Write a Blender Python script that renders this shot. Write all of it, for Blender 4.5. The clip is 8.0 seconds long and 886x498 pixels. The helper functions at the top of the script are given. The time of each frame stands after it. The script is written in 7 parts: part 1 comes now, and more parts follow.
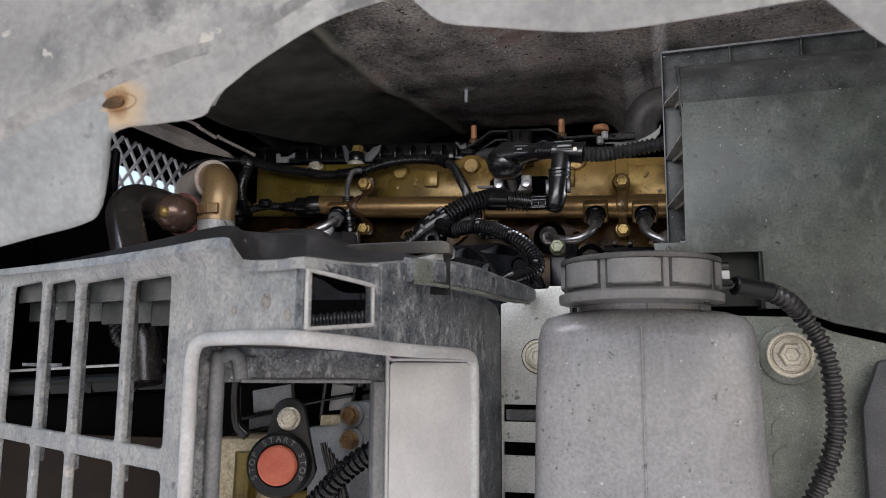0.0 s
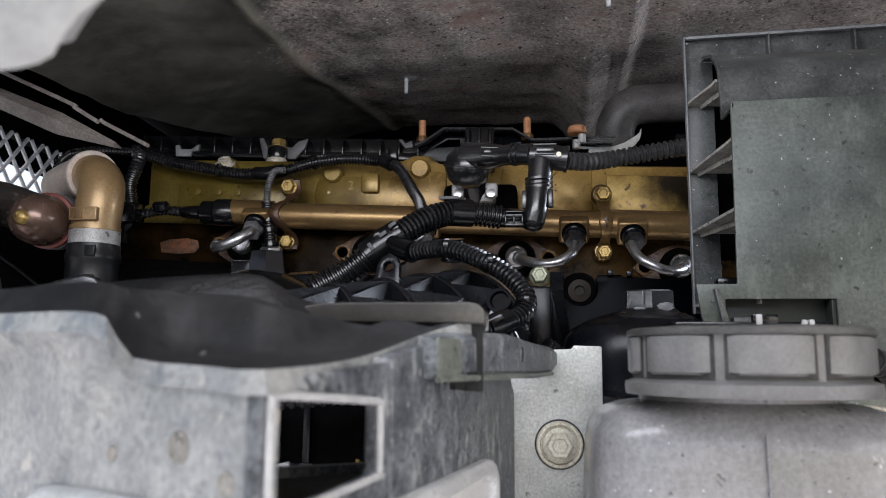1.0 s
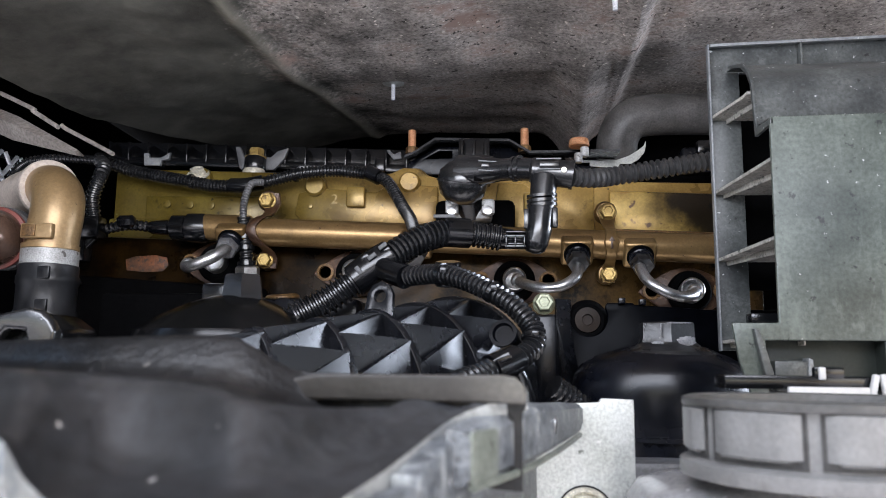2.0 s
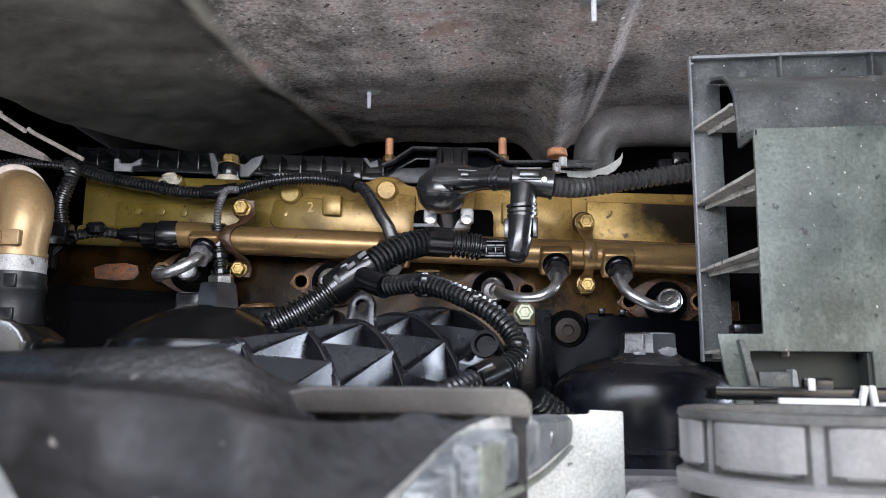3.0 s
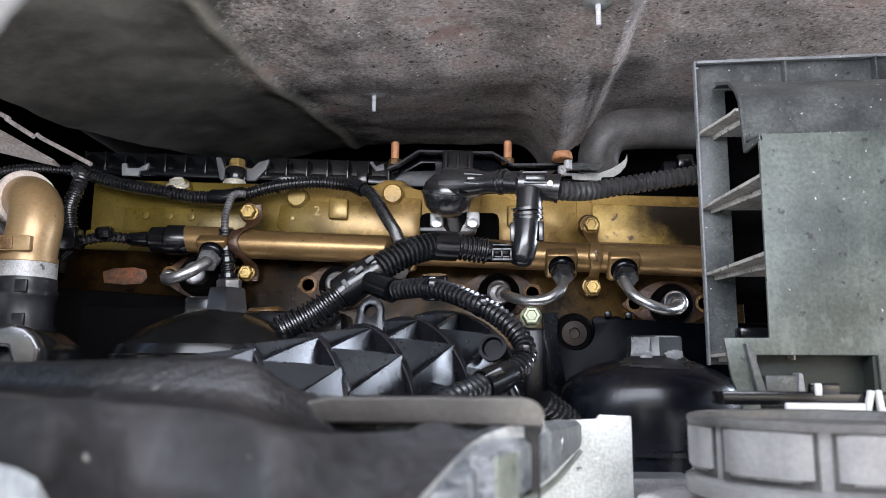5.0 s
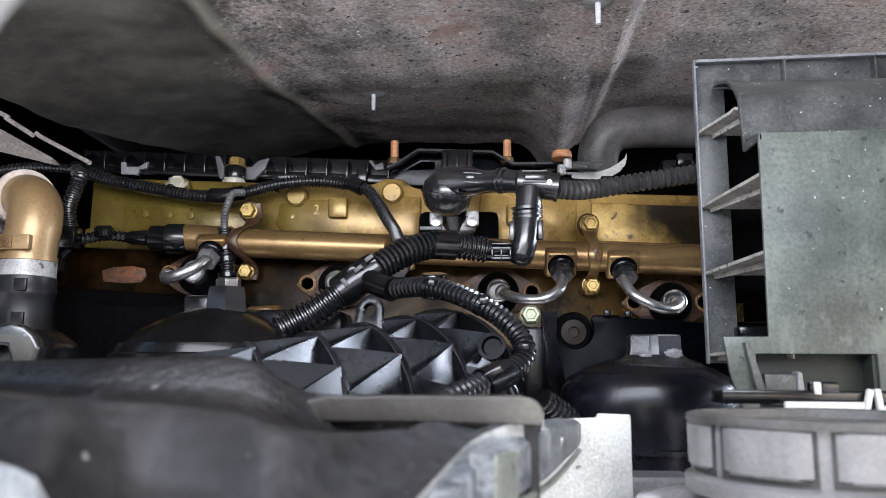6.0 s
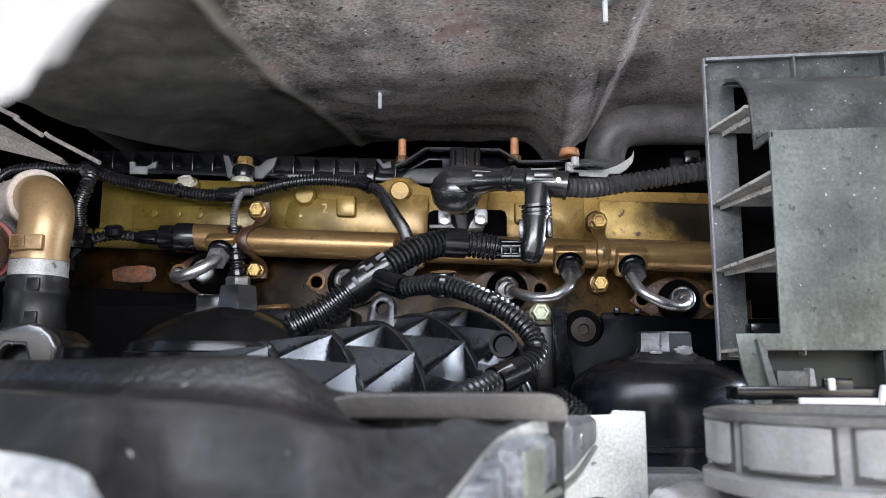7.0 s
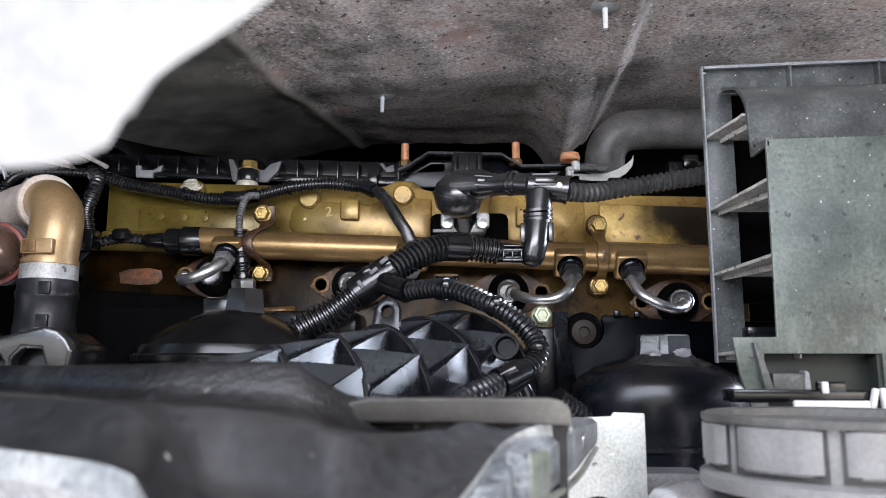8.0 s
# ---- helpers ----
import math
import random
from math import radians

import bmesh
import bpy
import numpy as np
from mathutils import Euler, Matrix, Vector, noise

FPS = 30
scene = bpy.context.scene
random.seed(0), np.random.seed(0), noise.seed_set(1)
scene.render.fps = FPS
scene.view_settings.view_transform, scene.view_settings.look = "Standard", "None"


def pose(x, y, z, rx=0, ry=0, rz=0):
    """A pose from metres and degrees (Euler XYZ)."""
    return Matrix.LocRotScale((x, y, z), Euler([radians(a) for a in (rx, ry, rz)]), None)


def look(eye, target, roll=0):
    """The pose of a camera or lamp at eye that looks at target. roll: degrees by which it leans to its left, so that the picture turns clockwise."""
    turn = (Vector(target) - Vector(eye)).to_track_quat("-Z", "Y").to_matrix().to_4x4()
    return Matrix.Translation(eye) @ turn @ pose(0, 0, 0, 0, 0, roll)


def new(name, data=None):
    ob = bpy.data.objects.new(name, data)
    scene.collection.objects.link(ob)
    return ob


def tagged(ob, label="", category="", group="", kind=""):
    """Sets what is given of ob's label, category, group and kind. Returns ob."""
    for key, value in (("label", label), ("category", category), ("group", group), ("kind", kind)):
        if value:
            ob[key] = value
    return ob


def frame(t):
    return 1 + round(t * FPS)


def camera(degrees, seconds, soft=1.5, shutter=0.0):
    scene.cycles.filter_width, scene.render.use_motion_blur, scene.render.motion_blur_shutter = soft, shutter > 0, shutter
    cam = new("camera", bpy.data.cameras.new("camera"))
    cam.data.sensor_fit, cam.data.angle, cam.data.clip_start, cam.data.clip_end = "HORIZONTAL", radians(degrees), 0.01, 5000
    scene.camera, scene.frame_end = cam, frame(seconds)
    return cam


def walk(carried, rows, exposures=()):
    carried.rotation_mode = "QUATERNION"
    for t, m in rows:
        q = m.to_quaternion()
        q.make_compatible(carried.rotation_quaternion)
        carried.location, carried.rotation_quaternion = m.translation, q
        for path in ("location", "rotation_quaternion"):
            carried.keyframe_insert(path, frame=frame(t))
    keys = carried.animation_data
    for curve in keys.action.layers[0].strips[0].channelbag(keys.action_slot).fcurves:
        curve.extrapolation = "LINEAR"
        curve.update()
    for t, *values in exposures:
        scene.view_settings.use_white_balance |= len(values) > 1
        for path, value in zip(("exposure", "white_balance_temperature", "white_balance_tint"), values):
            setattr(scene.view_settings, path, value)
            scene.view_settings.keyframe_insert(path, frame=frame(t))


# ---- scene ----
# camera and its path
cam = camera(60.0, 8.0, 0.4)
# the phone lens: a small aperture focused on the engine
cam.data.dof.use_dof, cam.data.dof.focus_distance, cam.data.dof.aperture_fstop = True, 0.66, 17.0
PATH = [
    (0, (0.212, 0.047, 1.323), (-0.276, 1.965, 1.614), 0.3),
    (0.5, (0.173, 0.117, 1.351), (-0.18, 2.065, 1.634), 0.4),
    (1, (0.123, 0.203, 1.373), (-0.105, 2.169, 1.659), 0.4),
    (1.2, (0.114, 0.223, 1.376), (-0.095, 2.193, 1.656), 0.5),
    (2.3, (0.098, 0.263, 1.400), (-0.040, 2.237, 1.708), 0.5),
    (2.5, (0.095, 0.264, 1.399), (-0.017, 2.237, 1.71), 0.5),
    (3, (0.091, 0.265, 1.397), (0.008, 2.237, 1.723), 0.5),
    (3.5, (0.091, 0.263, 1.399), (0.011, 2.235, 1.723), 0.3),
    (4, (0.087, 0.261, 1.396), (0.007, 2.233, 1.72), 0.3),
    (4.5, (0.088, 0.26, 1.4), (-0.003, 2.231, 1.725), 0.3),
    (6, (0.088, 0.26, 1.4), (-0.001, 2.232, 1.721), 0.3),
    (6.5, (0.088, 0.259, 1.4), (-0.007, 2.231, 1.721), 0.2),
    (7, (0.0815, 0.257, 1.4), (-0.012, 2.230, 1.715), 0.1),
    (7.5, (0.0835, 0.253, 1.4), (-0.013, 2.226, 1.713), 0.1),
    (8, (0.079, 0.245, 1.402), (-0.013, 2.218, 1.715), 0.1),
]
EXPOSURES = [(0, 0.68, 6500, 18), (0.5, 0.95, 6420, 18), (1, 1.12, 6320, 17), (2.5, 2.10, 6150, 17), (4, 2.06, 6150, 17), (6, 2.12, 6150, 17), (8, 2.08, 6150, 17)]
walk(cam, [(t, look(eye, target, roll)) for t, eye, target, roll in PATH], EXPOSURES)

# daylight: bright overcast sky and one soft sun from the front
world = bpy.data.worlds.new("world")
scene.world = world
world.use_nodes = True
wn = world.node_tree.nodes
sky = wn.new("ShaderNodeTexSky")
sky.sky_type, sky.sun_disc = "NISHITA", False
sky.sun_elevation, sky.sun_rotation = radians(45), radians(140)
sky.air_density, sky.dust_density = 1.5, 3.0
wn["Background"].inputs["Strength"].default_value = 0.15
world.node_tree.links.new(sky.outputs["Color"], wn["Background"].inputs["Color"])
sun_data = bpy.data.lights.new("sun", "SUN")
sun_data.energy, sun_data.angle, sun_data.color = 3.3, radians(25), (1.0, 0.97, 0.93)
sun = new("sun", sun_data)
sun.matrix_world = look((-2.2, -2.2, 4.4), (0.0, 0.4, 1.0))
# added fill lamp for the sky's light, in an unseen opening below the added hatch
day_data = bpy.data.lights.new("front_fill_lamp", "AREA")
day_data.shape, day_data.size, day_data.size_y, day_data.energy, day_data.color = "RECTANGLE", 0.54, 0.19, 1.15, (0.92, 0.965, 1.0)
daylight = new("front_fill_lamp", day_data)
daylight.matrix_world = look((0.0, 0.345, 1.628), (0.0, 1.345, 1.62))
# a second added fill lamp, in an assumed unseen opening at the far side
side_data = bpy.data.lights.new("side_fill_lamp", "AREA")
side_data.shape, side_data.size, side_data.size_y, side_data.energy, side_data.color = "RECTANGLE", 0.80, 0.20, 0.62, (0.80, 0.90, 1.0)
side_data.spread = radians(55)
side_fill_lamp = new("side_fill_lamp", side_data)
side_fill_lamp.matrix_world = look((1.212, 1.26, 1.60), (0.06, 0.80, 1.42))


# ---- materials ----
def ramp(nt, a, b, lo=0.0, hi=1.0):
    r = nt.nodes.new("ShaderNodeValToRGB")
    r.color_ramp.elements[0].position, r.color_ramp.elements[1].position = lo, hi
    r.color_ramp.elements[0].color, r.color_ramp.elements[1].color = (*a, 1), (*b, 1)
    return r


def noise_node(nt, scale, detail=4.0, rough=0.6):
    n = nt.nodes.new("ShaderNodeTexNoise")
    n.inputs["Scale"].default_value, n.inputs["Detail"].default_value, n.inputs["Roughness"].default_value = scale, detail, rough
    nt.links.new(nt.nodes["place"].outputs["Position"], n.inputs["Vector"])
    return n


def mix(nt, fac, a, b, blend="MIX"):
    m = nt.nodes.new("ShaderNodeMix")
    m.data_type, m.blend_type = "RGBA", blend
    for socket, value in ((m.inputs[0], fac), (m.inputs[6], a), (m.inputs[7], b)):
        if isinstance(value, (int, float)):
            socket.default_value = value
        elif isinstance(value, tuple):
            socket.default_value = (*value, 1)
        else:
            nt.links.new(value, socket)
    return m.outputs[2]


def mat(name, col, col2, scale=40.0, rough=0.5, metal=0.0, bump=0.1, grain=900.0, speck=None, speck_at=0.66, speck_scale=500.0,
        stain=None, stain_at=0.6, stain_scale=14.0, soft=0.12, rough_var=0.15, coat=0.0, spec=0.5, contrast=0.3, fleck=None, fleck_at=0.66, fleck_scale=120.0, stretch=None):
    """A worn surface: two tones in clouds, fine grain, specks of dust, stains and larger flecks; stretch draws the stains out."""
    m = bpy.data.materials.new(name)
    m.use_nodes = True
    nt = m.node_tree
    b = nt.nodes["Principled BSDF"]
    place = nt.nodes.new("ShaderNodeNewGeometry")
    place.name = "place"
    big, fine = noise_node(nt, scale), noise_node(nt, grain, 3.0)
    tone = ramp(nt, col, col2, 0.36, 0.66)
    nt.links.new(big.outputs["Fac"], tone.inputs[0])
    gr = ramp(nt, (1 - contrast,) * 3, (1 + contrast * 0.8,) * 3, 0.34, 0.66)
    nt.links.new(fine.outputs["Fac"], gr.inputs[0])
    c = mix(nt, 1.0, tone.outputs[0], gr.outputs[0], "MULTIPLY")
    if stain:
        sn = noise_node(nt, stain_scale, 6.0, 0.72)
        if stretch:
            warp = nt.nodes.new("ShaderNodeMapping")
            warp.inputs["Scale"].default_value = stretch
            nt.links.new(place.outputs["Position"], warp.inputs["Vector"])
            nt.links.new(warp.outputs[0], sn.inputs["Vector"])
        sr = ramp(nt, (0, 0, 0), (1, 1, 1), stain_at, stain_at + soft)
        nt.links.new(sn.outputs["Fac"], sr.inputs[0])
        c = mix(nt, sr.outputs[0], c, stain)
    if speck:
        pn = noise_node(nt, speck_scale, 2.0, 0.5)
        pr = ramp(nt, (0, 0, 0), (1, 1, 1), speck_at, speck_at + 0.06)
        nt.links.new(pn.outputs["Fac"], pr.inputs[0])
        c = mix(nt, pr.outputs[0], c, speck)
    if fleck:
        fn = noise_node(nt, fleck_scale, 5.0, 0.65)
        fr = ramp(nt, (0, 0, 0), (1, 1, 1), fleck_at, fleck_at + 0.05)
        nt.links.new(fn.outputs["Fac"], fr.inputs[0])
        c = mix(nt, fr.outputs[0], c, fleck)
    nt.links.new(c, b.inputs["Base Color"])
    b.inputs["Specular IOR Level"].default_value = spec
    rr = nt.nodes.new("ShaderNodeMapRange")
    rr.inputs[3].default_value, rr.inputs[4].default_value = max(0.04, rough - rough_var), min(1.0, rough + rough_var)
    nt.links.new(big.outputs["Fac"], rr.inputs[0])
    nt.links.new(rr.outputs[0], b.inputs["Roughness"])
    b.inputs["Metallic"].default_value = metal
    b.inputs["Coat Weight"].default_value = coat
    bp = nt.nodes.new("ShaderNodeBump")
    bp.inputs["Strength"].default_value, bp.inputs["Distance"].default_value = bump, 0.002
    nt.links.new(fine.outputs["Fac"], bp.inputs["Height"])
    nt.links.new(bp.outputs[0], b.inputs["Normal"])
    return m


# One weathered plastic in two tones: darker for shaded faces, paler for lit ones.
GREY = mat("shaded_weathered_plastic", (0.060, 0.068, 0.078), (0.18, 0.193, 0.206), 75, 0.36, bump=0.35, grain=520, contrast=0.45, stretch=(1, 1, 0.6),
           speck=(0.46, 0.465, 0.46), speck_at=0.69, speck_scale=330, stain=(0.31, 0.325, 0.325), stain_at=0.545, stain_scale=110, soft=0.08, fleck=(0.022, 0.025, 0.029), fleck_at=0.61, fleck_scale=190)
LITGREY = mat("lit_grey_plastic", (0.25, 0.262, 0.264), (0.38, 0.388, 0.378), 45, 0.40, bump=0.2, grain=420, contrast=0.22,
               speck=(0.12, 0.125, 0.13), speck_at=0.685, speck_scale=150, stain=(0.175, 0.19, 0.203), stain_at=0.545, stain_scale=85, soft=0.09, fleck=(0.46, 0.445, 0.41), fleck_at=0.635, fleck_scale=70)
# Real grime plus shade, both put into this dark colour.
GRIMESHADE = mat("shaded_grimy_plastic", (0.007, 0.0071, 0.0080), (0.021, 0.021, 0.022), 26, 0.40, bump=0.3, grain=360, contrast=0.5, spec=0.3,
            speck=(0.26, 0.24, 0.21), speck_at=0.72, speck_scale=170, stain=(0.038, 0.035, 0.031), stain_at=0.52, stain_scale=24, soft=0.12, fleck=(0.07, 0.072, 0.075), fleck_at=0.65, fleck_scale=60)
LIP = mat("pale_grey_plastic", (0.28, 0.284, 0.277), (0.43, 0.434, 0.425), 14, 0.45, bump=0.12, grain=260, contrast=0.12, stain=(0.165, 0.17, 0.172), stain_at=0.535, stain_scale=16, soft=0.12, fleck=(0.58, 0.56, 0.51), fleck_at=0.64, fleck_scale=80)
PAD = mat("smooth_pale_plastic", (0.44, 0.44, 0.44), (0.54, 0.54, 0.535), 26, 0.35, bump=0.03, grain=500, contrast=0.06)
BOX = mat("dusty_dark_grey_plastic", (0.034, 0.037, 0.037), (0.074, 0.079, 0.076), 40, 0.38, bump=0.08, grain=480, contrast=0.25, spec=0.4,
          speck=(0.42, 0.43, 0.43), speck_at=0.70, speck_scale=280, stain=(0.105, 0.112, 0.108), stain_at=0.57, stain_scale=60, soft=0.14, fleck=(0.012, 0.0125, 0.013), fleck_at=0.63, fleck_scale=130)
FACE = mat("dusty_green_grey_plastic", (0.040, 0.048, 0.041), (0.084, 0.097, 0.083), 26, 0.36, bump=0.07, grain=420, contrast=0.25, stretch=(1, 1, 0.45), rough_var=0.09, spec=0.4,
           speck=(0.42, 0.43, 0.42), speck_at=0.715, speck_scale=260, stain=(0.116, 0.131, 0.114), stain_at=0.545, stain_scale=60, soft=0.16, fleck=(0.018, 0.020, 0.0195), fleck_at=0.615, fleck_scale=120)
SILT = mat("silted_plastic", (0.22, 0.21, 0.19), (0.37, 0.352, 0.318), 60, 0.75, bump=0.25, grain=600, contrast=0.3, speck=(0.06, 0.06, 0.055), speck_at=0.63, speck_scale=240, fleck=(0.105, 0.102, 0.097), fleck_at=0.60, fleck_scale=90)
OLIVE = mat("corroded_grey_green_plate", (0.13, 0.144, 0.122), (0.21, 0.228, 0.195), 30, 0.36, metal=0.2, bump=0.2, grain=600, contrast=0.25,
            speck=(0.40, 0.41, 0.39), speck_at=0.70, speck_scale=300, stain=(0.25, 0.262, 0.235), stain_at=0.57, stain_scale=120, soft=0.16, fleck=(0.055, 0.058, 0.05), fleck_at=0.64, fleck_scale=160)
JAR = mat("smoky_grey_plastic", (0.20, 0.199, 0.203), (0.33, 0.33, 0.336), 7, 0.22, bump=0.06, grain=420, contrast=0.16, stretch=(2, 2, 0.25), rough_var=0.07,
          speck=(0.52, 0.52, 0.52), speck_at=0.715, speck_scale=240, stain=(0.32, 0.32, 0.322), stain_at=0.56, stain_scale=45, soft=0.22, fleck=(0.10, 0.10, 0.102), fleck_at=0.63, fleck_scale=150)
CAP = mat("grey_cap_plastic", (0.135, 0.134, 0.132), (0.185, 0.184, 0.181), 55, 0.32, bump=0.04, grain=600, contrast=0.12, speck=(0.34, 0.34, 0.33), speck_at=0.74, speck_scale=300, stain=(0.105, 0.10, 0.095), stain_at=0.60, stain_scale=70, soft=0.15)
BLACK = mat("black_plastic", (0.0025, 0.0027, 0.0032), (0.006, 0.0064, 0.0078), 60, 0.18, bump=0.05, grain=900, rough_var=0.08, spec=0.45, speck=(0.10, 0.10, 0.10), speck_at=0.755, speck_scale=420)
CORR = mat("black_conduit_plastic", (0.005, 0.0053, 0.006), (0.012, 0.0125, 0.014), 90, 0.26, bump=0.04, grain=900, rough_var=0.06, spec=0.6, speck=(0.15, 0.14, 0.13), speck_at=0.745, speck_scale=500)
# Grey sheen on the hose ribs, put into the base colour.
SHEENCORR = mat("grey_sheen_conduit_plastic", (0.022, 0.022, 0.023), (0.048, 0.047, 0.047), 60, 0.36, bump=0.06, grain=900, rough_var=0.08, spec=0.6, speck=(0.26, 0.25, 0.24), speck_at=0.72, speck_scale=420)
RUBBER = mat("black_rubber", (0.005, 0.0054, 0.0066), (0.011, 0.0118, 0.0138), 40, 0.40, bump=0.06, grain=700, spec=0.35, speck=(0.10, 0.10, 0.10), speck_at=0.75, speck_scale=420)
GREYRUB = mat("grey_rubber", (0.050, 0.051, 0.054), (0.085, 0.086, 0.090), 25, 0.5, bump=0.1, grain=700)
HOSEGREY = mat("grimy_grey_rubber", (0.050, 0.048, 0.046), (0.095, 0.090, 0.086), 30, 0.5, bump=0.12, grain=500, stain=(0.018, 0.016, 0.015), stain_at=0.56, stain_scale=40)
PAINTBLK = mat("black_painted_steel", (0.0020, 0.0024, 0.0040), (0.0042, 0.0050, 0.0082), 30, 0.27, metal=0.0, bump=0.04, grain=200, rough_var=0.07, coat=0.0, spec=0.28,
               speck=(0.10, 0.095, 0.09), speck_at=0.765, speck_scale=230)
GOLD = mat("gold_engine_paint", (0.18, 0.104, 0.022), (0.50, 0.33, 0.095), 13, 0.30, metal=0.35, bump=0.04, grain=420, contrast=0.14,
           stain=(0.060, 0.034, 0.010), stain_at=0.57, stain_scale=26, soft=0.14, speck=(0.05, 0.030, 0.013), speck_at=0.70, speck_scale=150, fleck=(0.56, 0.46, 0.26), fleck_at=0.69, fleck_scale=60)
# Darker gold: oil stains, and the shade below the rail in the colour.
OILSHADE = mat("shaded_oily_gold_paint", (0.026, 0.0145, 0.0045), (0.105, 0.060, 0.018), 20, 0.30, metal=0.25, bump=0.05, grain=420, contrast=0.25, spec=0.15,
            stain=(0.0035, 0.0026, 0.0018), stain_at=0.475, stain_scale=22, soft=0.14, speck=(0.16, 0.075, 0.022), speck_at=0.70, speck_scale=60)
SOOT = mat("sooty_gold_paint", (0.30, 0.19, 0.045), (0.54, 0.37, 0.10), 14, 0.34, metal=0.35, bump=0.06, grain=420, contrast=0.16,
           stain=(0.20, 0.10, 0.025), stain_at=0.56, stain_scale=30, soft=0.14, speck=(0.07, 0.03, 0.012), speck_at=0.63, speck_scale=90)
RAILM = mat("bronze_painted_rail", (0.17, 0.102, 0.040), (0.26, 0.168, 0.072), 14, 0.30, metal=0.65, bump=0.03, grain=500, contrast=0.12, rough_var=0.07,
            stain=(0.075, 0.042, 0.016), stain_at=0.56, stain_scale=22, soft=0.2, speck=(0.05, 0.03, 0.014), speck_at=0.71, speck_scale=220)
ELBOW = mat("cast_bronze_paint", (0.21, 0.135, 0.062), (0.29, 0.195, 0.095), 18, 0.36, metal=0.4, bump=0.06, grain=420, contrast=0.12, rough_var=0.06,
            stain=(0.17, 0.10, 0.042), stain_at=0.58, stain_scale=30, soft=0.2, speck=(0.10, 0.06, 0.03), speck_at=0.72, speck_scale=220)
RUSTG = mat("brown_gold_bracket", (0.075, 0.040, 0.016), (0.19, 0.105, 0.036), 70, 0.45, metal=0.4, bump=0.35, grain=500, contrast=0.4)
BRASS = mat("yellow_zinc_bolt", (0.30, 0.20, 0.06), (0.44, 0.31, 0.11), 120, 0.36, metal=0.6, bump=0.06, stain=(0.10, 0.058, 0.025), stain_at=0.54, stain_scale=190)
STEEL = mat("dull_steel", (0.36, 0.36, 0.36), (0.52, 0.52, 0.53), 60, 0.34, metal=0.95, bump=0.05, stain=(0.22, 0.20, 0.18), stain_at=0.62, stain_scale=60)
ALU = mat("raw_aluminium", (0.24, 0.24, 0.235), (0.40, 0.40, 0.395), 50, 0.52, metal=0.4, bump=0.15, speck=(0.08, 0.075, 0.07), speck_at=0.62, speck_scale=160)
DULLZINC = mat("greenish_zinc_bolt", (0.12, 0.125, 0.080), (0.22, 0.23, 0.155), 120, 0.36, metal=0.5, bump=0.08, stain=(0.10, 0.09, 0.05), stain_at=0.58, stain_scale=190)
BROWNCAST = mat("brown_rusted_casting", (0.030, 0.014, 0.008), (0.080, 0.040, 0.020), 60, 0.36, metal=0.3, bump=0.25, grain=420, contrast=0.3, stain=(0.20, 0.12, 0.06), stain_at=0.62, stain_scale=90)
ZINC = mat("dull_zinc_washer", (0.52, 0.49, 0.40), (0.68, 0.65, 0.55), 90, 0.42, metal=0.45, bump=0.08, stain=(0.34, 0.28, 0.19), stain_at=0.6, stain_scale=120)
COPPER = mat("rusty_copper_stud", (0.38, 0.16, 0.07), (0.52, 0.27, 0.14), 150, 0.55, metal=0.4, bump=0.3, grain=900)
RUST = mat("rust", (0.14, 0.042, 0.008), (0.055, 0.026, 0.010), 45, 0.6, bump=0.4, grain=400, stain=(0.03, 0.018, 0.01), stain_at=0.5, stain_scale=120)
RED = mat("faded_red_plastic", (0.52, 0.11, 0.06), (0.62, 0.17, 0.10), 60, 0.45, bump=0.08, contrast=0.1, speck=(0.75, 0.4, 0.3), speck_at=0.72, speck_scale=220)
REDRING = mat("red_silicone", (0.10, 0.02, 0.015), (0.16, 0.036, 0.026), 60, 0.5, bump=0.1)
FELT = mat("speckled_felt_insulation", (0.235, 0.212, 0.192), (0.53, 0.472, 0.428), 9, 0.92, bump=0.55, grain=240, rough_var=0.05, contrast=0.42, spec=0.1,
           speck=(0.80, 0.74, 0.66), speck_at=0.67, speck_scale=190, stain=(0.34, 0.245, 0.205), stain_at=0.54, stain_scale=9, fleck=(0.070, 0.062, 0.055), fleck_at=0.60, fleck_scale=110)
RIBBLK = mat("glossy_black_plastic", (0.0035, 0.0039, 0.0052), (0.007, 0.0076, 0.0098), 50, 0.27, bump=0.02, grain=700, rough_var=0.03, spec=0.33, speck=(0.20, 0.20, 0.20), speck_at=0.75, speck_scale=330)
SHINE = mat("shiny_black_plastic", (0.006, 0.0063, 0.007), (0.013, 0.0135, 0.015), 60, 0.22, bump=0.05, grain=900, rough_var=0.08, spec=0.8, speck=(0.16, 0.16, 0.16), speck_at=0.725, speck_scale=380)
PLATEBLK = mat("satin_black_steel", (0.0007, 0.0009, 0.0016), (0.0015, 0.0018, 0.0030), 30, 0.30, bump=0.02, grain=300, rough_var=0.05, spec=0.03, speck=(0.09, 0.08, 0.075), speck_at=0.765, speck_scale=230)
CALM = mat("worn_grey_plastic", (0.115, 0.123, 0.130), (0.20, 0.208, 0.212), 45, 0.42, bump=0.1, grain=500, contrast=0.2, speck=(0.36, 0.36, 0.35), speck_at=0.72, speck_scale=260)
BARE = mat("bare_chipped_steel", (0.10, 0.10, 0.108), (0.22, 0.22, 0.225), 160, 0.4, metal=0.4, bump=0.15, stain=(0.10, 0.07, 0.05), stain_at=0.58, stain_scale=260)
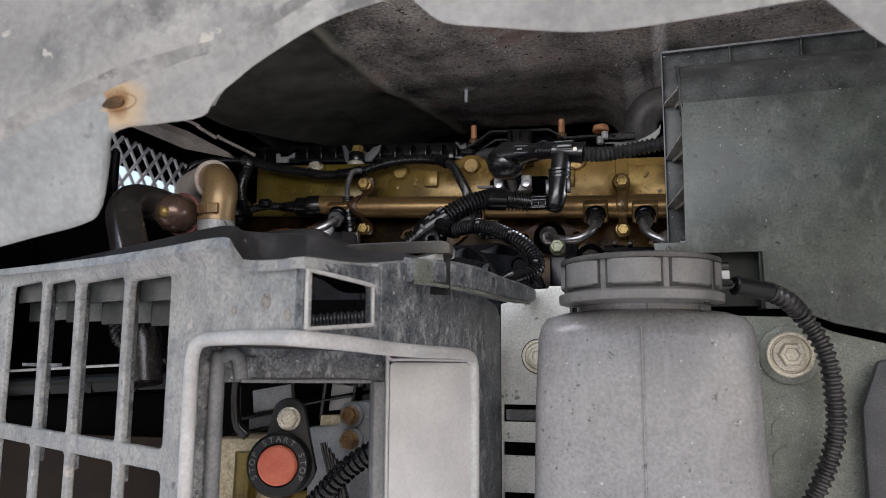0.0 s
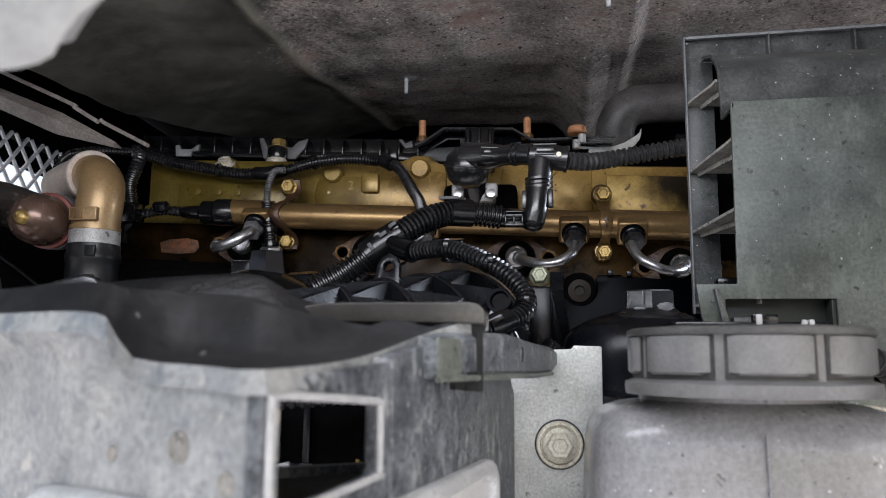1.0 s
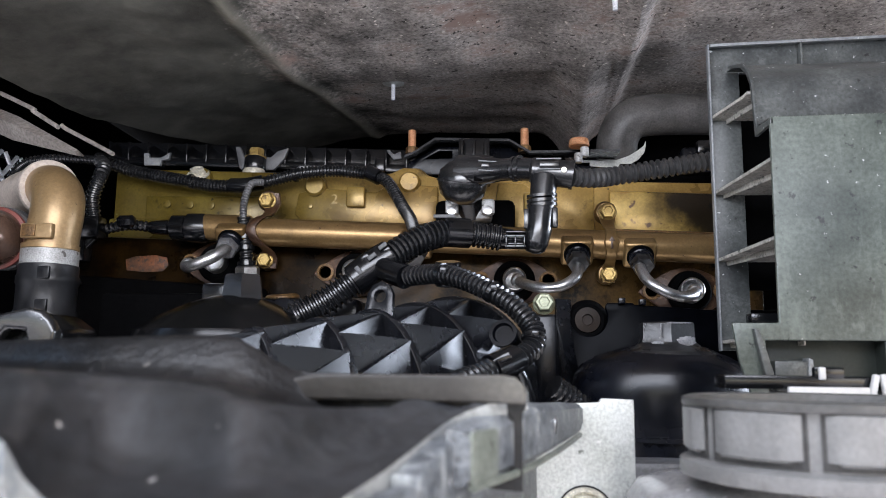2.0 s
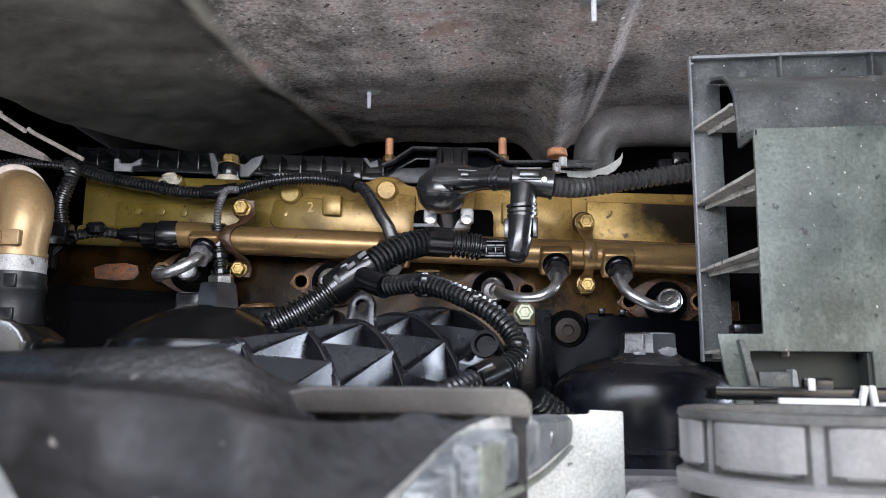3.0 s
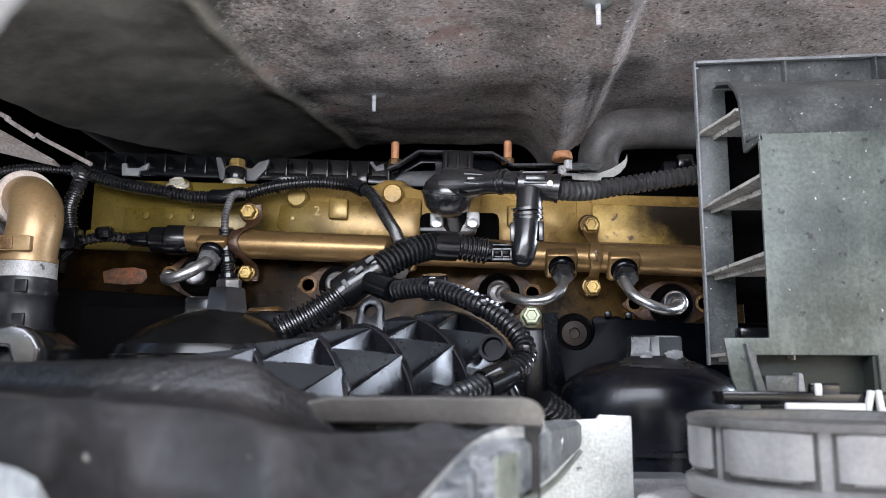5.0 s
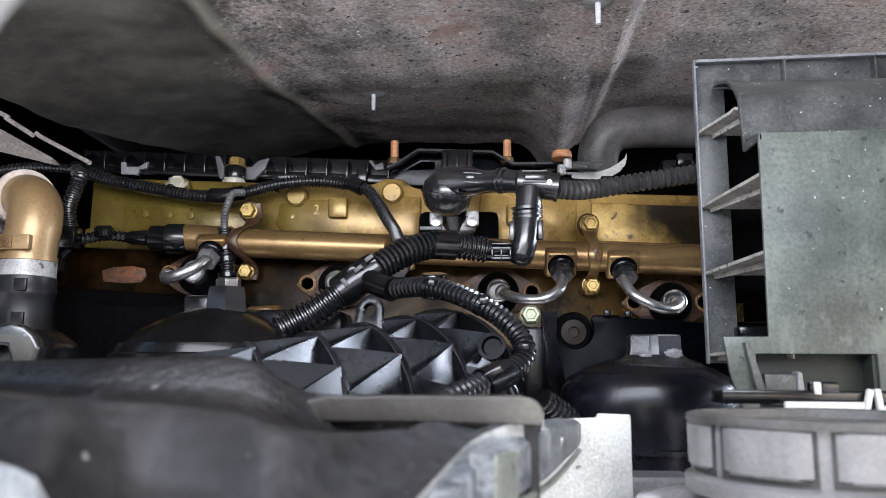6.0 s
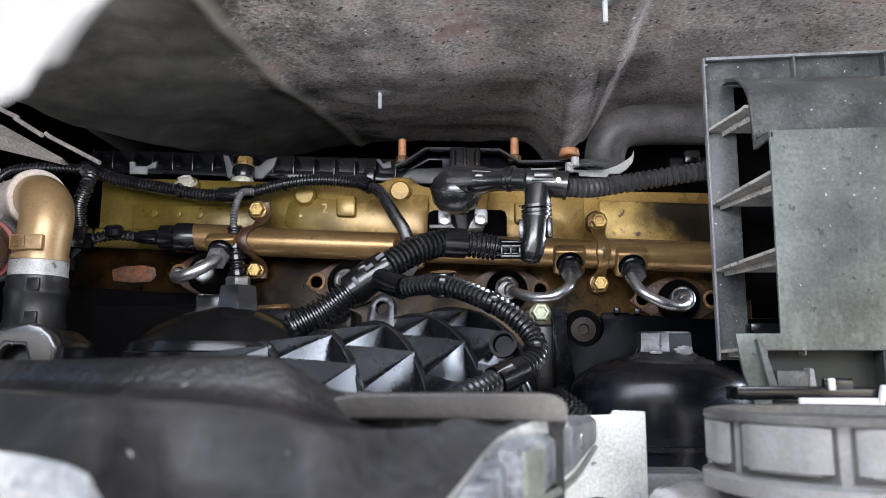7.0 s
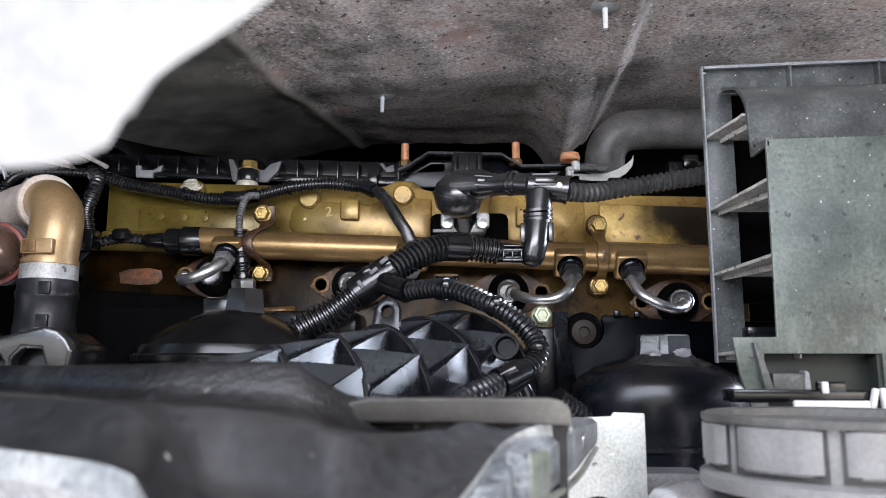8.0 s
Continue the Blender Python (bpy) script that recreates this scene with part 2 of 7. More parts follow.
CHIPPED = mat("chipped_black_steel", (0.007, 0.0072, 0.0080), (0.015, 0.0155, 0.0165), 60, 0.3, bump=0.15, grain=300, spec=0.6, stain=(0.14, 0.13, 0.115), stain_at=0.63, stain_scale=110, soft=0.02, fleck=(0.26, 0.25, 0.235), fleck_at=0.69, fleck_scale=170)
# Dusty plastic; the blue of the reflected sky is in its base colour.
DISH = mat("dusty_sky_tinted_plastic", (0.008, 0.0086, 0.0102), (0.025, 0.0262, 0.029), 14, 0.38, bump=0.08, grain=260, contrast=0.45, spec=0.4,
           speck=(0.24, 0.23, 0.22), speck_at=0.71, speck_scale=170, stain=(0.012, 0.012, 0.0125), stain_at=0.50, stain_scale=20, soft=0.2, fleck=(0.055, 0.049, 0.042), fleck_at=0.70, fleck_scale=60)
RIMGREY = mat("dark_grey_rim", (0.055, 0.054, 0.052), (0.10, 0.098, 0.094), 40, 0.38, bump=0.1, grain=500, contrast=0.2)
RIMEND = mat("rubbed_rim_plastic", (0.085, 0.080, 0.068), (0.15, 0.142, 0.122), 40, 0.42, bump=0.08, grain=500, contrast=0.2)
FILTER = mat("satin_black_filter_plastic", (0.0022, 0.0023, 0.0027), (0.0050, 0.0052, 0.0058), 40, 0.20, bump=0.02, grain=600, rough_var=0.05, spec=0.25, speck=(0.08, 0.075, 0.07), speck_at=0.75, speck_scale=300)
# Edge highlights of the worn rims, painted as a paler plastic.
RIMPALE = mat("highlight_pale_plastic", (0.42, 0.425, 0.42), (0.54, 0.545, 0.54), 30, 0.34, bump=0.05, grain=500, contrast=0.12, stain=(0.30, 0.31, 0.31), stain_at=0.60, stain_scale=70, soft=0.15)
TURBO = mat("dark_bronze_casting", (0.085, 0.052, 0.040), (0.15, 0.095, 0.072), 30, 0.24, metal=0.5, bump=0.04, grain=420, contrast=0.15)
# Darker bluish copy of the panel plastic, for a facet turned from the light.
BLUISH = mat("shaded_bluish_plastic", (0.25, 0.275, 0.28), (0.36, 0.385, 0.385), 22, 0.42, bump=0.1, grain=260, contrast=0.12, stain=(0.42, 0.44, 0.435), stain_at=0.56, stain_scale=24, soft=0.2, fleck=(0.20, 0.215, 0.22), fleck_at=0.64, fleck_scale=60)
# Shade of the fold painted in, with streaks of dirt.
CREASE = mat("fold_shade_plastic", (0.20, 0.203, 0.20), (0.36, 0.364, 0.358), 30, 0.5, bump=0.12, grain=260, contrast=0.15, stain=(0.46, 0.463, 0.452), stain_at=0.50, stain_scale=26, soft=0.2, fleck=(0.19, 0.192, 0.19), fleck_at=0.60, fleck_scale=60)
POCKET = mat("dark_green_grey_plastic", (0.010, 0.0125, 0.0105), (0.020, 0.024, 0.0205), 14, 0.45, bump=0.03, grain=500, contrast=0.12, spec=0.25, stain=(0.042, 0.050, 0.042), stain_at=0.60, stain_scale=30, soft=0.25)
# Paler casting colour; the light on the elbow's left side is included.
GASKET = mat("pale_lit_casting", (0.36, 0.31, 0.27), (0.50, 0.44, 0.39), 40, 0.5, metal=0.2, bump=0.08, grain=420, contrast=0.15)
GALV = mat("weathered_galvanised_plate", (0.34, 0.352, 0.33), (0.49, 0.50, 0.475), 26, 0.36, metal=0.35, bump=0.12, grain=600, contrast=0.2, speck=(0.56, 0.56, 0.54), speck_at=0.70, speck_scale=260,
           stain=(0.50, 0.51, 0.48), stain_at=0.57, stain_scale=70, soft=0.2, fleck=(0.15, 0.155, 0.14), fleck_at=0.63, fleck_scale=90)
PIPEBLK = mat("worn_dark_rubber_pipe", (0.018, 0.016, 0.015), (0.036, 0.032, 0.029), 20, 0.26, bump=0.05, grain=420, spec=0.7)
TAN = mat("dusty_tan_casting", (0.34, 0.285, 0.175), (0.50, 0.43, 0.29), 40, 0.5, metal=0.1, bump=0.12, grain=420, stain=(0.20, 0.15, 0.07), stain_at=0.56, stain_scale=60)
# Shadow lines round the grip pads, painted as a dark groove colour.
GROOVE = mat("groove_shade", (0.030, 0.029, 0.028), (0.055, 0.053, 0.051), 60, 0.5, bump=0.1, grain=500, spec=0.3)
BEAM = mat("dusty_brown_beam", (0.21, 0.185, 0.165), (0.36, 0.325, 0.30), 18, 0.5, bump=0.2, grain=300)
# Near-black for hidden surfaces and for sheets that stand in for shade.
DARK = mat("near_black", (0.0010, 0.0010, 0.0012), (0.0026, 0.0026, 0.0028), 8, 0.85, bump=0.3, grain=200, spec=0.03)
PAVING = mat("pale_concrete", (0.42, 0.415, 0.40), (0.52, 0.51, 0.495), 3, 0.9, bump=0.5, grain=160)
WHITE = mat("pale_plastic", (0.50, 0.50, 0.52), (0.62, 0.62, 0.63), 60, 0.4, bump=0.05)
FOIL = mat("brown_guard_plastic", (0.011, 0.0065, 0.004), (0.024, 0.014, 0.008), 20, 0.6, bump=0.2, spec=0.25)


def shade_felt(m):
    """The felt left of the long fold is pressed smooth and painted darker, as light falls off; the fold itself is
    rubbed pale.
    """
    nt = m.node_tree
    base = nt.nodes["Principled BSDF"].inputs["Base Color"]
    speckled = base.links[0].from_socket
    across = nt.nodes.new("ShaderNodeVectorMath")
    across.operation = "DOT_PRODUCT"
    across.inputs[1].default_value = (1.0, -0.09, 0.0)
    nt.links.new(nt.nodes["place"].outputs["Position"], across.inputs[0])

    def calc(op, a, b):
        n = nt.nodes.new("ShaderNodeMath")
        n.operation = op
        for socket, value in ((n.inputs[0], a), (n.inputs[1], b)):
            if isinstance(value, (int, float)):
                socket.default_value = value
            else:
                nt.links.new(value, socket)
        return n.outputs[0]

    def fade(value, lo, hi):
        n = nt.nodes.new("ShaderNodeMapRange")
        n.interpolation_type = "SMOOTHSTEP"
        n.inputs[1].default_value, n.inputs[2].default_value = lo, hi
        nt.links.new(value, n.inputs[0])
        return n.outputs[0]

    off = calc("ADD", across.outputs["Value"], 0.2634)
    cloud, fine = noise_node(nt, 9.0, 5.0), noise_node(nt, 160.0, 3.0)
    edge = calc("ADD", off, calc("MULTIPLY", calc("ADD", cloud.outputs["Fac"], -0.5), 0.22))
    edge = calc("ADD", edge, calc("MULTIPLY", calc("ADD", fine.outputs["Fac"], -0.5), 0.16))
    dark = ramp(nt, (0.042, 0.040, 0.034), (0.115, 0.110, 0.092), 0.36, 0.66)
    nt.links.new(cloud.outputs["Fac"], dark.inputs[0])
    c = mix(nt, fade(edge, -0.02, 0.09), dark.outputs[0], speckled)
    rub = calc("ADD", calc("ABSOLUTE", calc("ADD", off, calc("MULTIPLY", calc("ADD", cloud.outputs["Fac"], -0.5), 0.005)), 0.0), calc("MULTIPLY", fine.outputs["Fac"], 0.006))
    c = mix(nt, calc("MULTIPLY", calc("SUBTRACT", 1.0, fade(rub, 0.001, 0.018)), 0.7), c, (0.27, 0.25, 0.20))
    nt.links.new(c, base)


shade_felt(FELT)


def rust_spot(m, centre, reach, outer=(0.52, 0.40, 0.25), inner=(0.24, 0.12, 0.04)):
    """A rust stain that has bled outwards, uneven at its edge."""
    nt = m.node_tree
    base = nt.nodes["Principled BSDF"].inputs["Base Color"]
    clean = base.links[0].from_socket
    far = nt.nodes.new("ShaderNodeVectorMath")
    far.operation = "DISTANCE"
    far.inputs[1].default_value = centre
    nt.links.new(nt.nodes["place"].outputs["Position"], far.inputs[0])
    cloud = noise_node(nt, 90.0, 5.0)
    shift = nt.nodes.new("ShaderNodeMath")
    shift.operation = "MULTIPLY_ADD"
    shift.inputs[1].default_value = -reach
    nt.links.new(cloud.outputs["Fac"], shift.inputs[0])
    nt.links.new(far.outputs["Value"], shift.inputs[2])
    for lo, hi, tone in ((reach * 0.75, 0.0, outer), (reach * 0.15, -reach * 0.3, inner)):
        fac = nt.nodes.new("ShaderNodeMapRange")
        fac.interpolation_type = "SMOOTHSTEP"
        fac.inputs[1].default_value, fac.inputs[2].default_value = lo, hi
        nt.links.new(shift.outputs[0], fac.inputs[0])
        clean = mix(nt, fac.outputs[0], clean, tone)
    nt.links.new(clean, base)


rust_spot(LIP, (-0.004, 0.323, 1.4330), 0.013)


def graded_tint(m, tint_colour, lo, hi, wander=0.10):
    """A darker tint that thins out along the engine, with a ragged edge."""
    nt = m.node_tree
    base = nt.nodes["Principled BSDF"].inputs["Base Color"]
    paint = base.links[0].from_socket
    along = nt.nodes.new("ShaderNodeVectorMath")
    along.operation = "DOT_PRODUCT"
    along.inputs[1].default_value = (1.0, 0.0, 0.35)
    nt.links.new(nt.nodes["place"].outputs["Position"], along.inputs[0])
    cloud = noise_node(nt, 22.0, 5.0)
    shift = nt.nodes.new("ShaderNodeMath")
    shift.operation = "MULTIPLY_ADD"
    shift.inputs[1].default_value = wander * 2
    nt.links.new(cloud.outputs["Fac"], shift.inputs[0])
    nt.links.new(along.outputs["Value"], shift.inputs[2])
    reach = nt.nodes.new("ShaderNodeMapRange")
    reach.interpolation_type = "SMOOTHSTEP"
    reach.inputs[1].default_value, reach.inputs[2].default_value = lo + 0.55 + wander, hi + 0.55 + wander
    nt.links.new(shift.outputs[0], reach.inputs[0])
    tinted = mix(nt, 1.0, paint, tint_colour, "MULTIPLY")
    nt.links.new(mix(nt, reach.outputs[0], tinted, paint), base)


# Gold and head: oil tint plus shade, painted darker towards low x.
graded_tint(GOLD, (0.36, 0.40, 0.24), -0.20, 0.08)
graded_tint(OILSHADE, (0.24, 0.21, 0.15), -0.12, 0.16)
graded_tint(SOOT, (0.035, 0.032, 0.030), 0.285, 0.240, 0.050)
graded_tint(RIMEND, (0.20, 0.19, 0.20), 0.020, 0.050, 0.008)
graded_tint(GRIMESHADE, (0.34, 0.34, 0.36), 0.055, 0.125, 0.012)


# ---- helpers for building ----
def finish(bm, smooth=35):
    bmesh.ops.remove_doubles(bm, verts=bm.verts, dist=1e-6)
    bmesh.ops.recalc_face_normals(bm, faces=bm.faces)
    me = bpy.data.meshes.new("mesh")
    bm.to_mesh(me)
    bm.free()
    me.shade_smooth()
    me.set_sharp_from_angle(angle=radians(smooth))
    return me


def thing(name, base, label, category, group="", kind=""):
    ob = new(name)
    ob.empty_display_size = 0.02
    ob.location = base
    return tagged(ob, label, category, group, kind)


def part(name, bm, material, parent, label="", smooth=35):
    me = finish(bm, smooth)
    me.materials.append(material)
    ob = new(name, me)
    ob.parent = parent
    if parent.type == "EMPTY":
        ob.matrix_parent_inverse = Matrix.Translation(-parent.location)
    return tagged(ob, label)


def single(name, bm, material, label, category, group="", kind="", smooth=35):
    xs = [v.co for v in bm.verts]
    base = Vector((sum(v.x for v in xs) / len(xs), sum(v.y for v in xs) / len(xs), min(v.z for v in xs)))
    bmesh.ops.translate(bm, verts=bm.verts, vec=-base)
    me = finish(bm, smooth)
    me.materials.append(material)
    ob = new(name, me)
    ob.location = base
    return tagged(ob, label, category, group, kind)


def join(*bms):
    out = bms[0]
    for b in bms[1:]:
        me = bpy.data.meshes.new("tmp")
        b.to_mesh(me)
        b.free()
        out.from_mesh(me)
        bpy.data.meshes.remove(me)
    return out


def bevel_sharp(bm, width, seg=2, angle=0.6):
    bmesh.ops.recalc_face_normals(bm, faces=bm.faces)
    edges = [e for e in bm.edges if len(e.link_faces) == 2 and e.calc_face_angle(0) > angle]
    if width > 0 and edges:
        bmesh.ops.bevel(bm, geom=edges, offset=width, segments=seg, affect="EDGES", profile=0.5, clamp_overlap=True)
    return bm


def box(c, s, bev=0.001, m=None, seg=2):
    bm = bmesh.new()
    bmesh.ops.create_cube(bm, size=1.0)
    bmesh.ops.scale(bm, verts=bm.verts, vec=s)
    bevel_sharp(bm, bev, seg)
    if m:
        bmesh.ops.transform(bm, verts=bm.verts, matrix=m)
    bmesh.ops.translate(bm, verts=bm.verts, vec=c)
    return bm


def axis_matrix(origin, direction):
    return Matrix.Translation(origin) @ Vector(direction).to_track_quat("Z", "Y").to_matrix().to_4x4()


def lathe(profile, origin, direction=(0, 0, 1), seg=32):
    """Turned body: profile of (radius, height) pairs along direction."""
    bm = bmesh.new()
    rings = []
    for r, h in profile:
        if r < 1e-6:
            rings.append([bm.verts.new((0, 0, h))])
        else:
            rings.append([bm.verts.new((r * math.cos(2 * math.pi * i / seg), r * math.sin(2 * math.pi * i / seg), h)) for i in range(seg)])
    for a, b in zip(rings, rings[1:]):
        for i in range(seg):
            j = (i + 1) % seg
            if len(a) == 1 and len(b) > 1:
                bm.faces.new((a[0], b[i], b[j]))
            elif len(b) == 1 and len(a) > 1:
                bm.faces.new((a[i], a[j], b[0]))
            elif len(a) > 1:
                bm.faces.new((a[i], a[j], b[j], b[i]))
    for ring in (rings[0], rings[-1]):
        if len(ring) > 1:
            bm.faces.new(ring)
    bmesh.ops.transform(bm, verts=bm.verts, matrix=axis_matrix(origin, direction))
    return bm


def rod(p0, p1, r0, r1=None, seg=24, bev=0.0):
    p0, p1 = Vector(p0), Vector(p1)
    r1 = r0 if r1 is None else r1
    h = (p1 - p0).length
    prof = [(r0, 0), (r1, h)] if not bev else [(r0 - bev, 0), (r0, bev), (r1, h - bev), (r1 - bev, h)]
    return lathe(prof, p0, p1 - p0, seg)


def smooth_path(points, step):
    """Catmull-Rom through the points, in even steps."""
    p = [Vector(q) for q in points]
    p = [2 * p[0] - p[1]] + p + [2 * p[-1] - p[-2]]
    raw = []
    for a, b, c, d in zip(p, p[1:], p[2:], p[3:]):
        for i in range(24):
            t = i / 24
            raw.append(0.5 * (2 * b + (c - a) * t + (2 * a - 5 * b + 4 * c - d) * t * t + (3 * b - a - 3 * c + d) * t ** 3))
    raw.append(p[-2])
    total = sum((b - a).length for a, b in zip(raw, raw[1:]))
    n = max(2, round(total / step))
    out, run, k = [raw[0]], 0.0, 0
    for i in range(1, n):
        want = total * i / n
        while k < len(raw) - 2 and run + (raw[k + 1] - raw[k]).length < want:
            run += (raw[k + 1] - raw[k]).length
            k += 1
        seg = (raw[k + 1] - raw[k]).length or 1e-9
        out.append(raw[k].lerp(raw[k + 1], (want - run) / seg))
    return out + [raw[-1]]


def tube(points, radius, step=0.006, seg=14, ripple=0.0, depth=0.18, flat=1.0):
    """A pipe along the points; ripple: the pitch of a corrugated hose."""
    path = smooth_path(points, ripple / 4 if ripple else step)
    bm = bmesh.new()
    rings = []
    up = None
    for i, q in enumerate(path):
        d = (path[min(i + 1, len(path) - 1)] - path[max(i - 1, 0)]).normalized()
        if up is None:
            up = d.orthogonal().normalized()
        up = (up - d * up.dot(d)).normalized()
        side = d.cross(up)
        r = radius(i / (len(path) - 1)) if callable(radius) else radius
        if ripple and i % 4 in (2, 3):
            r *= 1 - depth
        rings.append([bm.verts.new(q + r * (math.cos(2 * math.pi * k / seg) * up + flat * math.sin(2 * math.pi * k / seg) * side)) for k in range(seg)])
    for a, b in zip(rings, rings[1:]):
        for k in range(seg):
            bm.faces.new((a[k], a[(k + 1) % seg], b[(k + 1) % seg], b[k]))
    bm.faces.new(rings[0])
    bm.faces.new(rings[-1])
    return bm


def plate(outline, holes=(), origin=(0, 0, 0), u=(1, 0, 0), w=(0, 0, 1), thick=0.003, bev=0.0006, seg=2):
    """A sheet cut to an outline with holes, in the plane of u and w; its thickness goes along u x w, back from the face."""
    bm = bmesh.new()
    u, w, o = Vector(u).normalized(), Vector(w).normalized(), Vector(origin)
    edges = []
    for loop in (outline, *holes):
        vs = [bm.verts.new(o + u * a + w * b) for a, b in loop]
        edges += [bm.edges.new((vs[i], vs[(i + 1) % len(vs)])) for i in range(len(vs))]
    bmesh.ops.triangle_fill(bm, edges=edges, use_beauty=True, use_dissolve=False, normal=u.cross(w))
    bmesh.ops.recalc_face_normals(bm, faces=bm.faces)
    n = w.cross(u).normalized()
    ext = bmesh.ops.extrude_face_region(bm, geom=bm.faces[:])
    bmesh.ops.translate(bm, verts=[g for g in ext["geom"] if isinstance(g, bmesh.types.BMVert)], vec=n * thick)
    return bevel_sharp(bm, bev, seg, 0.4)


def rounded(x0, z0, x1, z1, r=0.003, n=4):
    """A rectangle with rounded corners."""
    out = []
    for cx, cz, a in ((x1 - r, z1 - r, 0), (x0 + r, z1 - r, 90), (x0 + r, z0 + r, 180), (x1 - r, z0 + r, 270)):
        out += [(cx + r * math.cos(radians(a + 90 * i / n)), cz + r * math.sin(radians(a + 90 * i / n))) for i in range(n + 1)]
    return out


def resample(points, n):
    """n points evenly along a smooth line through the points."""
    fine = smooth_path(points, 0.0015)
    return [fine[round(i * (len(fine) - 1) / (n - 1))] for i in range(n)]


def loft(sections, closed=False):
    """A skin through rows of points; closed joins each row's ends."""
    bm = bmesh.new()
    rows = [[bm.verts.new(p) for p in s] for s in sections]
    for a, b in zip(rows, rows[1:]):
        n = len(a)
        for i in range(n if closed else n - 1):
            j = (i + 1) % n
            bm.faces.new((a[i], a[j], b[j], b[i]))
    if closed:
        bm.faces.new(rows[0])
        bm.faces.new(rows[-1])
    return bm


def hexhead(pos, direction, across, height, flange=0.0, flange_h=0.0018, dish=True):
    """A bolt head with its flange; across: over the corners."""
    r = across / 2
    prof = [(r * 0.9, flange_h * 0.5), (r, flange_h), (r, height - r * 0.12), (r * 0.86, height)]
    if dish:
        prof += [(r * 0.6, height), (r * 0.52, height - r * 0.12), (0, height - r * 0.12)]
    head = lathe(prof, pos, direction, 6)
    if flange:
        f = flange / 2
        if f > r * 1.4:
            ring = [(f, 0), (f, flange_h * 0.9), (f * 0.95, flange_h * 1.4), (f * 0.84, flange_h * 1.4), (f * 0.80, flange_h * 0.7), (f * 0.76, flange_h * 0.7), (f * 0.72, flange_h * 2.0), (r * 0.8, flange_h * 2.4)]
        else:
            ring = [(f, 0), (f, flange_h * 0.7), (f * 0.9, flange_h), (r * 0.8, flange_h * 1.3)]
        head = join(head, lathe(ring, pos, direction, 32))
    return head


def clamp_ring(p, d, r, width, thick=0.0012):
    return lathe([(r, -width / 2), (r + thick, -width / 2), (r + thick, width / 2), (r, width / 2)], p, d, 28)


# ---- setting ----
# Unseen ground; its pale tone bounces light up into the bay.
single("ground", box((0, 0, -0.05), (400, 400, 0.1), 0.0), PAVING, "unseen yard ground under the truck, kept pale to bounce light", "ground", kind="structure")


def ease(t):
    """Smooth step from 0 to 1."""
    t = min(1.0, max(0.0, t))
    return t * t * (3 - 2 * t)


def felt_z(x, y):
    """Height of the padded cab underside: a raised field right of a long fold, falling off left of it and at the rear."""
    fold = -0.181 + (y - 0.916) * 0.09
    z = 1.748
    if x < fold:
        z -= 0.26 * (fold - x) ** 1.15
    z -= 0.006 * math.exp(-((x - fold) / 0.010) ** 2)
    z += 0.016 * math.exp(-((x - 0.12) / 0.11) ** 2 - ((y - 1.05) / 0.22) ** 2)
    # a stiff ridge runs back to a sharp crease; past the crease, and at the rear beside the ridge, the felt draws upwards
    crease = 0.239 + 0.045 * (y - 0.95)
    z -= 0.0035 * math.exp(-((x - crease + 0.005) / 0.0035) ** 2) + 0.0028 * math.exp(-((x - crease + 0.014) / 0.0035) ** 2)
    if x > crease:
        z += 0.020 * ease((x - crease) / 0.016) * (1 - ease((x - crease - 0.10) / 0.6))
    beside = 1 - math.exp(-((x - crease + 0.052) / 0.030) ** 2)
    if y > 1.10:
        z += 0.11 * (y - 1.10) * ease((y - 1.10) / 0.12) * beside
    z -= 0.009 * math.exp(-((x - crease + 0.052) / 0.024) ** 2) * ease((y - 1.02) / 0.15)
    z += 0.006 * noise.noise(Vector((x * 7, y * 7, 0))) + 0.003 * noise.noise(Vector((x * 22, y * 14, 5))) + 0.0015 * noise.noise(Vector((x * 40, y * 40, 3)))
    return z


def ceiling_sheet():
    nx, ny = 400, 120
    rows = []
    for j in range(ny + 1):
        y = 0.40 + 1.15 * j / ny
        left = -0.432 + 0.14 * (y - 1.0) + 0.12 * max(0.0, y - 1.2)
        row = [Vector((left + (1.15 - left) * i / nx, y, 0)) for i in range(nx + 1)]
        rows.append([(p.x, p.y, felt_z(p.x, p.y)) for p in row])
    bm = loft(rows)
    bmesh.ops.recalc_face_normals(bm, faces=bm.faces)
    ext = bmesh.ops.extrude_face_region(bm, geom=bm.faces[:])
    bmesh.ops.translate(bm, verts=[g for g in ext["geom"] if isinstance(g, bmesh.types.BMVert)], vec=(0, 0, 0.022))
    return bm


single("ceiling", ceiling_sheet(), FELT, "grimy felt insulation under the truck cab, smooth and painted darker beside a worn crease", "insulation", kind="structure", smooth=60)
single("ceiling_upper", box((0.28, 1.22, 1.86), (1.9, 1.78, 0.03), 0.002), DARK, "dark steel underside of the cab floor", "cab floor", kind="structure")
# Unseen closing wall; it also blocks light from behind.
single("wall_rear", box((0.28, 2.1, 1.2), (1.9, 0.04, 1.3), 0.002), DARK, "unseen dark wall added to close the engine bay's far side", "wall", kind="structure")
# Unseen wall; its opening is assumed and made to hold the side lamp.
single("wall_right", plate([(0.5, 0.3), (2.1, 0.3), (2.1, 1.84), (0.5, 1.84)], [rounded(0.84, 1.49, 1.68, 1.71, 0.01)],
                           (1.24, 0, 0), (0, 1, 0), (0, 0, 1), 0.02, 0.001), DARK, "unseen dark side wall with an assumed opening, added for the side lamp", "wall", kind="structure")
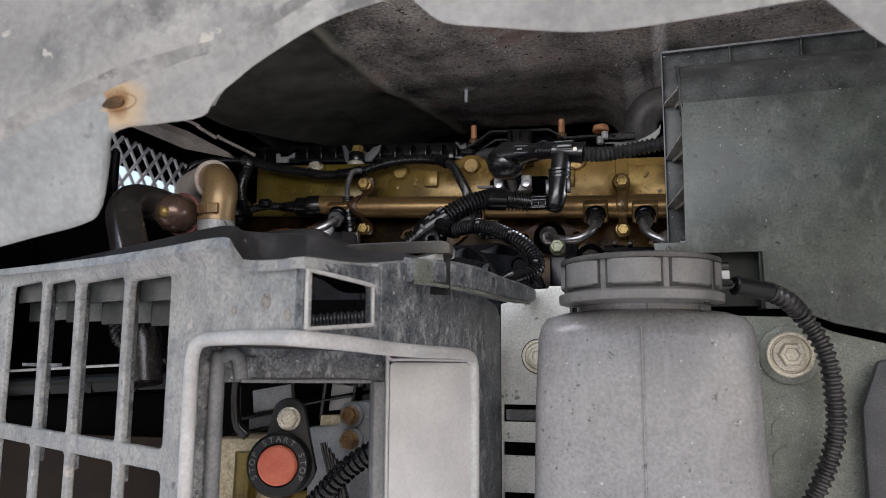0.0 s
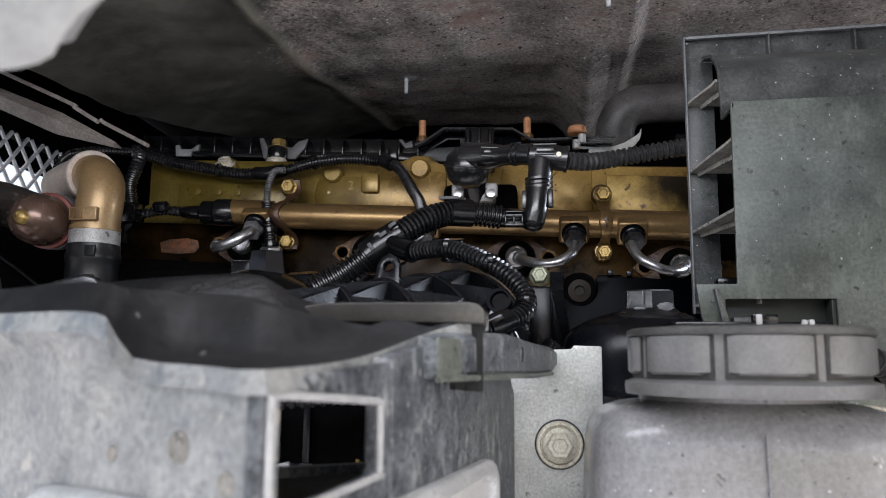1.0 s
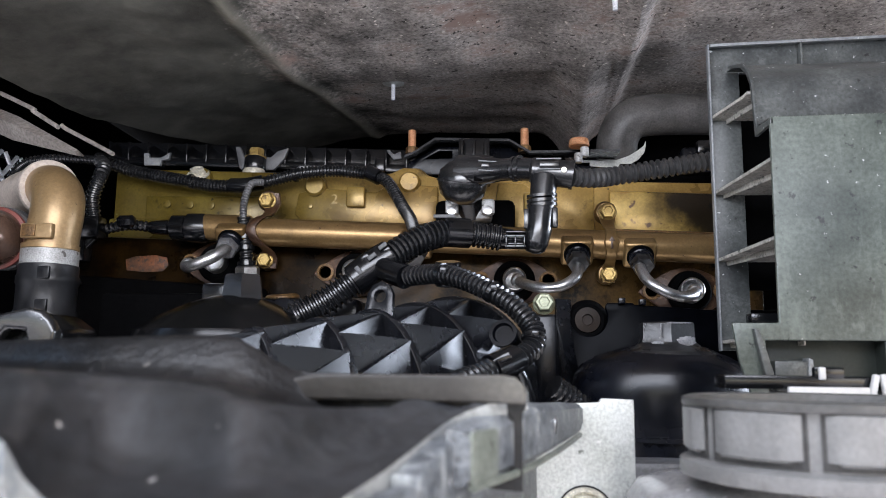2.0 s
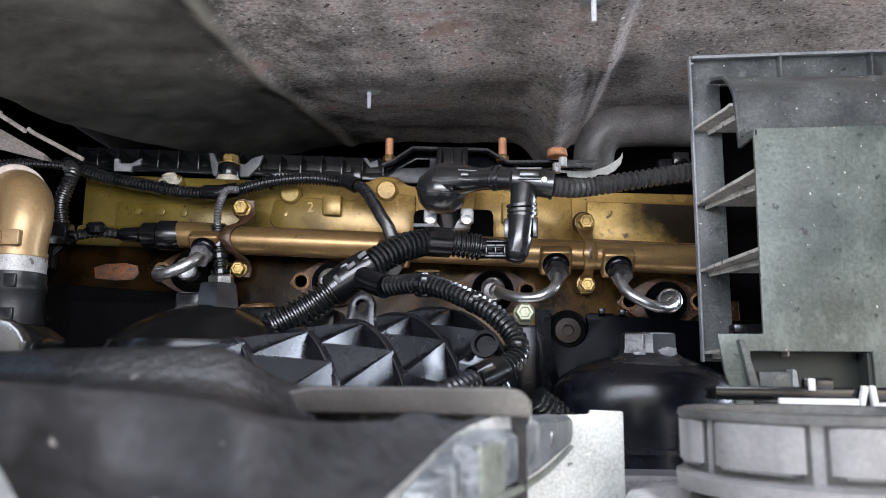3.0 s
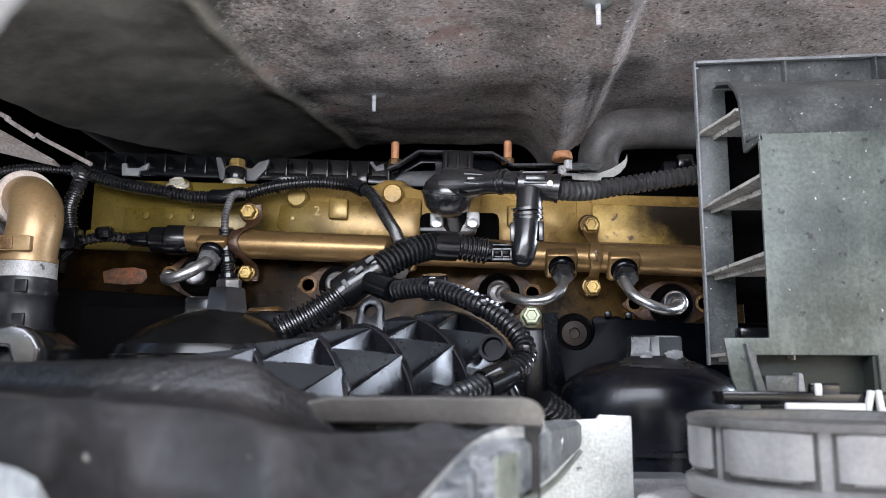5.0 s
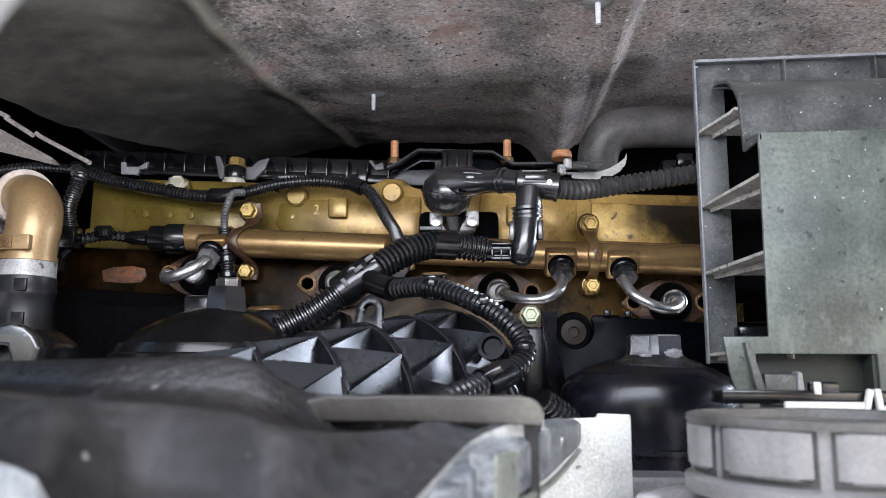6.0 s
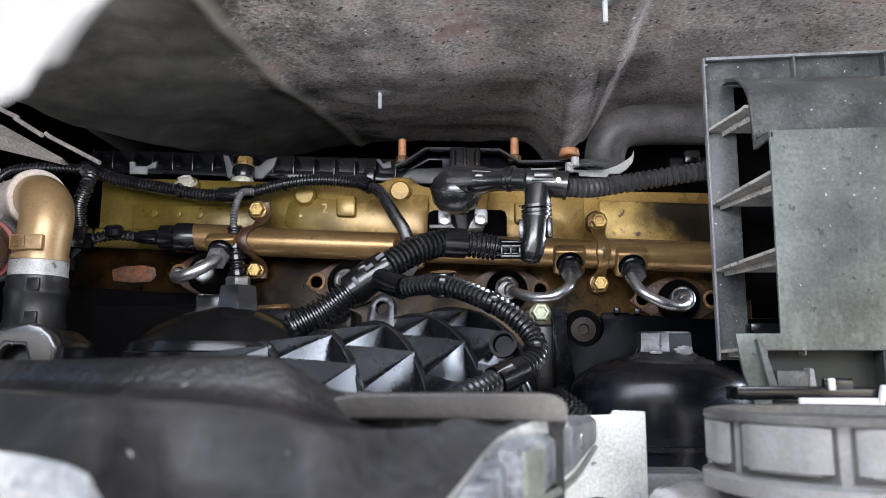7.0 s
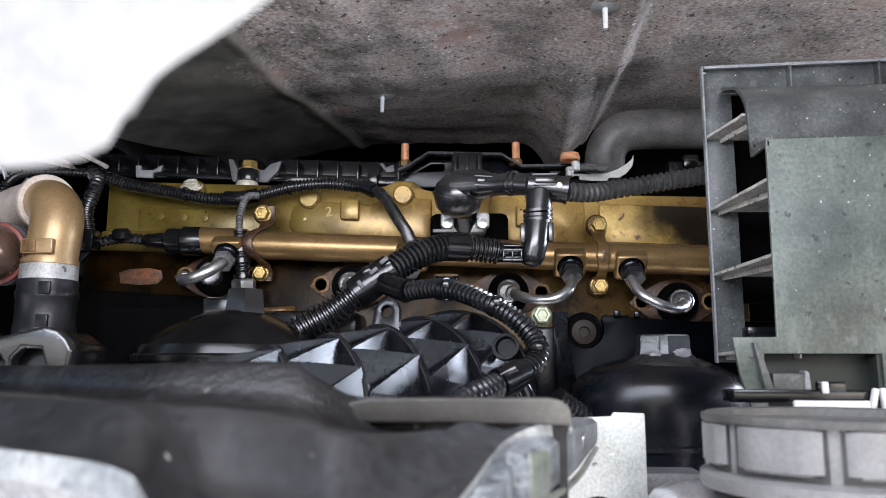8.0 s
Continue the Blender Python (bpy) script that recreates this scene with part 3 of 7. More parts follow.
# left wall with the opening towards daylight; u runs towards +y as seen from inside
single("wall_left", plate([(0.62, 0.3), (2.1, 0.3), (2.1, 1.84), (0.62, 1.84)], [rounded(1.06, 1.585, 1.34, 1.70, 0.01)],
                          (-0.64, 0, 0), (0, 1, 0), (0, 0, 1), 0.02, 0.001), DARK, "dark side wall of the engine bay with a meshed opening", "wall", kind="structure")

mesh_guard = thing("mesh_guard", (-0.62, 1.2, 1.585), "pale diamond mesh guard over an opening to daylight", "guard")
for i in range(11):
    a = 1.02 + 0.036 * i
    for lean in (0.10, -0.10):
        y0, y1 = a - lean / 2, a + lean / 2
        part("wire", rod((-0.632, y0, 1.585), (-0.632, y1, 1.70), 0.0030, seg=6), WHITE, mesh_guard)

# Added board that makes the upper mesh holes dark.
single("guard_board", box((-0.70, 1.2, 1.712), (0.01, 0.46, 0.07), 0.002), DARK, "dark board added behind the mesh guard's upper holes", "board")

# ---- pale panel edge of the cab above the opening ----
cab_panel = thing("cab_panel", (0.1, 0.33, 1.38), "pale grey dusty plastic cab panel with a scalloped lower edge", "panel")
EDGE = [(-0.14, 1.366), (-0.067, 1.379), (-0.037, 1.384), (-0.024, 1.389), (-0.016, 1.404), (-0.008, 1.422), (0.014, 1.424), (0.030, 1.4245), (0.0375, 1.4263),
        (0.0398, 1.4305), (0.0432, 1.4348), (0.051, 1.4402), (0.062, 1.4477), (0.090, 1.4617), (0.116, 1.468), (0.125, 1.469), (0.132, 1.463), (0.141, 1.456),
        (0.160, 1.452), (0.199, 1.446), (0.24, 1.4475), (0.276, 1.45), (0.283, 1.445), (0.298, 1.43), (0.33, 1.405), (0.36, 1.39)]
TOPZ = 1.49
FOLD = [(-0.16, 1.3960), (-0.0598, 1.4188), (-0.0427, 1.4262), (-0.0228, 1.4325), (0.0101, 1.4439), (0.0314, 1.4506), (0.0496, 1.4545), (0.0699, 1.4610), (0.0896, 1.4690), (0.13, 1.480), (0.36, 1.486)]


def fold_z(x):
    """Height of the long slanting fold across the panel."""
    for (x0, z0), (x1, z1) in zip(FOLD, FOLD[1:]):
        if x <= x1:
            return z0 + (z1 - z0) * (x - x0) / (x1 - x0)
    return FOLD[-1][1]


def lip_mesh():
    """The panel's skin: a rolled lower edge, a flange above it and a soft slanting fold; low at the side it leans back."""
    rows = [[] for _ in range(15)]
    for p in resample([(x, 0.0, z) for x, z in EDGE], 140):
        x, z = p[0], p[2]
        near = 1.0 if x < 0.0 else max(0.25, 1 - x / 0.05)
        back = 0.45 * max(0.0, 1.418 - z) if x < 0.0 else 0.0
        crest = min(TOPZ - 0.004, max(fold_z(x), z + 0.011))
        for k, (dy, dz) in enumerate(((0.004, 0.006), (0.0035, 0.002), (0.0025, 0.0), (0.001, 0.0004), (-0.001, 0.002))):
            rows[k].append((x, 0.325 + dy * near + back, z + dz))
        low, span = z + 0.002, crest - z - 0.002
        for k, (f, dy) in enumerate(((0.35, -0.0015), (0.72, -0.0025), (0.90, -0.0042))):
            rows[5 + k].append((x, 0.325 + dy * near + back * (1 - f), low + span * f))
        for k, (dy, dz) in enumerate(((-0.0062, 0.0), (-0.0090, 0.0022), (-0.0118, 0.0048), (-0.0135, 0.0080), (-0.0142, 0.0140), (-0.0140, 0.0240))):
            rows[8 + k].append((x, 0.325 + dy * near, min(TOPZ, crest + dz)))
        rows[14].append((x, 0.312, TOPZ))
    return rows


lip_rows = lip_mesh()
part("panel", loft(lip_rows[10:]), LIP, cab_panel, smooth=60)
part("fold", loft(lip_rows[8:11]), CREASE, cab_panel, "slanting fold with painted shade and dirt streaks", smooth=60)
CUT = sum(1 for p in lip_rows[0] if p[0] < -0.010)
part("flange", loft([row[CUT:] for row in lip_rows[:9]]), LIP, cab_panel, smooth=60)
part("side_flange", loft([row[:CUT + 1] for row in lip_rows[:9]]), BLUISH, cab_panel, "side flange with bluish shade in its colour", smooth=60)
part("backing", plate([(x, z + 0.006) for x, z in EDGE if x > 0.01] + [(0.36, TOPZ), (0.012, TOPZ)], (), (0, 0.329, 0), (1, 0, 0), (0, 0, 1), 0.003, 0), LIP, cab_panel)
def oval(bm, cx, cz, wide, low):
    """Stretches a round body sideways and flattens it."""
    for v in bm.verts:
        v.co.x, v.co.z = cx + (v.co.x - cx) * wide, cz + (v.co.z - cz) * low
    return bm


hole = part("screw_recess", oval(lathe([(0.0085, 0.0), (0.0080, 0.0004), (0.0060, 0.0004), (0.0048, -0.0006), (0.0035, -0.0012), (0, -0.0014)], (-0.007, 0.3225, 1.4340), (0, -1, -0.08), 28), -0.007, 1.434, 1.35, 0.50), LIP, cab_panel, "rust-stained screw recess")
part("screw_hole", oval(lathe([(0.0048, 0.0), (0.0048, 0.0014), (0.003, 0.0016), (0, 0.0010)], (-0.0065, 0.3232, 1.4338), (0, -1, -0.08), 18), -0.0065, 1.4338, 1.2, 0.55), RUSTG, hole)
# Unseen wall; its opening is added to let light onto the engine.
part("upper_wall", plate([(-1.2, 1.492), (1.2, 1.492), (1.2, 1.95), (-1.2, 1.95)], [rounded(-0.32, 1.52, 0.34, 1.735, 0.02)], (0, 0.338, 0), (1, 0, 0), (0, 0, 1), 0.01, 0), LIP, cab_panel)
# unseen raised hatch, added above the opening to keep the sun out
hatch = thing("sun_block_hatch", (0.0, 0.32, 1.76), "assumed pale grey plastic hatch above the engine opening, unseen, added to block the sun", "hatch")
part("skin", loft([[(x, y, z + 0.006 * math.sin(5 * x)) for y, z in ((0.325, 1.760), (0.15, 1.800), (-0.10, 1.860), (-0.45, 1.930), (-0.45, 1.950), (-0.10, 1.880), (0.15, 1.820), (0.325, 1.780))] for x in (-1.2, -0.7, -0.3, 0.0, 0.3, 0.7, 1.2)], True), LIP, hatch, smooth=60)

# pins that hold the insulation
def felt_pin(x, y):
    z = felt_z(x, y)
    ob = thing("insulation_pin", (x, y, z), "small pale metal pin with a washer in the felt", "pin", "insulation pins")
    part("shaft", rod((x, y, z), (x, y, z - 0.024), 0.0028, 0.0024, 12), WHITE, ob)
    part("washer", lathe([(0.014, 0.0), (0.0145, -0.001), (0.006, -0.003), (0, -0.003)], (x, y, z), (0, 0, 1), 24), GALV, ob)


felt_pin(-0.046, 1.207)
felt_pin(0.204, 0.955)

# chassis beam at the side
beam = thing("chassis_beam", (-0.45, 1.03, 1.64), "dusty brown-grey steel cross beam under the cab", "beam")
part("web", loft([[(-0.3414, 0.995, 1.6136), (-0.3410, 0.990, 1.610), (-0.3409, 0.995, 1.6070), (-0.3410, 1.010, 1.610)],
                  [(-0.4293, 1.025, 1.6606), (-0.4315, 1.012, 1.650), (-0.4342, 1.025, 1.6343), (-0.4320, 1.050, 1.648)],
                  [(-0.5713, 1.060, 1.7210), (-0.5700, 1.044, 1.710), (-0.5686, 1.060, 1.6941), (-0.5700, 1.090, 1.708)],
                  [(-0.6250, 1.075, 1.7430), (-0.6240, 1.058, 1.730), (-0.6230, 1.075, 1.7140), (-0.6240, 1.100, 1.730)]], True), BEAM, beam, smooth=60)
part("flange", tube([(-0.2974, 0.985, 1.6057), (-0.340, 0.998, 1.6280), (-0.362, 1.004, 1.6395), (-0.368, 1.006, 1.6440)], 0.0022, 0.004, 10), BEAM, beam)
part("flange", tube([(-0.372, 1.007, 1.6420), (-0.4108, 1.02, 1.6653), (-0.420, 1.022, 1.6720), (-0.5738, 1.06, 1.7451), (-0.625, 1.075, 1.7690)], 0.0024, 0.004, 10), BEAM, beam)
# Unseen; added to cut the ground's light from below.
single("undertray", box((0.28, 1.53, 1.12), (1.85, 1.16, 0.01), 0.002), DARK, "unseen dark tray added below the engine to block light", "undertray", kind="structure")

# ---- moulded grey front panel ----
CORNER = Vector((0.064, 0.371, 0.0))
UA = Vector((0.8756, -0.483, 0.0))
UB = Vector((0.168, 0.986, 0.0))
UW = Vector((0.335, 0.942, 0.0))
KNEE = Vector((0.083, 0.4245, 0.0))


def on_a(a, z, back=0.0):
    p = CORNER + UA * a + Vector((0.483, 0.8756, 0)) * back
    return Vector((p.x, p.y, z))


def on_b(v, z, back=0.0):
    p = KNEE + UB * v + Vector((-0.986, 0.168, 0)) * back
    return Vector((p.x, p.y, z))


front_panel = thing("bumper_grille", (0.0, 0.43, 1.10), "weathered grey moulded plastic bumper grille with slots and a recess", "grille")
SLOTS = ((-0.392, -0.322), (-0.314, -0.260), (-0.252, -0.186), (-0.178, -0.126))
SLOT_TOPS = (1.381, 1.378, 1.3745, 1.3715)
slots = [rounded(a, 1.274, b, top, 0.004) for (a, b), top in zip(SLOTS, SLOT_TOPS)] + [rounded(a, 1.13, b, 1.262, 0.004) for a, b in SLOTS]
face_a = plate([(-0.098, 1.10), (-0.098, 1.324), (-0.095, 1.331), (-0.088, 1.334), (0.0, 1.334), (0.0, 1.3685), (-0.040, 1.3680), (-0.050, 1.3695), (-0.058, 1.3750),
                (-0.068, 1.3805), (-0.144, 1.3825), (-0.25, 1.386), (-0.47, 1.396), (-0.47, 1.10)], slots, CORNER, UA, (0, 0, 1), 0.005, 0.0012, 3)


def lean(p):
    """The upper edge of the front face leans outwards, away from its corner."""
    rise = min(1.0, max(0.0, (p.z - 1.3715) / 0.009))
    side = min(1.0, max(0.0, (0.064 - p.x) / 0.050)) * min(1.0, max(0.0, (0.25 + p.x) / 0.15))
    return p + Vector((0.50, -0.86, 0)) * (0.018 * rise * side)


for v in face_a.verts:
    v.co = lean(v.co)
part("front_face", face_a, LITGREY, front_panel)
WINDOW = [(0.0015, 1.3400), (0.0022, 1.3382), (0.0040, 1.3377), (0.0470, 1.3412), (0.0487, 1.3420), (0.0492, 1.3436), (0.0492, 1.3592), (0.0487, 1.3608), (0.0470, 1.3616), (0.0040, 1.3648), (0.0022, 1.3642), (0.0015, 1.3625)]
part("window_face", plate([(-0.001, 1.333), (-0.001, 1.3685), (0.0565, 1.372), (0.0565, 1.329)], [WINDOW], CORNER, UW, (0, 0, 1), 0.005, 0.0014, 3), GREY, front_panel)
part("window_rim", tube([CORNER + UW * a + Vector((0.942, -0.335, 0)) * 0.0004 + Vector((0, 0, z)) for a, z in WINDOW + WINDOW[:2]], 0.0011, 0.003, 8), RIMPALE, front_panel, "worn window rim, highlight painted pale")
RIM = [on_a(-0.098, 1.10), on_a(-0.098, 1.18), on_a(-0.098, 1.26), on_a(-0.098, 1.315), on_a(-0.096, 1.328), on_a(-0.088, 1.3335), on_a(-0.06, 1.3345), on_a(-0.02, 1.334), on_a(0.0, 1.333), on_b(-0.02, 1.331), on_b(0.0, 1.330), on_b(0.04, 1.3290), on_b(0.09, 1.3285), on_b(0.118, 1.3275), on_b(0.1275, 1.323), on_b(0.130, 1.312), on_b(0.130, 1.26), on_b(0.130, 1.10)]
part("recess_rim", tube(RIM, 0.0038, 0.004, 12), RIMPALE, front_panel, "rounded worn rim of the recess, highlight painted pale", smooth=60)
face_b = plate([(0.0, 1.329), (0.0, 1.3735), (0.030, 1.3780), (0.055, 1.3790), (0.095, 1.3780), (0.175, 1.364), (0.184, 1.356), (0.184, 1.10), (0.130, 1.10), (0.130, 1.320), (0.127, 1.326), (0.120, 1.328)],
               (), KNEE, UB, (0, 0, 1), 0.007, 0.0012, 3)
part("side_face", face_b, GREY, front_panel)
for a, z, r in ((-0.030, 1.3515, 0.0040), (-0.012, 1.3445, 0.0030), (-0.058, 1.3480, 0.0022)):
    part("moulding_mark", lathe([(r, 0), (r * 0.96, 0.0005), (r * 0.8, 0.0006), (r * 0.7, 0.0002), (0, 0.0002)], on_a(a, z), (-0.483, -0.8756, 0), 20), SILT, front_panel, "small round moulding mark")
# rounded end of the side face
part("end_face", loft([[on_b(0.181 + 0.010 * math.sin(radians(t)), z, 0.004 + 0.012 * (1 - math.cos(radians(t)))) for t in range(0, 120, 15)] for z in (1.10, 1.20, 1.30, 1.355)]), GREY, front_panel)
# inner strips behind the slots
for (a, b), top in zip(SLOTS, SLOT_TOPS):
    for lo, hi, back in ((top - 0.0125, top + 0.004, 0.008), (top - 0.0270, top - 0.0115, 0.017)):
        part("slot_strip", plate([(a - 0.004, lo), (b + 0.004, lo - 0.001), (b + 0.004, hi - 0.001), (a - 0.004, hi)], (), CORNER + Vector((0.483, 0.8756, 0)) * back, UA, (0, 0, 1), 0.003, 0.0008), BOX, front_panel)
    # The darker grey paints the bars' sides as shaded.
    part("slot_rib", plate([(b - 0.002, 1.25), (b + 0.003, 1.25), (b + 0.003, top - 0.001), (b - 0.002, top - 0.001)], (), CORNER + Vector((0.483, 0.8756, 0)) * 0.0055, UA, (0, 0, 1), 0.004, 0.0008), GREY, front_panel)
part("slot_bar", plate([(-0.37, 1.318), (-0.30, 1.318), (-0.30, 1.3205), (-0.37, 1.3205)], (), CORNER + Vector((0.483, 0.8756, 0)) * 0.006, UA, (0, 0, 1), 0.004, 0.0004), GREY, front_panel)

# dished top of the panel, from its front edge to the raised rear rim
FRONT = [(-0.348, 0.598, 1.400), (-0.155, 0.492, 1.390), (-0.062, 0.441, 1.3865), (0.000, 0.405, 1.3850), (0.011, 0.399, 1.3800), (0.020, 0.393, 1.3735), (0.046, 0.381, 1.3715), (0.064, 0.371, 1.371),
         (0.074, 0.420, 1.374), (0.086, 0.470, 1.3825), (0.098, 0.482, 1.387), (0.107, 0.487, 1.390)]
REAR = [(-0.34, 0.68, 1.4050), (-0.16, 0.572, 1.4040), (-0.08, 0.520, 1.4036), (-0.035, 0.492, 1.4038), (-0.006, 0.484, 1.4045), (0.0160, 0.481, 1.4047), (0.0245, 0.480, 1.4030), (0.0310, 0.481, 1.3990),
        (0.0380, 0.482, 1.3950), (0.0470, 0.484, 1.3939), (0.075, 0.484, 1.3937), (0.1055, 0.484, 1.3915)]
FRONT = [tuple(lean(Vector(p))) if i < 8 else p for i, p in enumerate(FRONT)]
RIDGE = (1.4000, 1.3965, 1.3955, 1.3945, 1.3938, 1.3930, 1.3915, 1.3885, 1.3860, 1.3848, 1.3845, 1.3850)
NOTCH = (0, 0, 0, 0, 0.5, 1, 1, 1, 1, 0.6, 0, 0)
rows = []
for f in (-0.02, 0.0, 0.06, 0.20, 0.32, 0.38, 0.45, 0.60, 0.80, 0.90, 0.93, 0.97, 0.99, 1.0, 1.04, 1.05):
    row = []
    for a, b, ridge, n in zip(FRONT, REAR, RIDGE, NOTCH):
        p = Vector(a).lerp(Vector(b), f)
        low = a[2] + 0.002
        knots = ((-0.02, a[2] - 0.006), (0.0, a[2] - 0.0004), (0.06, a[2] + 0.0006), (0.20, low * n + (1 - n) * ridge), (0.32, (low + 0.004) * n + (1 - n) * ridge), (0.38, ridge - 0.002 * n), (0.45, ridge), (0.60, ridge - 0.001),
                 (0.80, ridge - 0.0015), (0.90, ridge - 0.0005), (0.93, ridge * 0.7 + b[2] * 0.3), (0.97, b[2] - 0.0016), (0.99, b[2] - 0.0004), (1.0, b[2]), (1.04, b[2] - 0.003), (1.05, b[2] - 0.03))
        p.z = dict(knots)[f]
        row.append(p)
    rows.append(resample(row, 90))
part("top_edge", loft(rows[:2]), LITGREY, front_panel, smooth=60)
part("top_face", loft(rows[1:7]), DISH, front_panel, smooth=60)
part("rear_rim", loft(rows[6:]), GRIMESHADE, front_panel, "darker rear rim, grime and painted shade", smooth=60)
# arm that reaches back to the bracket
arm_rows = []
for x, y, z, h, w in ((0.092, 0.4534, 1.3803, 0.0135, 0.006), (0.0985, 0.470, 1.3815, 0.0145, 0.009), (0.1055, 0.492, 1.3832, 0.0163, 0.010), (0.114, 0.525, 1.3838, 0.0170, 0.010), (0.124, 0.575, 1.3815, 0.0155, 0.010), (0.134, 0.618, 1.3800, 0.0135, 0.010), (0.1365, 0.632, 1.379, 0.010, 0.009)):
    arm_rows.append([(x, y, z - 0.002), (x - 0.002, y, z), (x - w, y, z + 0.0005), (x - w, y, z - h), (x - 0.002, y, z - h), (x, y, z - h + 0.002)])
part("arm", loft(arm_rows, True), GREY, front_panel)
part("plug", lathe([(0.0032, 0), (0.0032, 0.0006), (0, 0.0012)], (0.1185, 0.548, 1.3755), (0.97, -0.2, 0), 16), STEEL, front_panel)
part("pad", plate(rounded(0.0, 0.0, 0.0170, 0.0128, 0.0015), (), (0.0926, 0.4532, 1.3674), (0.365, 0.93, 0), (0, 0, 1), 0.0012, 0.0004), OLIVE, front_panel, "sandy worn mark")
part("arm_edge", tube([(0.0925, 0.4545, 1.3666), (0.0990, 0.470, 1.3668), (0.1062, 0.492, 1.3667), (0.1145, 0.525, 1.3666), (0.1245, 0.575, 1.3658), (0.1335, 0.616, 1.3664)], 0.0011, 0.01, 8), OLIVE, front_panel, "pale lower edge")

part("rolled_end", plate([(0.036, 1.3866), (0.1060, 1.3860), (0.1064, 1.3885), (0.1058, 1.3912), (0.1038, 1.3931), (0.1000, 1.3938), (0.060, 1.3938), (0.046, 1.3935), (0.038, 1.3922)], (), (0, 0.4795, 0), (1, 0, 0), (0, 0, 1), 0.012, 0.0022, 4), RIMEND, front_panel, "grimy rounded rim, rubbed pale at its end")
# recess with its service opening
CL, CR = Vector((-0.027, 0.430, 0)), Vector((0.1025, 0.556, 0))
UC = (CR - CL).normalized()
WC = (CR - CL).length
recess = plate([(0.0, 1.08), (WC, 1.08), (WC, 1.330), (0.0, 1.336)], [[(0.017, 1.09), (0.108, 1.09), (0.108, 1.311), (0.017, 1.311)]], CL, UC, (0, 0, 1), 0.004, 0.0008)
part("recess_back", recess, GREY, front_panel)
# The roof's dark colour carries the shade of the recess.
part("recess_roof", loft([[on_a(-0.098, 1.331), on_a(0.0, 1.331), on_b(0.130, 1.325)], [Vector((CL.x, CL.y, 1.332)), Vector(((CL.x + CR.x) / 2, (CL.y + CR.y) / 2, 1.329)), Vector((CR.x, CR.y, 1.327))]]), GRIMESHADE, front_panel)
OUT = Vector((UC.y, -UC.x, 0))


def on_c(u, z, out=0.003):
    """A point on the recess: u along it, out from its face."""
    p = CL + UC * u + OUT * out
    return Vector((p.x, p.y, z))


part("opening_frame", tube([on_c(0.0115, 1.09), on_c(0.0115, 1.20), on_c(0.0118, 1.315), on_c(0.0140, 1.3245), on_c(0.0190, 1.3275), on_c(0.0235, 1.3245), on_c(0.0255, 1.313)], 0.0042, 0.004, 12, flat=0.7), CALM, front_panel, "worn hooked edge of the opening", smooth=60)
part("opening_frame", box((0, 0, 0), (0.008, 0.007, 0.222), 0.0016, Matrix.Translation(on_c(0.1105, 1.2)) @ Matrix.Rotation(math.atan2(UC.y, UC.x), 4, "Z")), CALM, front_panel)
part("opening_edge", tube([on_c(0.026, 1.312, 0.001), on_c(0.066, 1.3115, 0.001), on_c(0.107, 1.311, 0.001)], 0.0014, 0.01, 8), CALM, front_panel)
part("pad_rim", tube([on_c(0.1165, 1.09, 0.004), on_c(0.1165, 1.20, 0.004), on_c(0.1165, 1.322, 0.004), on_c(0.1185, 1.3242, 0.004), on_c(0.146, 1.3245, 0.004), on_c(0.1765, 1.3238, 0.004), on_c(0.1785, 1.3215, 0.004), on_c(0.1785, 1.20, 0.004), on_c(0.1785, 1.09, 0.004)], 0.0013, 0.004, 8), PAD, front_panel)
part("ledge_post", box(on_c(0.030, 1.3195, 0.002), (0.009, 0.004, 0.012), 0.0012, Matrix.Rotation(math.atan2(UC.y, UC.x), 4, "Z")), GREY, front_panel)
part("pale_pad", plate(rounded(0.118, 1.09, 0.177, 1.3225, 0.003), (), CL - Vector((-UC.y, UC.x, 0)) * 0.005, UC, (0, 0, 1), 0.005, 0.001), PAD, front_panel, "pale smooth raised plastic pad")

# ---- bracket plate with a flanged bolt ----
bracket = thing("bracket_plate", (0.137, 0.64, 1.0), "pale galvanised metal bracket plate with a corroded face and slots", "bracket")
part("plate", plate([(0.108, 1.05), (0.1615, 1.05), (0.1615, 1.381), (0.146, 1.3815), (0.145, 1.3795), (0.132, 1.379), (0.126, 1.372), (0.108, 1.368)],
                    [[(0.106 + 0.004, 1.278), (0.150, 1.278), (0.150, 1.291), (0.110, 1.291)], [(0.110, 1.253), (0.150, 1.253), (0.150, 1.263), (0.110, 1.263)], [(0.110, 1.20), (0.150, 1.20), (0.150, 1.226), (0.110, 1.226)]],
                    (0, 0.640, 0), (1, 0, 0), (0, 0, 1), 0.004, 0.0006), GALV, bracket)
part("flange", box((0.1595, 0.652, 1.215), (0.004, 0.022, 0.33), 0.001), GALV, bracket)
part("slot_tab", box((0.1330, 0.6520, 1.2825), (0.046, 0.003, 0.0085), 0.0008), CALM, bracket)
# Added dark sheet in place of the shade behind the slots.
part("backing", box((0.122, 0.662, 1.235), (0.040, 0.004, 0.13), 0.0008), DARK, bracket)
part("bolt", hexhead((0.1375, 0.6395, 1.3275), (0, -1, 0), 0.0150, 0.0095, 0.0255), ZINC, bracket, "dull zinc hex bolt head with a wide flange")
part("washer", lathe([(0.0136, 0), (0.0136, 0.001), (0.011, 0.001)], (0.1375, 0.6405, 1.3275), (0, -1, 0), 30), RUBBER, bracket)

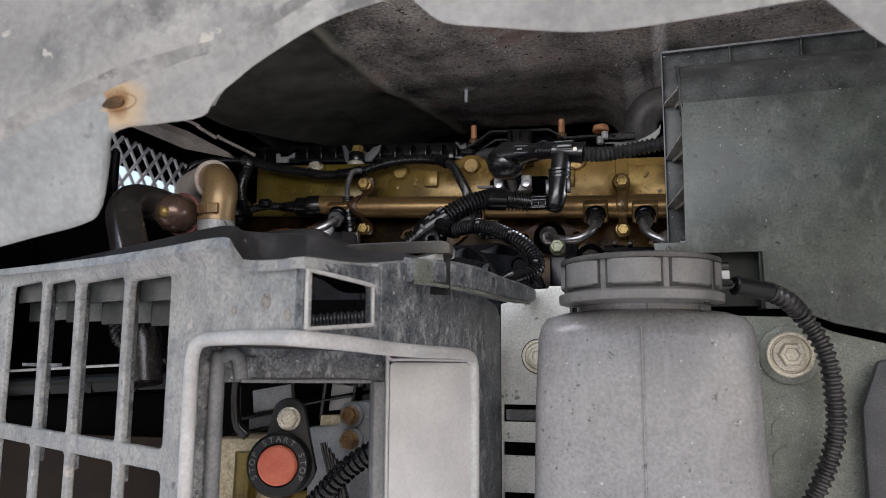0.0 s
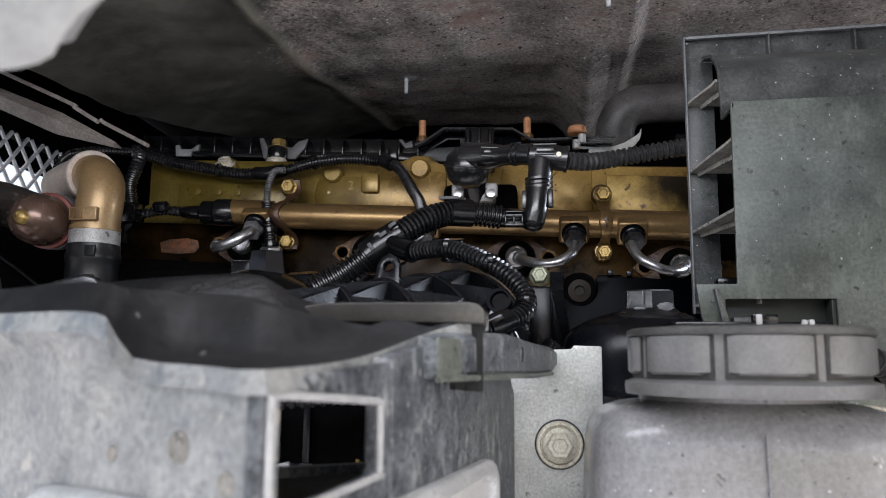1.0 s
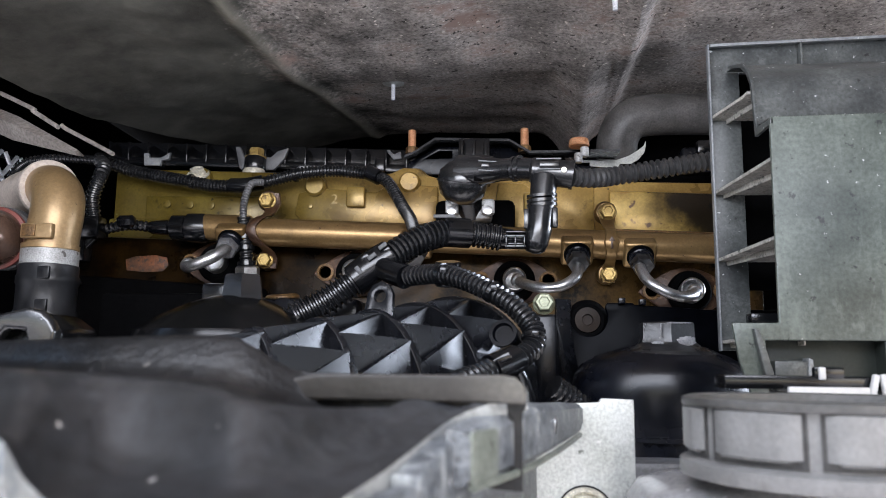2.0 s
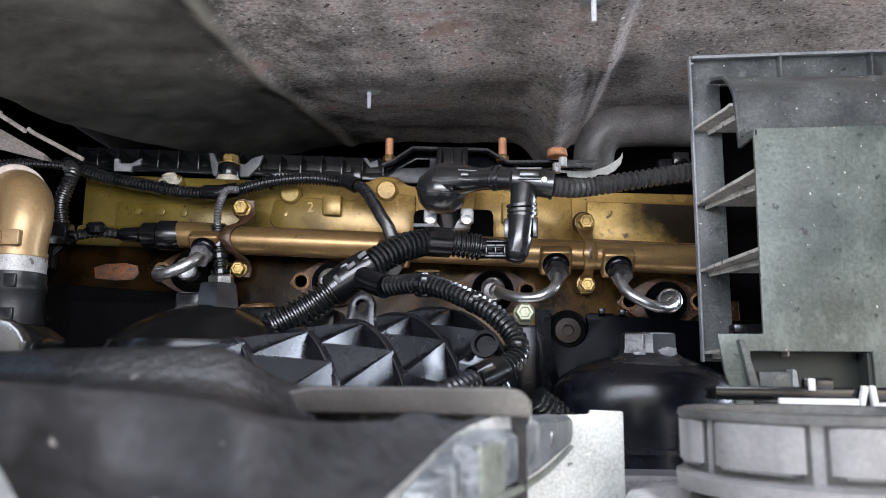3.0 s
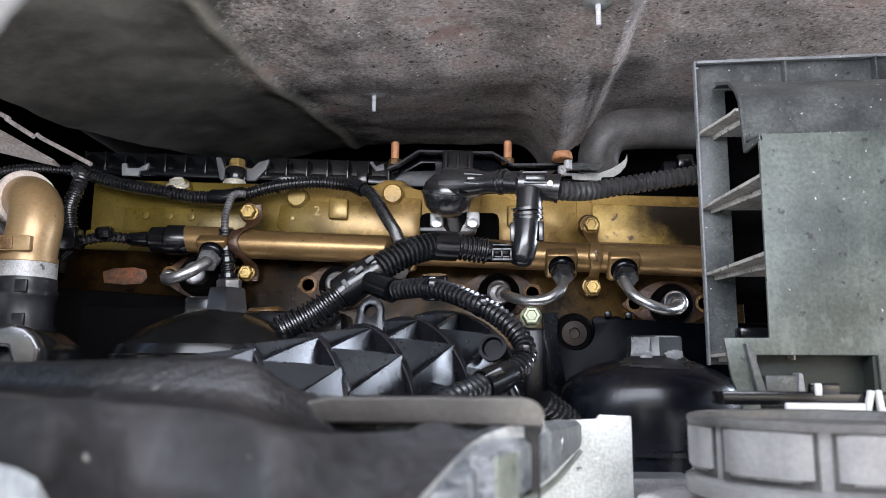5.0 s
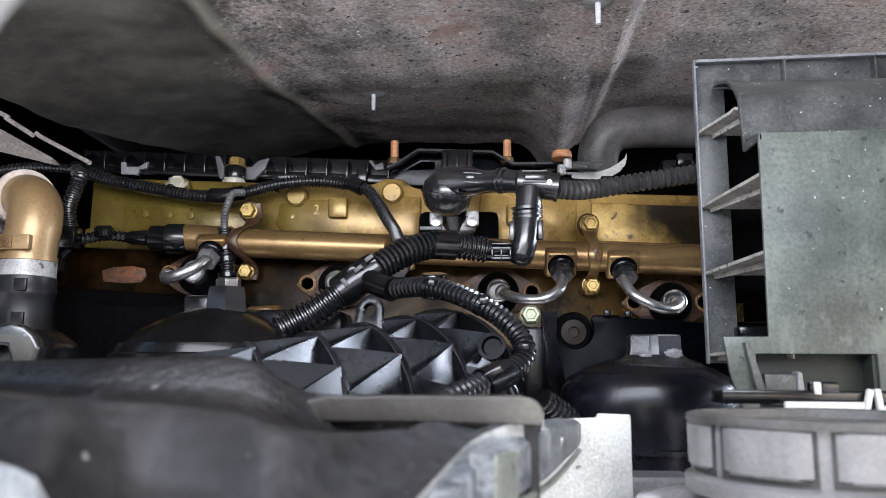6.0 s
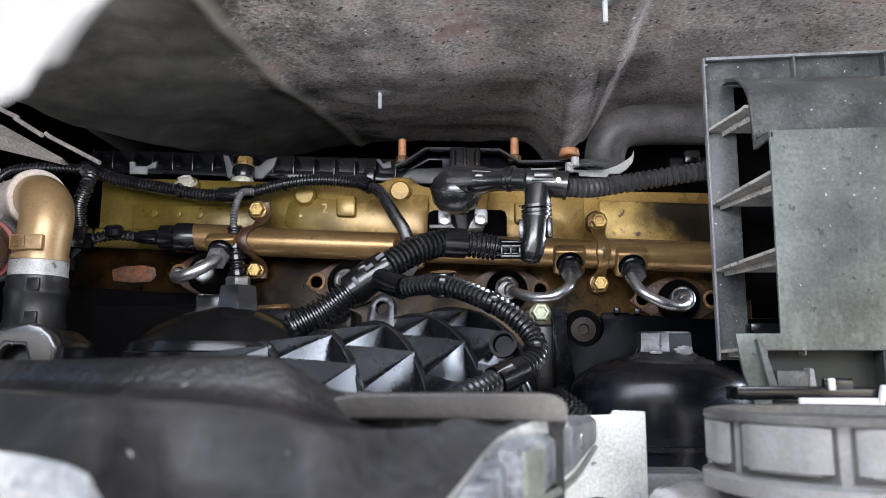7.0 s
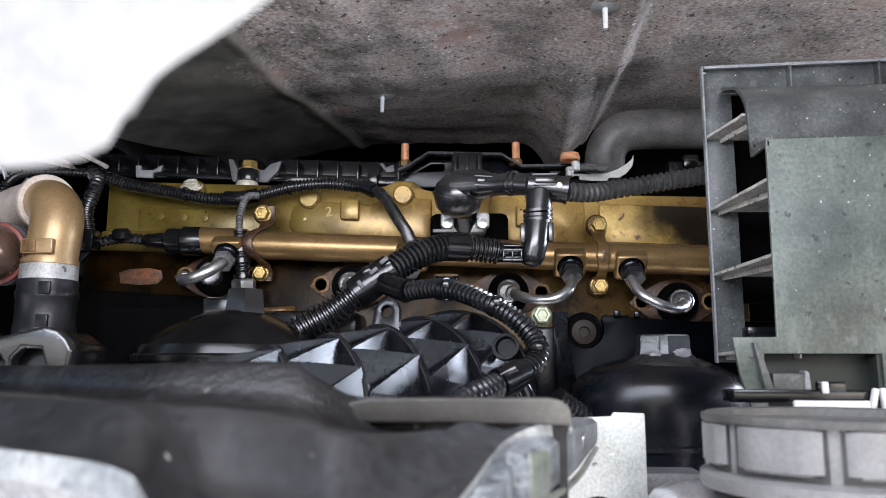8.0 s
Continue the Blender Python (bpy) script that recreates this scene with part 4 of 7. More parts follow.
# ---- washer fluid jar ----
jar = thing("reservoir", (0.215, 0.568, 1.05), "smoky grey plastic fluid reservoir with a ribbed screw cap", "reservoir")


def jar_row(hw, hd, z, n=4.2, seg=48):
    out = []
    for i in range(seg):
        a = 2 * math.pi * i / seg
        c, s = math.cos(a), math.sin(a)
        out.append((0.215 + hw * abs(c) ** (2 / n) * (1 if c > 0 else -1), 0.572 + hd * abs(s) ** (2 / n) * (1 if s > 0 else -1), z))
    return out


part("tank", loft([jar_row(0.0735, 0.056, 1.05), jar_row(0.0715, 0.054, 1.20), jar_row(0.069, 0.052, 1.30), jar_row(0.067, 0.050, 1.338), jar_row(0.0655, 0.0485, 1.345), jar_row(0.062, 0.045, 1.351, 3.6), jar_row(0.052, 0.040, 1.3545, 3),
                   jar_row(0.043, 0.038, 1.356, 2), jar_row(0.043, 0.038, 1.366, 2)], True), JAR, jar, smooth=50)
part("mould_seam", tube([(0.2135, 0.5208, 1.345), (0.2135, 0.5195, 1.30), (0.2135, 0.5176, 1.20), (0.2135, 0.516, 1.08)], 0.0006, 0.02, 8), JAR, jar)
CX, CY = 0.2135, 0.545
cap = part("cap", lathe([(0.040, 1.3595), (0.0500, 1.3595), (0.0505, 1.3605), (0.0505, 1.3645), (0.0480, 1.3655), (0.0465, 1.3660), (0.0465, 1.3835), (0.0485, 1.3838), (0.0490, 1.3845), (0.0487, 1.3858),
                         (0.0470, 1.3864), (0.0445, 1.3860), (0.0435, 1.3780), (0, 1.3780)], (CX, CY, 0), seg=72), CAP, jar, "ribbed grey screw cap", smooth=28)
for i in range(8):
    mid = -94 + 45 * i
    pad_rows = []
    for k in range(9):
        t = radians(mid - 18.5 + 37 * k / 8)
        e = 0.0016 if k in (0, 8) else 0.0
        pad_rows.append([(CX + r * math.cos(t), CY + r * math.sin(t), z) for r, z in ((0.0455, 1.3676 + e), (0.0481 - e, 1.3680 + e), (0.0490 - e, 1.3690), (0.0490 - e, 1.3826), (0.0480 - e, 1.3834), (0.0455, 1.3836))])
    part("grip_pad", loft(pad_rows, True), CAP, cap)
    gap_rows = []
    for k in range(9):
        t = radians(mid - 20.2 + 40.4 * k / 8)
        gap_rows.append([(CX + r * math.cos(t), CY + r * math.sin(t), z) for r, z in ((0.0455, 1.3664), (0.0471, 1.3664), (0.0471, 1.3838), (0.0455, 1.3838))])
    part("grip_gap", loft(gap_rows, True), GROOVE, cap, "dark groove, shade painted in")
part("rim", lathe([(0.0466, 1.3832), (0.0489, 1.3834), (0.0494, 1.3844), (0.0491, 1.3861), (0.0471, 1.3868), (0.0443, 1.3863), (0.0432, 1.3790)], (CX, CY, 0), seg=72), RIMGREY, cap, "dark grey rim", smooth=40)
part("spout", rod((0.258, 0.566, 1.3735), (0.272, 0.600, 1.3765), 0.0042, 0.0036, 16), BLACK, jar)

# ---- overflow hose of the jar ----
hose = thing("overflow_hose", (0.34, 0.67, 1.10), "black corrugated overflow hose with a smooth end sleeve", "hose")
part("sleeve", rod((0.279, 0.630, 1.3785), (0.306, 0.645, 1.3745), 0.0072, 0.0068, 20, 0.001), RUBBER, hose)
part("tip", rod((0.268, 0.624, 1.379), (0.281, 0.631, 1.3785), 0.0036, 0.0036, 14), BLACK, hose)
part("corrugation", tube([(0.305, 0.645, 1.3745), (0.318, 0.655, 1.369), (0.331, 0.67, 1.358), (0.345, 0.672, 1.333), (0.350, 0.675, 1.301), (0.350, 0.68, 1.270), (0.338, 0.685, 1.233), (0.31, 0.69, 1.18), (0.27, 0.69, 1.10)], 0.0074, seg=18, ripple=0.0056, depth=0.26), SHEENCORR, hose)

# ---- grey moulded duct panel ----
duct = thing("duct_panel", (0.45, 0.74, 1.30), "dusty grey plastic duct panel with open cells along its edge", "panel")
part("front_sheet", plate([(0.2515, 1.4215), (0.2525, 1.5405), (1.15, 1.556), (1.15, 1.33), (0.50, 1.338), (0.40, 1.345), (0.36, 1.354), (0.33, 1.366), (0.31, 1.366), (0.31, 1.412), (0.2436, 1.412), (0.2445, 1.372), (0.238, 1.372), (0.229, 1.400), (0.226, 1.4215)],
                          (), (0, 0.70, 0), (1, 0, 0), (0, 0, 1), 0.003, 0.0008), FACE, duct)
part("upper_sheet", loft([[(x, y, z + 0.013 * (x - 0.25)) for y, z in ((0.702, 1.5405), (0.720, 1.5420), (0.7255, 1.5445), (0.7275, 1.550), (0.7290, 1.562), (0.7310, 1.572), (0.7375, 1.5815), (0.749, 1.5905), (0.765, 1.5970), (0.784, 1.6000))] for x in (0.2535, 0.27, 0.5, 1.15)]), BOX, duct, smooth=60)
part("edge_cheek", plate([(0.700, 1.5395), (0.7245, 1.5415), (0.7265, 1.550), (0.7280, 1.562), (0.7300, 1.573), (0.7365, 1.583), (0.749, 1.5925), (0.776, 1.6015), (0.776, 1.5995), (0.750, 1.5900), (0.7385, 1.5805), (0.7325, 1.5715), (0.7310, 1.5610), (0.7292, 1.549), (0.7275, 1.5365), (0.700, 1.5360)],
                         (), (0.2525, 0, 0), (0, 1, 0), (0, 0, 1), -0.002, 0.0003), BOX, duct)
part("rear_flange", plate([(0.2420, 1.408), (0.2625, 1.408), (0.2625, 1.600), (1.15, 1.612), (1.15, 1.646), (0.2420, 1.6195)], (), (0, 0.785, 0), (1, 0, 0), (0, 0, 1), 0.004, 0.0008), BOX, duct)
for x in (0.303, 0.365, 0.427, 0.489, 0.551):
    part("stiffener", box((x, 0.782, 1.608 + 0.025 * (x - 0.25)), (0.0014, 0.008, 0.022), 0.0003), BOX, duct)
part("edge_lip", box((0.2412, 0.7825, 1.5135), (0.0012, 0.006, 0.212), 0.0003), CALM, duct)
part("top_lip", loft([[(x, y, z + 0.030 * (x - 0.25)) for y, z in ((0.778, 1.6170), (0.787, 1.6185), (0.787, 1.6205), (0.778, 1.6190))] for x in (0.242, 1.15)], True), CALM, duct)
for z, xr, yf in ((1.5655, 0.276, 0.738), (1.513, 0.30, 0.7035), (1.467, 0.30, 0.7035), (1.4125, 0.30, 0.7035)):
    part("cell_shelf", loft([[(0.2415, 0.786, z), (0.2425, 0.776, z), (0.2520, yf + 0.008, z + 0.002), (0.2525, yf, z + 0.002), (xr, yf, z + 0.002), (xr, 0.786, z)],
                             [(0.2415, 0.786, z + 0.002), (0.2425, 0.776, z + 0.002), (0.2520, yf + 0.008, z + 0.004), (0.2525, yf, z + 0.004), (xr, yf, z + 0.004), (xr, 0.786, z + 0.002)]], True), SILT, duct)
    part("shelf_rib", box((0.2575, (yf + 0.786) / 2, z - 0.001), (0.0012, 0.786 - yf - 0.004, 0.004), 0.0003, Matrix.Rotation(radians(14), 4, "Z")), SILT, duct)
# Added dark sheet that stands in for the deep shade in the cells.
part("cell_shade", box((0.312, 0.812, 1.533), (0.10, 0.004, 0.165), 0.0006), DARK, duct)
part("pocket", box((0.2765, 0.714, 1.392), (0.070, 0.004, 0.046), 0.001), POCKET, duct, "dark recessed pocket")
part("pocket_block", box((0.2590, 0.709, 1.3925), (0.0200, 0.010, 0.0170), 0.0012), BOX, duct)
part("pocket_fin", plate([(0.2660, 1.383), (0.2712, 1.383), (0.2695, 1.4015), (0.2672, 1.4025)], (), (0, 0.703, 0), (1, 0, 0), (0, 0, 1), 0.010, 0.0005), CALM, duct)
part("pocket_edge", plate([(0.2425, 1.386), (0.2478, 1.386), (0.2392, 1.4175), (0.2362, 1.4182)], (), (0, 0.695, 0), (1, 0, 0), (0, 0, 1), 0.006, 0.0005), BOX, duct)
part("cell_floor", box((0.262, 0.747, 1.4265), (0.026, 0.012, 0.007), 0.0015), BLACK, duct)
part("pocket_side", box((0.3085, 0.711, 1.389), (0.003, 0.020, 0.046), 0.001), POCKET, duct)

# lower support sheet with its bolt and moulded rings
lower = thing("support_sheet", (0.35, 0.70, 1.0), "grey-green moulded support sheet with a flanged bolt", "panel")
part("sheet", plate([(0.255, 1.0), (0.48, 1.0), (0.48, 1.335), (0.40, 1.338), (0.36, 1.348), (0.335, 1.360), (0.255, 1.362)], (), (0, 0.708, 0), (1, 0, 0), (0, 0, 1), 0.004, 0.001), OLIVE, lower)
part("bolt", hexhead((0.3265, 0.7025, 1.330), (0, -1, 0), 0.020, 0.010, 0.036), ZINC, lower, "dull zinc hex bolt head with a wide flange")
part("boss", lathe([(0.023, 0), (0.023, 0.003), (0.020, 0.0045), (0.0, 0.0045)], (0.3265, 0.7075, 1.330), (0, -1, 0), 36), OLIVE, lower)
for z in (1.271, 1.248):
    part("moulded_ring", lathe([(0.0095, 0), (0.0105, 0), (0.0105, 0.0008), (0.0095, 0.0008)], (0.321, 0.7075, z), (0, -1, 0), 30), OLIVE, lower)
single("mud_flap", plate([(0.372, 1.0), (0.62, 1.0), (0.62, 1.33), (0.43, 1.335), (0.385, 1.325), (0.372, 1.29)], (), (0, 0.690, 0), (1, 0, 0), (0, 0, 1), 0.01, 0.003), GREYRUB, "dark grey worn rubber flap", "flap")

# connector clip behind the jar cap
clip = thing("hose_clip", (0.24, 0.62, 1.380), "black and white plastic connector clip behind the reservoir cap", "clip")
part("body", box((0.236, 0.622, 1.3905), (0.078, 0.018, 0.006), 0.001), BLACK, clip)
part("strip", box((0.240, 0.6105, 1.3850), (0.034, 0.003, 0.0075), 0.0006), PAD, clip, "pale plastic strip")
part("hook", box((0.242, 0.615, 1.3945), (0.013, 0.004, 0.006), 0.001), BLACK, clip)
part("hook_tip", box((0.2385, 0.6125, 1.3945), (0.003, 0.002, 0.0055), 0.0006), PAD, clip)
for x, turn in ((0.2590, 14), (0.2640, -6)):
    part("prong", box((x, 0.611, 1.3880), (0.0028, 0.003, 0.0130), 0.0008, Matrix.Rotation(radians(turn), 4, "Y")), PAD, clip)
part("side_tab", box((0.2700, 0.611, 1.3840), (0.0090, 0.003, 0.0060), 0.0006), PAD, clip)
# ---- engine: gold painted head and cover ----
SLOPE = -0.042


def ez(x, z):
    """A height on the engine, which falls towards its rear end; z holds at x = 0."""
    return z + SLOPE * x


engine = thing("engine", (0.0, 1.2, 0.9), "gold painted diesel engine, oil-stained, under the cab", "engine")


def sheared(bm):
    for v in bm.verts:
        v.co.z += SLOPE * v.co.x
    return bm


cover_top = [(-0.322, 1.590), (-0.30, 1.592), (-0.20, 1.5925), (-0.12, 1.593), (-0.055, 1.591), (-0.02, 1.596), (-0.008, 1.602), (0.010, 1.602), (0.020, 1.594), (0.035, 1.591), (0.08, 1.593), (0.12, 1.596), (0.15, 1.594), (0.20, 1.594), (0.34, 1.596)]
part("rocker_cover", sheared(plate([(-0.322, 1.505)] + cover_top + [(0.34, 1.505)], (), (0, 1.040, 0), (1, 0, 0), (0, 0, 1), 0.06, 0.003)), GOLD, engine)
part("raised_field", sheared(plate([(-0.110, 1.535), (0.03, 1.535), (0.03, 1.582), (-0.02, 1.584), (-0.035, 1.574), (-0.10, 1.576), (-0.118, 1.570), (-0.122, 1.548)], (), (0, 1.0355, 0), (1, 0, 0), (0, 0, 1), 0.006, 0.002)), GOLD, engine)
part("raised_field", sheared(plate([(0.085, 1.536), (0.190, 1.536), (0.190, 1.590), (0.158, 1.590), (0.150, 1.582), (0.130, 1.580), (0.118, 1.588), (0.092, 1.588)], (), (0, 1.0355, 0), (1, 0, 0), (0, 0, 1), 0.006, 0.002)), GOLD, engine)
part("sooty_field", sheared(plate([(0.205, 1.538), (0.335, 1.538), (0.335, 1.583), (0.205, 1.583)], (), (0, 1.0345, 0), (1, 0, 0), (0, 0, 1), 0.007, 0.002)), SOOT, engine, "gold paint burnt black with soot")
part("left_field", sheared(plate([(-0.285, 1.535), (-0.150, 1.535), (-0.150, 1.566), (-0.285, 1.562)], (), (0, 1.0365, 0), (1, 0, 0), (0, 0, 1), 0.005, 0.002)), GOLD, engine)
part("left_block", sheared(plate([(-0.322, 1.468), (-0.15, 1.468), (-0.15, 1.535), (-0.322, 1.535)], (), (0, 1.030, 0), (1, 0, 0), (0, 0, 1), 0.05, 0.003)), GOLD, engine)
for x, z in ((-0.056, 1.567), (0.128, 1.566)):
    part("square_boss", sheared(box((x, 1.0335, z), (0.020, 0.010, 0.0225), 0.0025)), GOLD, engine)
for x, z, r in ((-0.105, 1.556, 0.0028), (-0.26, 1.553, 0.004), (-0.235, 1.553, 0.004), (-0.212, 1.553, 0.004)):
    part("core_plug", lathe([(r, 0), (r, 0.001), (0, 0.0016)], (x, 1.0345, ez(x, z)), (0, -1, 0), 16), GOLD, engine)
for x, z in ((-0.100, 1.578), (-0.225, 1.583), (0.0, 1.585), (0.14, 1.588)):
    part("boss", lathe([(0.012, 0), (0.011, 0.010), (0.009, 0.012), (0, 0.012)], (x, 1.042, ez(x, z)), (0, -1, 0), 24), GOLD, engine)
# the cast number on the cover
digit = bpy.data.curves.new("digit", "FONT")
digit.body, digit.size, digit.extrude = "2", 0.015, 0.00012
digit_ob = new("digit", digit)
bpy.context.view_layer.update()
digit_me = bpy.data.meshes.new_from_object(digit_ob.evaluated_get(bpy.context.evaluated_depsgraph_get()))
bpy.data.objects.remove(digit_ob)
dbm = bmesh.new()
dbm.from_mesh(digit_me)
bmesh.ops.transform(dbm, verts=dbm.verts, matrix=pose(-0.083, 1.0354, 1.563, 90, 0, 0))
part("cast_number", dbm, GOLD, engine)

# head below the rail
part("cylinder_head", sheared(plate([(-0.345, 1.33), (0.345, 1.33), (0.345, 1.512), (-0.345, 1.512)], (), (0, 1.012, 0), (1, 0, 0), (0, 0, 1), 0.22, 0.002)), OILSHADE, engine)
def blotch(cx, cz, w, h, y, seed, n=26, thick=0.0008):
    """A ragged patch in an upright plane."""
    rnd = random.Random(seed)
    pts = []
    for i in range(n):
        a = 2 * math.pi * i / n
        k = rnd.uniform(0.72, 1.12)
        c, s = math.cos(a), math.sin(a)
        pts.append((cx + k * w / 2 * abs(c) ** 0.55 * (1 if c > 0 else -1), cz + k * h / 2 * abs(s) ** 0.55 * (1 if s > 0 else -1)))
    return plate(pts, (), (0, y, 0), (1, 0, 0), (0, 0, 1), thick, 0.0002)


part("rust_patch", plate([(-0.288, 1.4900), (-0.268, 1.4880), (-0.249, 1.4890), (-0.244, 1.4950), (-0.246, 1.5030), (-0.258, 1.5055), (-0.279, 1.5045), (-0.290, 1.5010)], (), (0, 1.0112, 0), (1, 0, 0), (0, 0, 1), 0.0012, 0.0004), RUST, engine, "rusty orange patch")
# Near-black plate added below the gold block.
part("lower_dark_plate", sheared(plate([(-0.335, 1.36), (-0.140, 1.36), (-0.140, 1.465), (-0.335, 1.470)], (), (0, 1.000, 0), (1, 0, 0), (0, 0, 1), 0.02, 0.003)), DARK, engine)
for i, x in enumerate((-0.185, -0.046, 0.108, 0.272)):
    z = (1.494, 1.484, 1.476, 1.466)[i]
    part("injector_sleeve", lathe([(0.020, 0), (0.020, 0.010), (0.018, 0.013), (0.0125, 0.013), (0.0115, 0.004), (0, 0.004)], (x, 1.003, z), (0, -1, 0.12), 28), DARK, engine, "black injector seal ring")
    part("injector_nut", lathe([(0.0085, 0), (0.0105, 0.002), (0.0112, 0.004), (0.0112, 0.017), (0.0100, 0.018), (0.0090, 0.017), (0.0085, 0.006), (0, 0.005)], (x, 0.998, z), (0, -1, 0.12), 24), STEEL, engine, "hollow steel ring nut")
    spindle = [(x + 0.045 * math.cos(radians(a)), z + 0.002 + (0.0075 + 0.016 * abs(math.sin(radians(a))) ** 2) * math.sin(radians(a))) for a in range(0, 360, 12)]
    eyes = [[(x + s * 0.033 + 0.0058 * math.cos(radians(a)), z + 0.003 + 0.0052 * math.sin(radians(a))) for a in range(0, 360, 30)] for s in (-1, 1)]
    part("injector_clamp", plate(spindle, eyes, (0, 1.006, 0), (1, 0, 0), (0, 0, 1), 0.005, 0.0012), BROWNCAST, engine, "brown injector clamp plate")
    for s in (-1, 1):
        part("clamp_eye", lathe([(0.0088, 0), (0.0088, 0.0018), (0.0062, 0.0024), (0.0056, 0.0)], (x + s * 0.033, 1.0062, z + 0.003), (0, -1, 0), 20), RUSTG, engine)
part("inlet_manifold", box((-0.02, 1.06, 1.40), (0.66, 0.09, 0.075), 0.008), PAINTBLK, engine)
part("block", box((0.0, 1.12, 1.10), (0.72, 0.20, 0.46), 0.01), OILSHADE, engine)

# ---- fuel rail ----
rail = thing("fuel_rail", (0.03, 0.985, 1.50), "bronze painted common fuel rail with two bracket clamps", "fuel rail")
RX0, RX1, RZ, RY = -0.150, 0.335, 1.5185, 0.985
part("tube", rod((RX0, RY, ez(RX0, RZ)), (RX1, RY, ez(RX1, RZ)), 0.0138, seg=36, bev=0.001), RAILM, rail)
part("end_tube", rod((-0.197, RY, ez(-0.197, RZ + 0.003)), (RX0, RY, ez(RX0, RZ + 0.003)), 0.0128, seg=30, bev=0.001), RAILM, rail)
for x in (-0.138, 0.1975):
    cast = BROWNCAST if x < 0 else RAILM
    for zb, r in ((0.035, 0.0108), (-0.0255, 0.0100)):
        part("bracket_ear", lathe([(r, 0), (r, 0.008), (r - 0.002, 0.011), (0, 0.011)], (x - 0.001, 1.010, ez(x, RZ) + zb), (0, -1, 0), 24), cast, rail)
    # a waisted strap from the upper to the lower ear; the one at the rail's end is bent sideways
    bow, band = (0.011 if x < 0 else 0.0), []
    for a in range(80, -81, -16):
        k = math.cos(radians(a))
        half = 0.0048 + (0.0022 * max(0.0, 1 - abs(a) / 30) if x > 0 else 0.0)
        band.append((x - bow * k * k + 0.004 * (bow > 0), RY - 0.0175 * k, ez(x, RZ) + 0.0165 * math.sin(radians(a)), half))
    side = 0.004 * (bow > 0)
    band = [(x + side, 0.9975, ez(x, RZ) + 0.042, 0.0070), (x + side, 0.9985, ez(x, RZ) + 0.031, 0.0082), (x + side, 0.992, ez(x, RZ) + 0.022, 0.0058)] + band
    band += [(x + side, 0.992, ez(x, RZ) - 0.0185, 0.0056), (x + side, 0.9985, ez(x, RZ) - 0.026, 0.0074), (x + side, 0.9985, ez(x, RZ) - 0.034, 0.0060)]
    part("bracket_strap", loft([[(px - w, py + 0.0008, pz), (px - w + 0.001, py, pz), (px + w - 0.001, py, pz), (px + w, py + 0.0008, pz), (px + w, py + 0.0040, pz), (px - w, py + 0.0040, pz)] for px, py, pz, w in band], True), cast, rail, smooth=50)
    part("bolt", hexhead((x, 0.9970, ez(x, RZ) + 0.034), (0, -1, 0), 0.0150, 0.009, 0.017), BRASS, rail, "yellow zinc hex bolt")
    part("bolt", hexhead((x, 0.9970, ez(x, RZ) - 0.0265), (0, -1, 0), 0.0140, 0.008, 0.016), BRASS, rail, "yellow zinc hex bolt")
part("arrow_mark", plate([(-0.0010, -0.006), (0.0010, -0.006), (0.0010, 0.001), (0.0030, 0.001), (0.0, 0.006), (-0.0030, 0.001), (-0.0010, 0.001)], (), (0.1975, RY - 0.0182, ez(0.1975, RZ)), (1, 0, 0), (0, 0, 1), 0.0012, 0.0002), BROWNCAST, rail, "cast arrow")
part("rail_seam", rod((0.20, RY - 0.002, ez(0.2, RZ) + 0.0142), (0.335, RY - 0.002, ez(0.335, RZ) + 0.0142), 0.0012, seg=8), RUSTG, rail)
for x in (-0.165, 0.015, 0.166, 0.2235):
    m = Matrix.Translation((x, 0.977, ez(x, 1.511))) @ Matrix.Rotation(radians(38), 4, "X")
    u = part("union", box((0, 0, 0), (0.0300, 0.014, 0.0270), 0.0035, m, 3), RAILM, rail, "squared union boss")
    UD = Vector((0, -0.76, -0.65))
    UO = Vector((x, 0.977, ez(x, 1.511))) + UD * 0.0066
    part("union_seat", lathe([(0.0125, 0), (0.0125, 0.0012), (0.0100, 0.0016), (0, 0.0016)], UO, UD, 24), DARK, u, "black grimy seat")
    part("union_nut", lathe([(0.0108, 0), (0.0108, 0.004), (0.0098, 0.005), (0.0098, 0.007), (0.0112, 0.0075), (0.0112, 0.0085), (0.0102, 0.009)], UO, UD, 24), PAINTBLK, u, "black union nut")
    part("union_hex", lathe([(0.0104, 0.009), (0.0108, 0.010), (0.0108, 0.016), (0.0098, 0.018), (0.0062, 0.0185)], UO, UD, 6), BARE if x < -0.1 else CHIPPED, u, "worn hex end")
sensor_end = part("pressure_sensor", lathe([(0.0125, 0), (0.0145, 0.004), (0.0145, 0.020), (0.0125, 0.022), (0.0125, 0.036), (0.008, 0.040), (0.0065, 0.058), (0.0045, 0.062)], (-0.193, RY, 1.5285), (-1, 0, 0.02), 20), BLACK, rail, "black plastic pressure sensor plug")
part("sensor_neck", tube([(-0.252, RY, 1.530), (-0.275, RY, 1.532), (-0.30, 0.985, 1.528), (-0.325, 0.985, 1.520)], 0.0055, 0.006, 12, ripple=0.005), CORR, sensor_end)
part("sensor_knob", lathe([(0.006, 0), (0.009, 0.003), (0.009, 0.009), (0.006, 0.012)], (-0.272, 0.975, 1.528), (0, -0.3, 1), 14), BLACK, sensor_end)


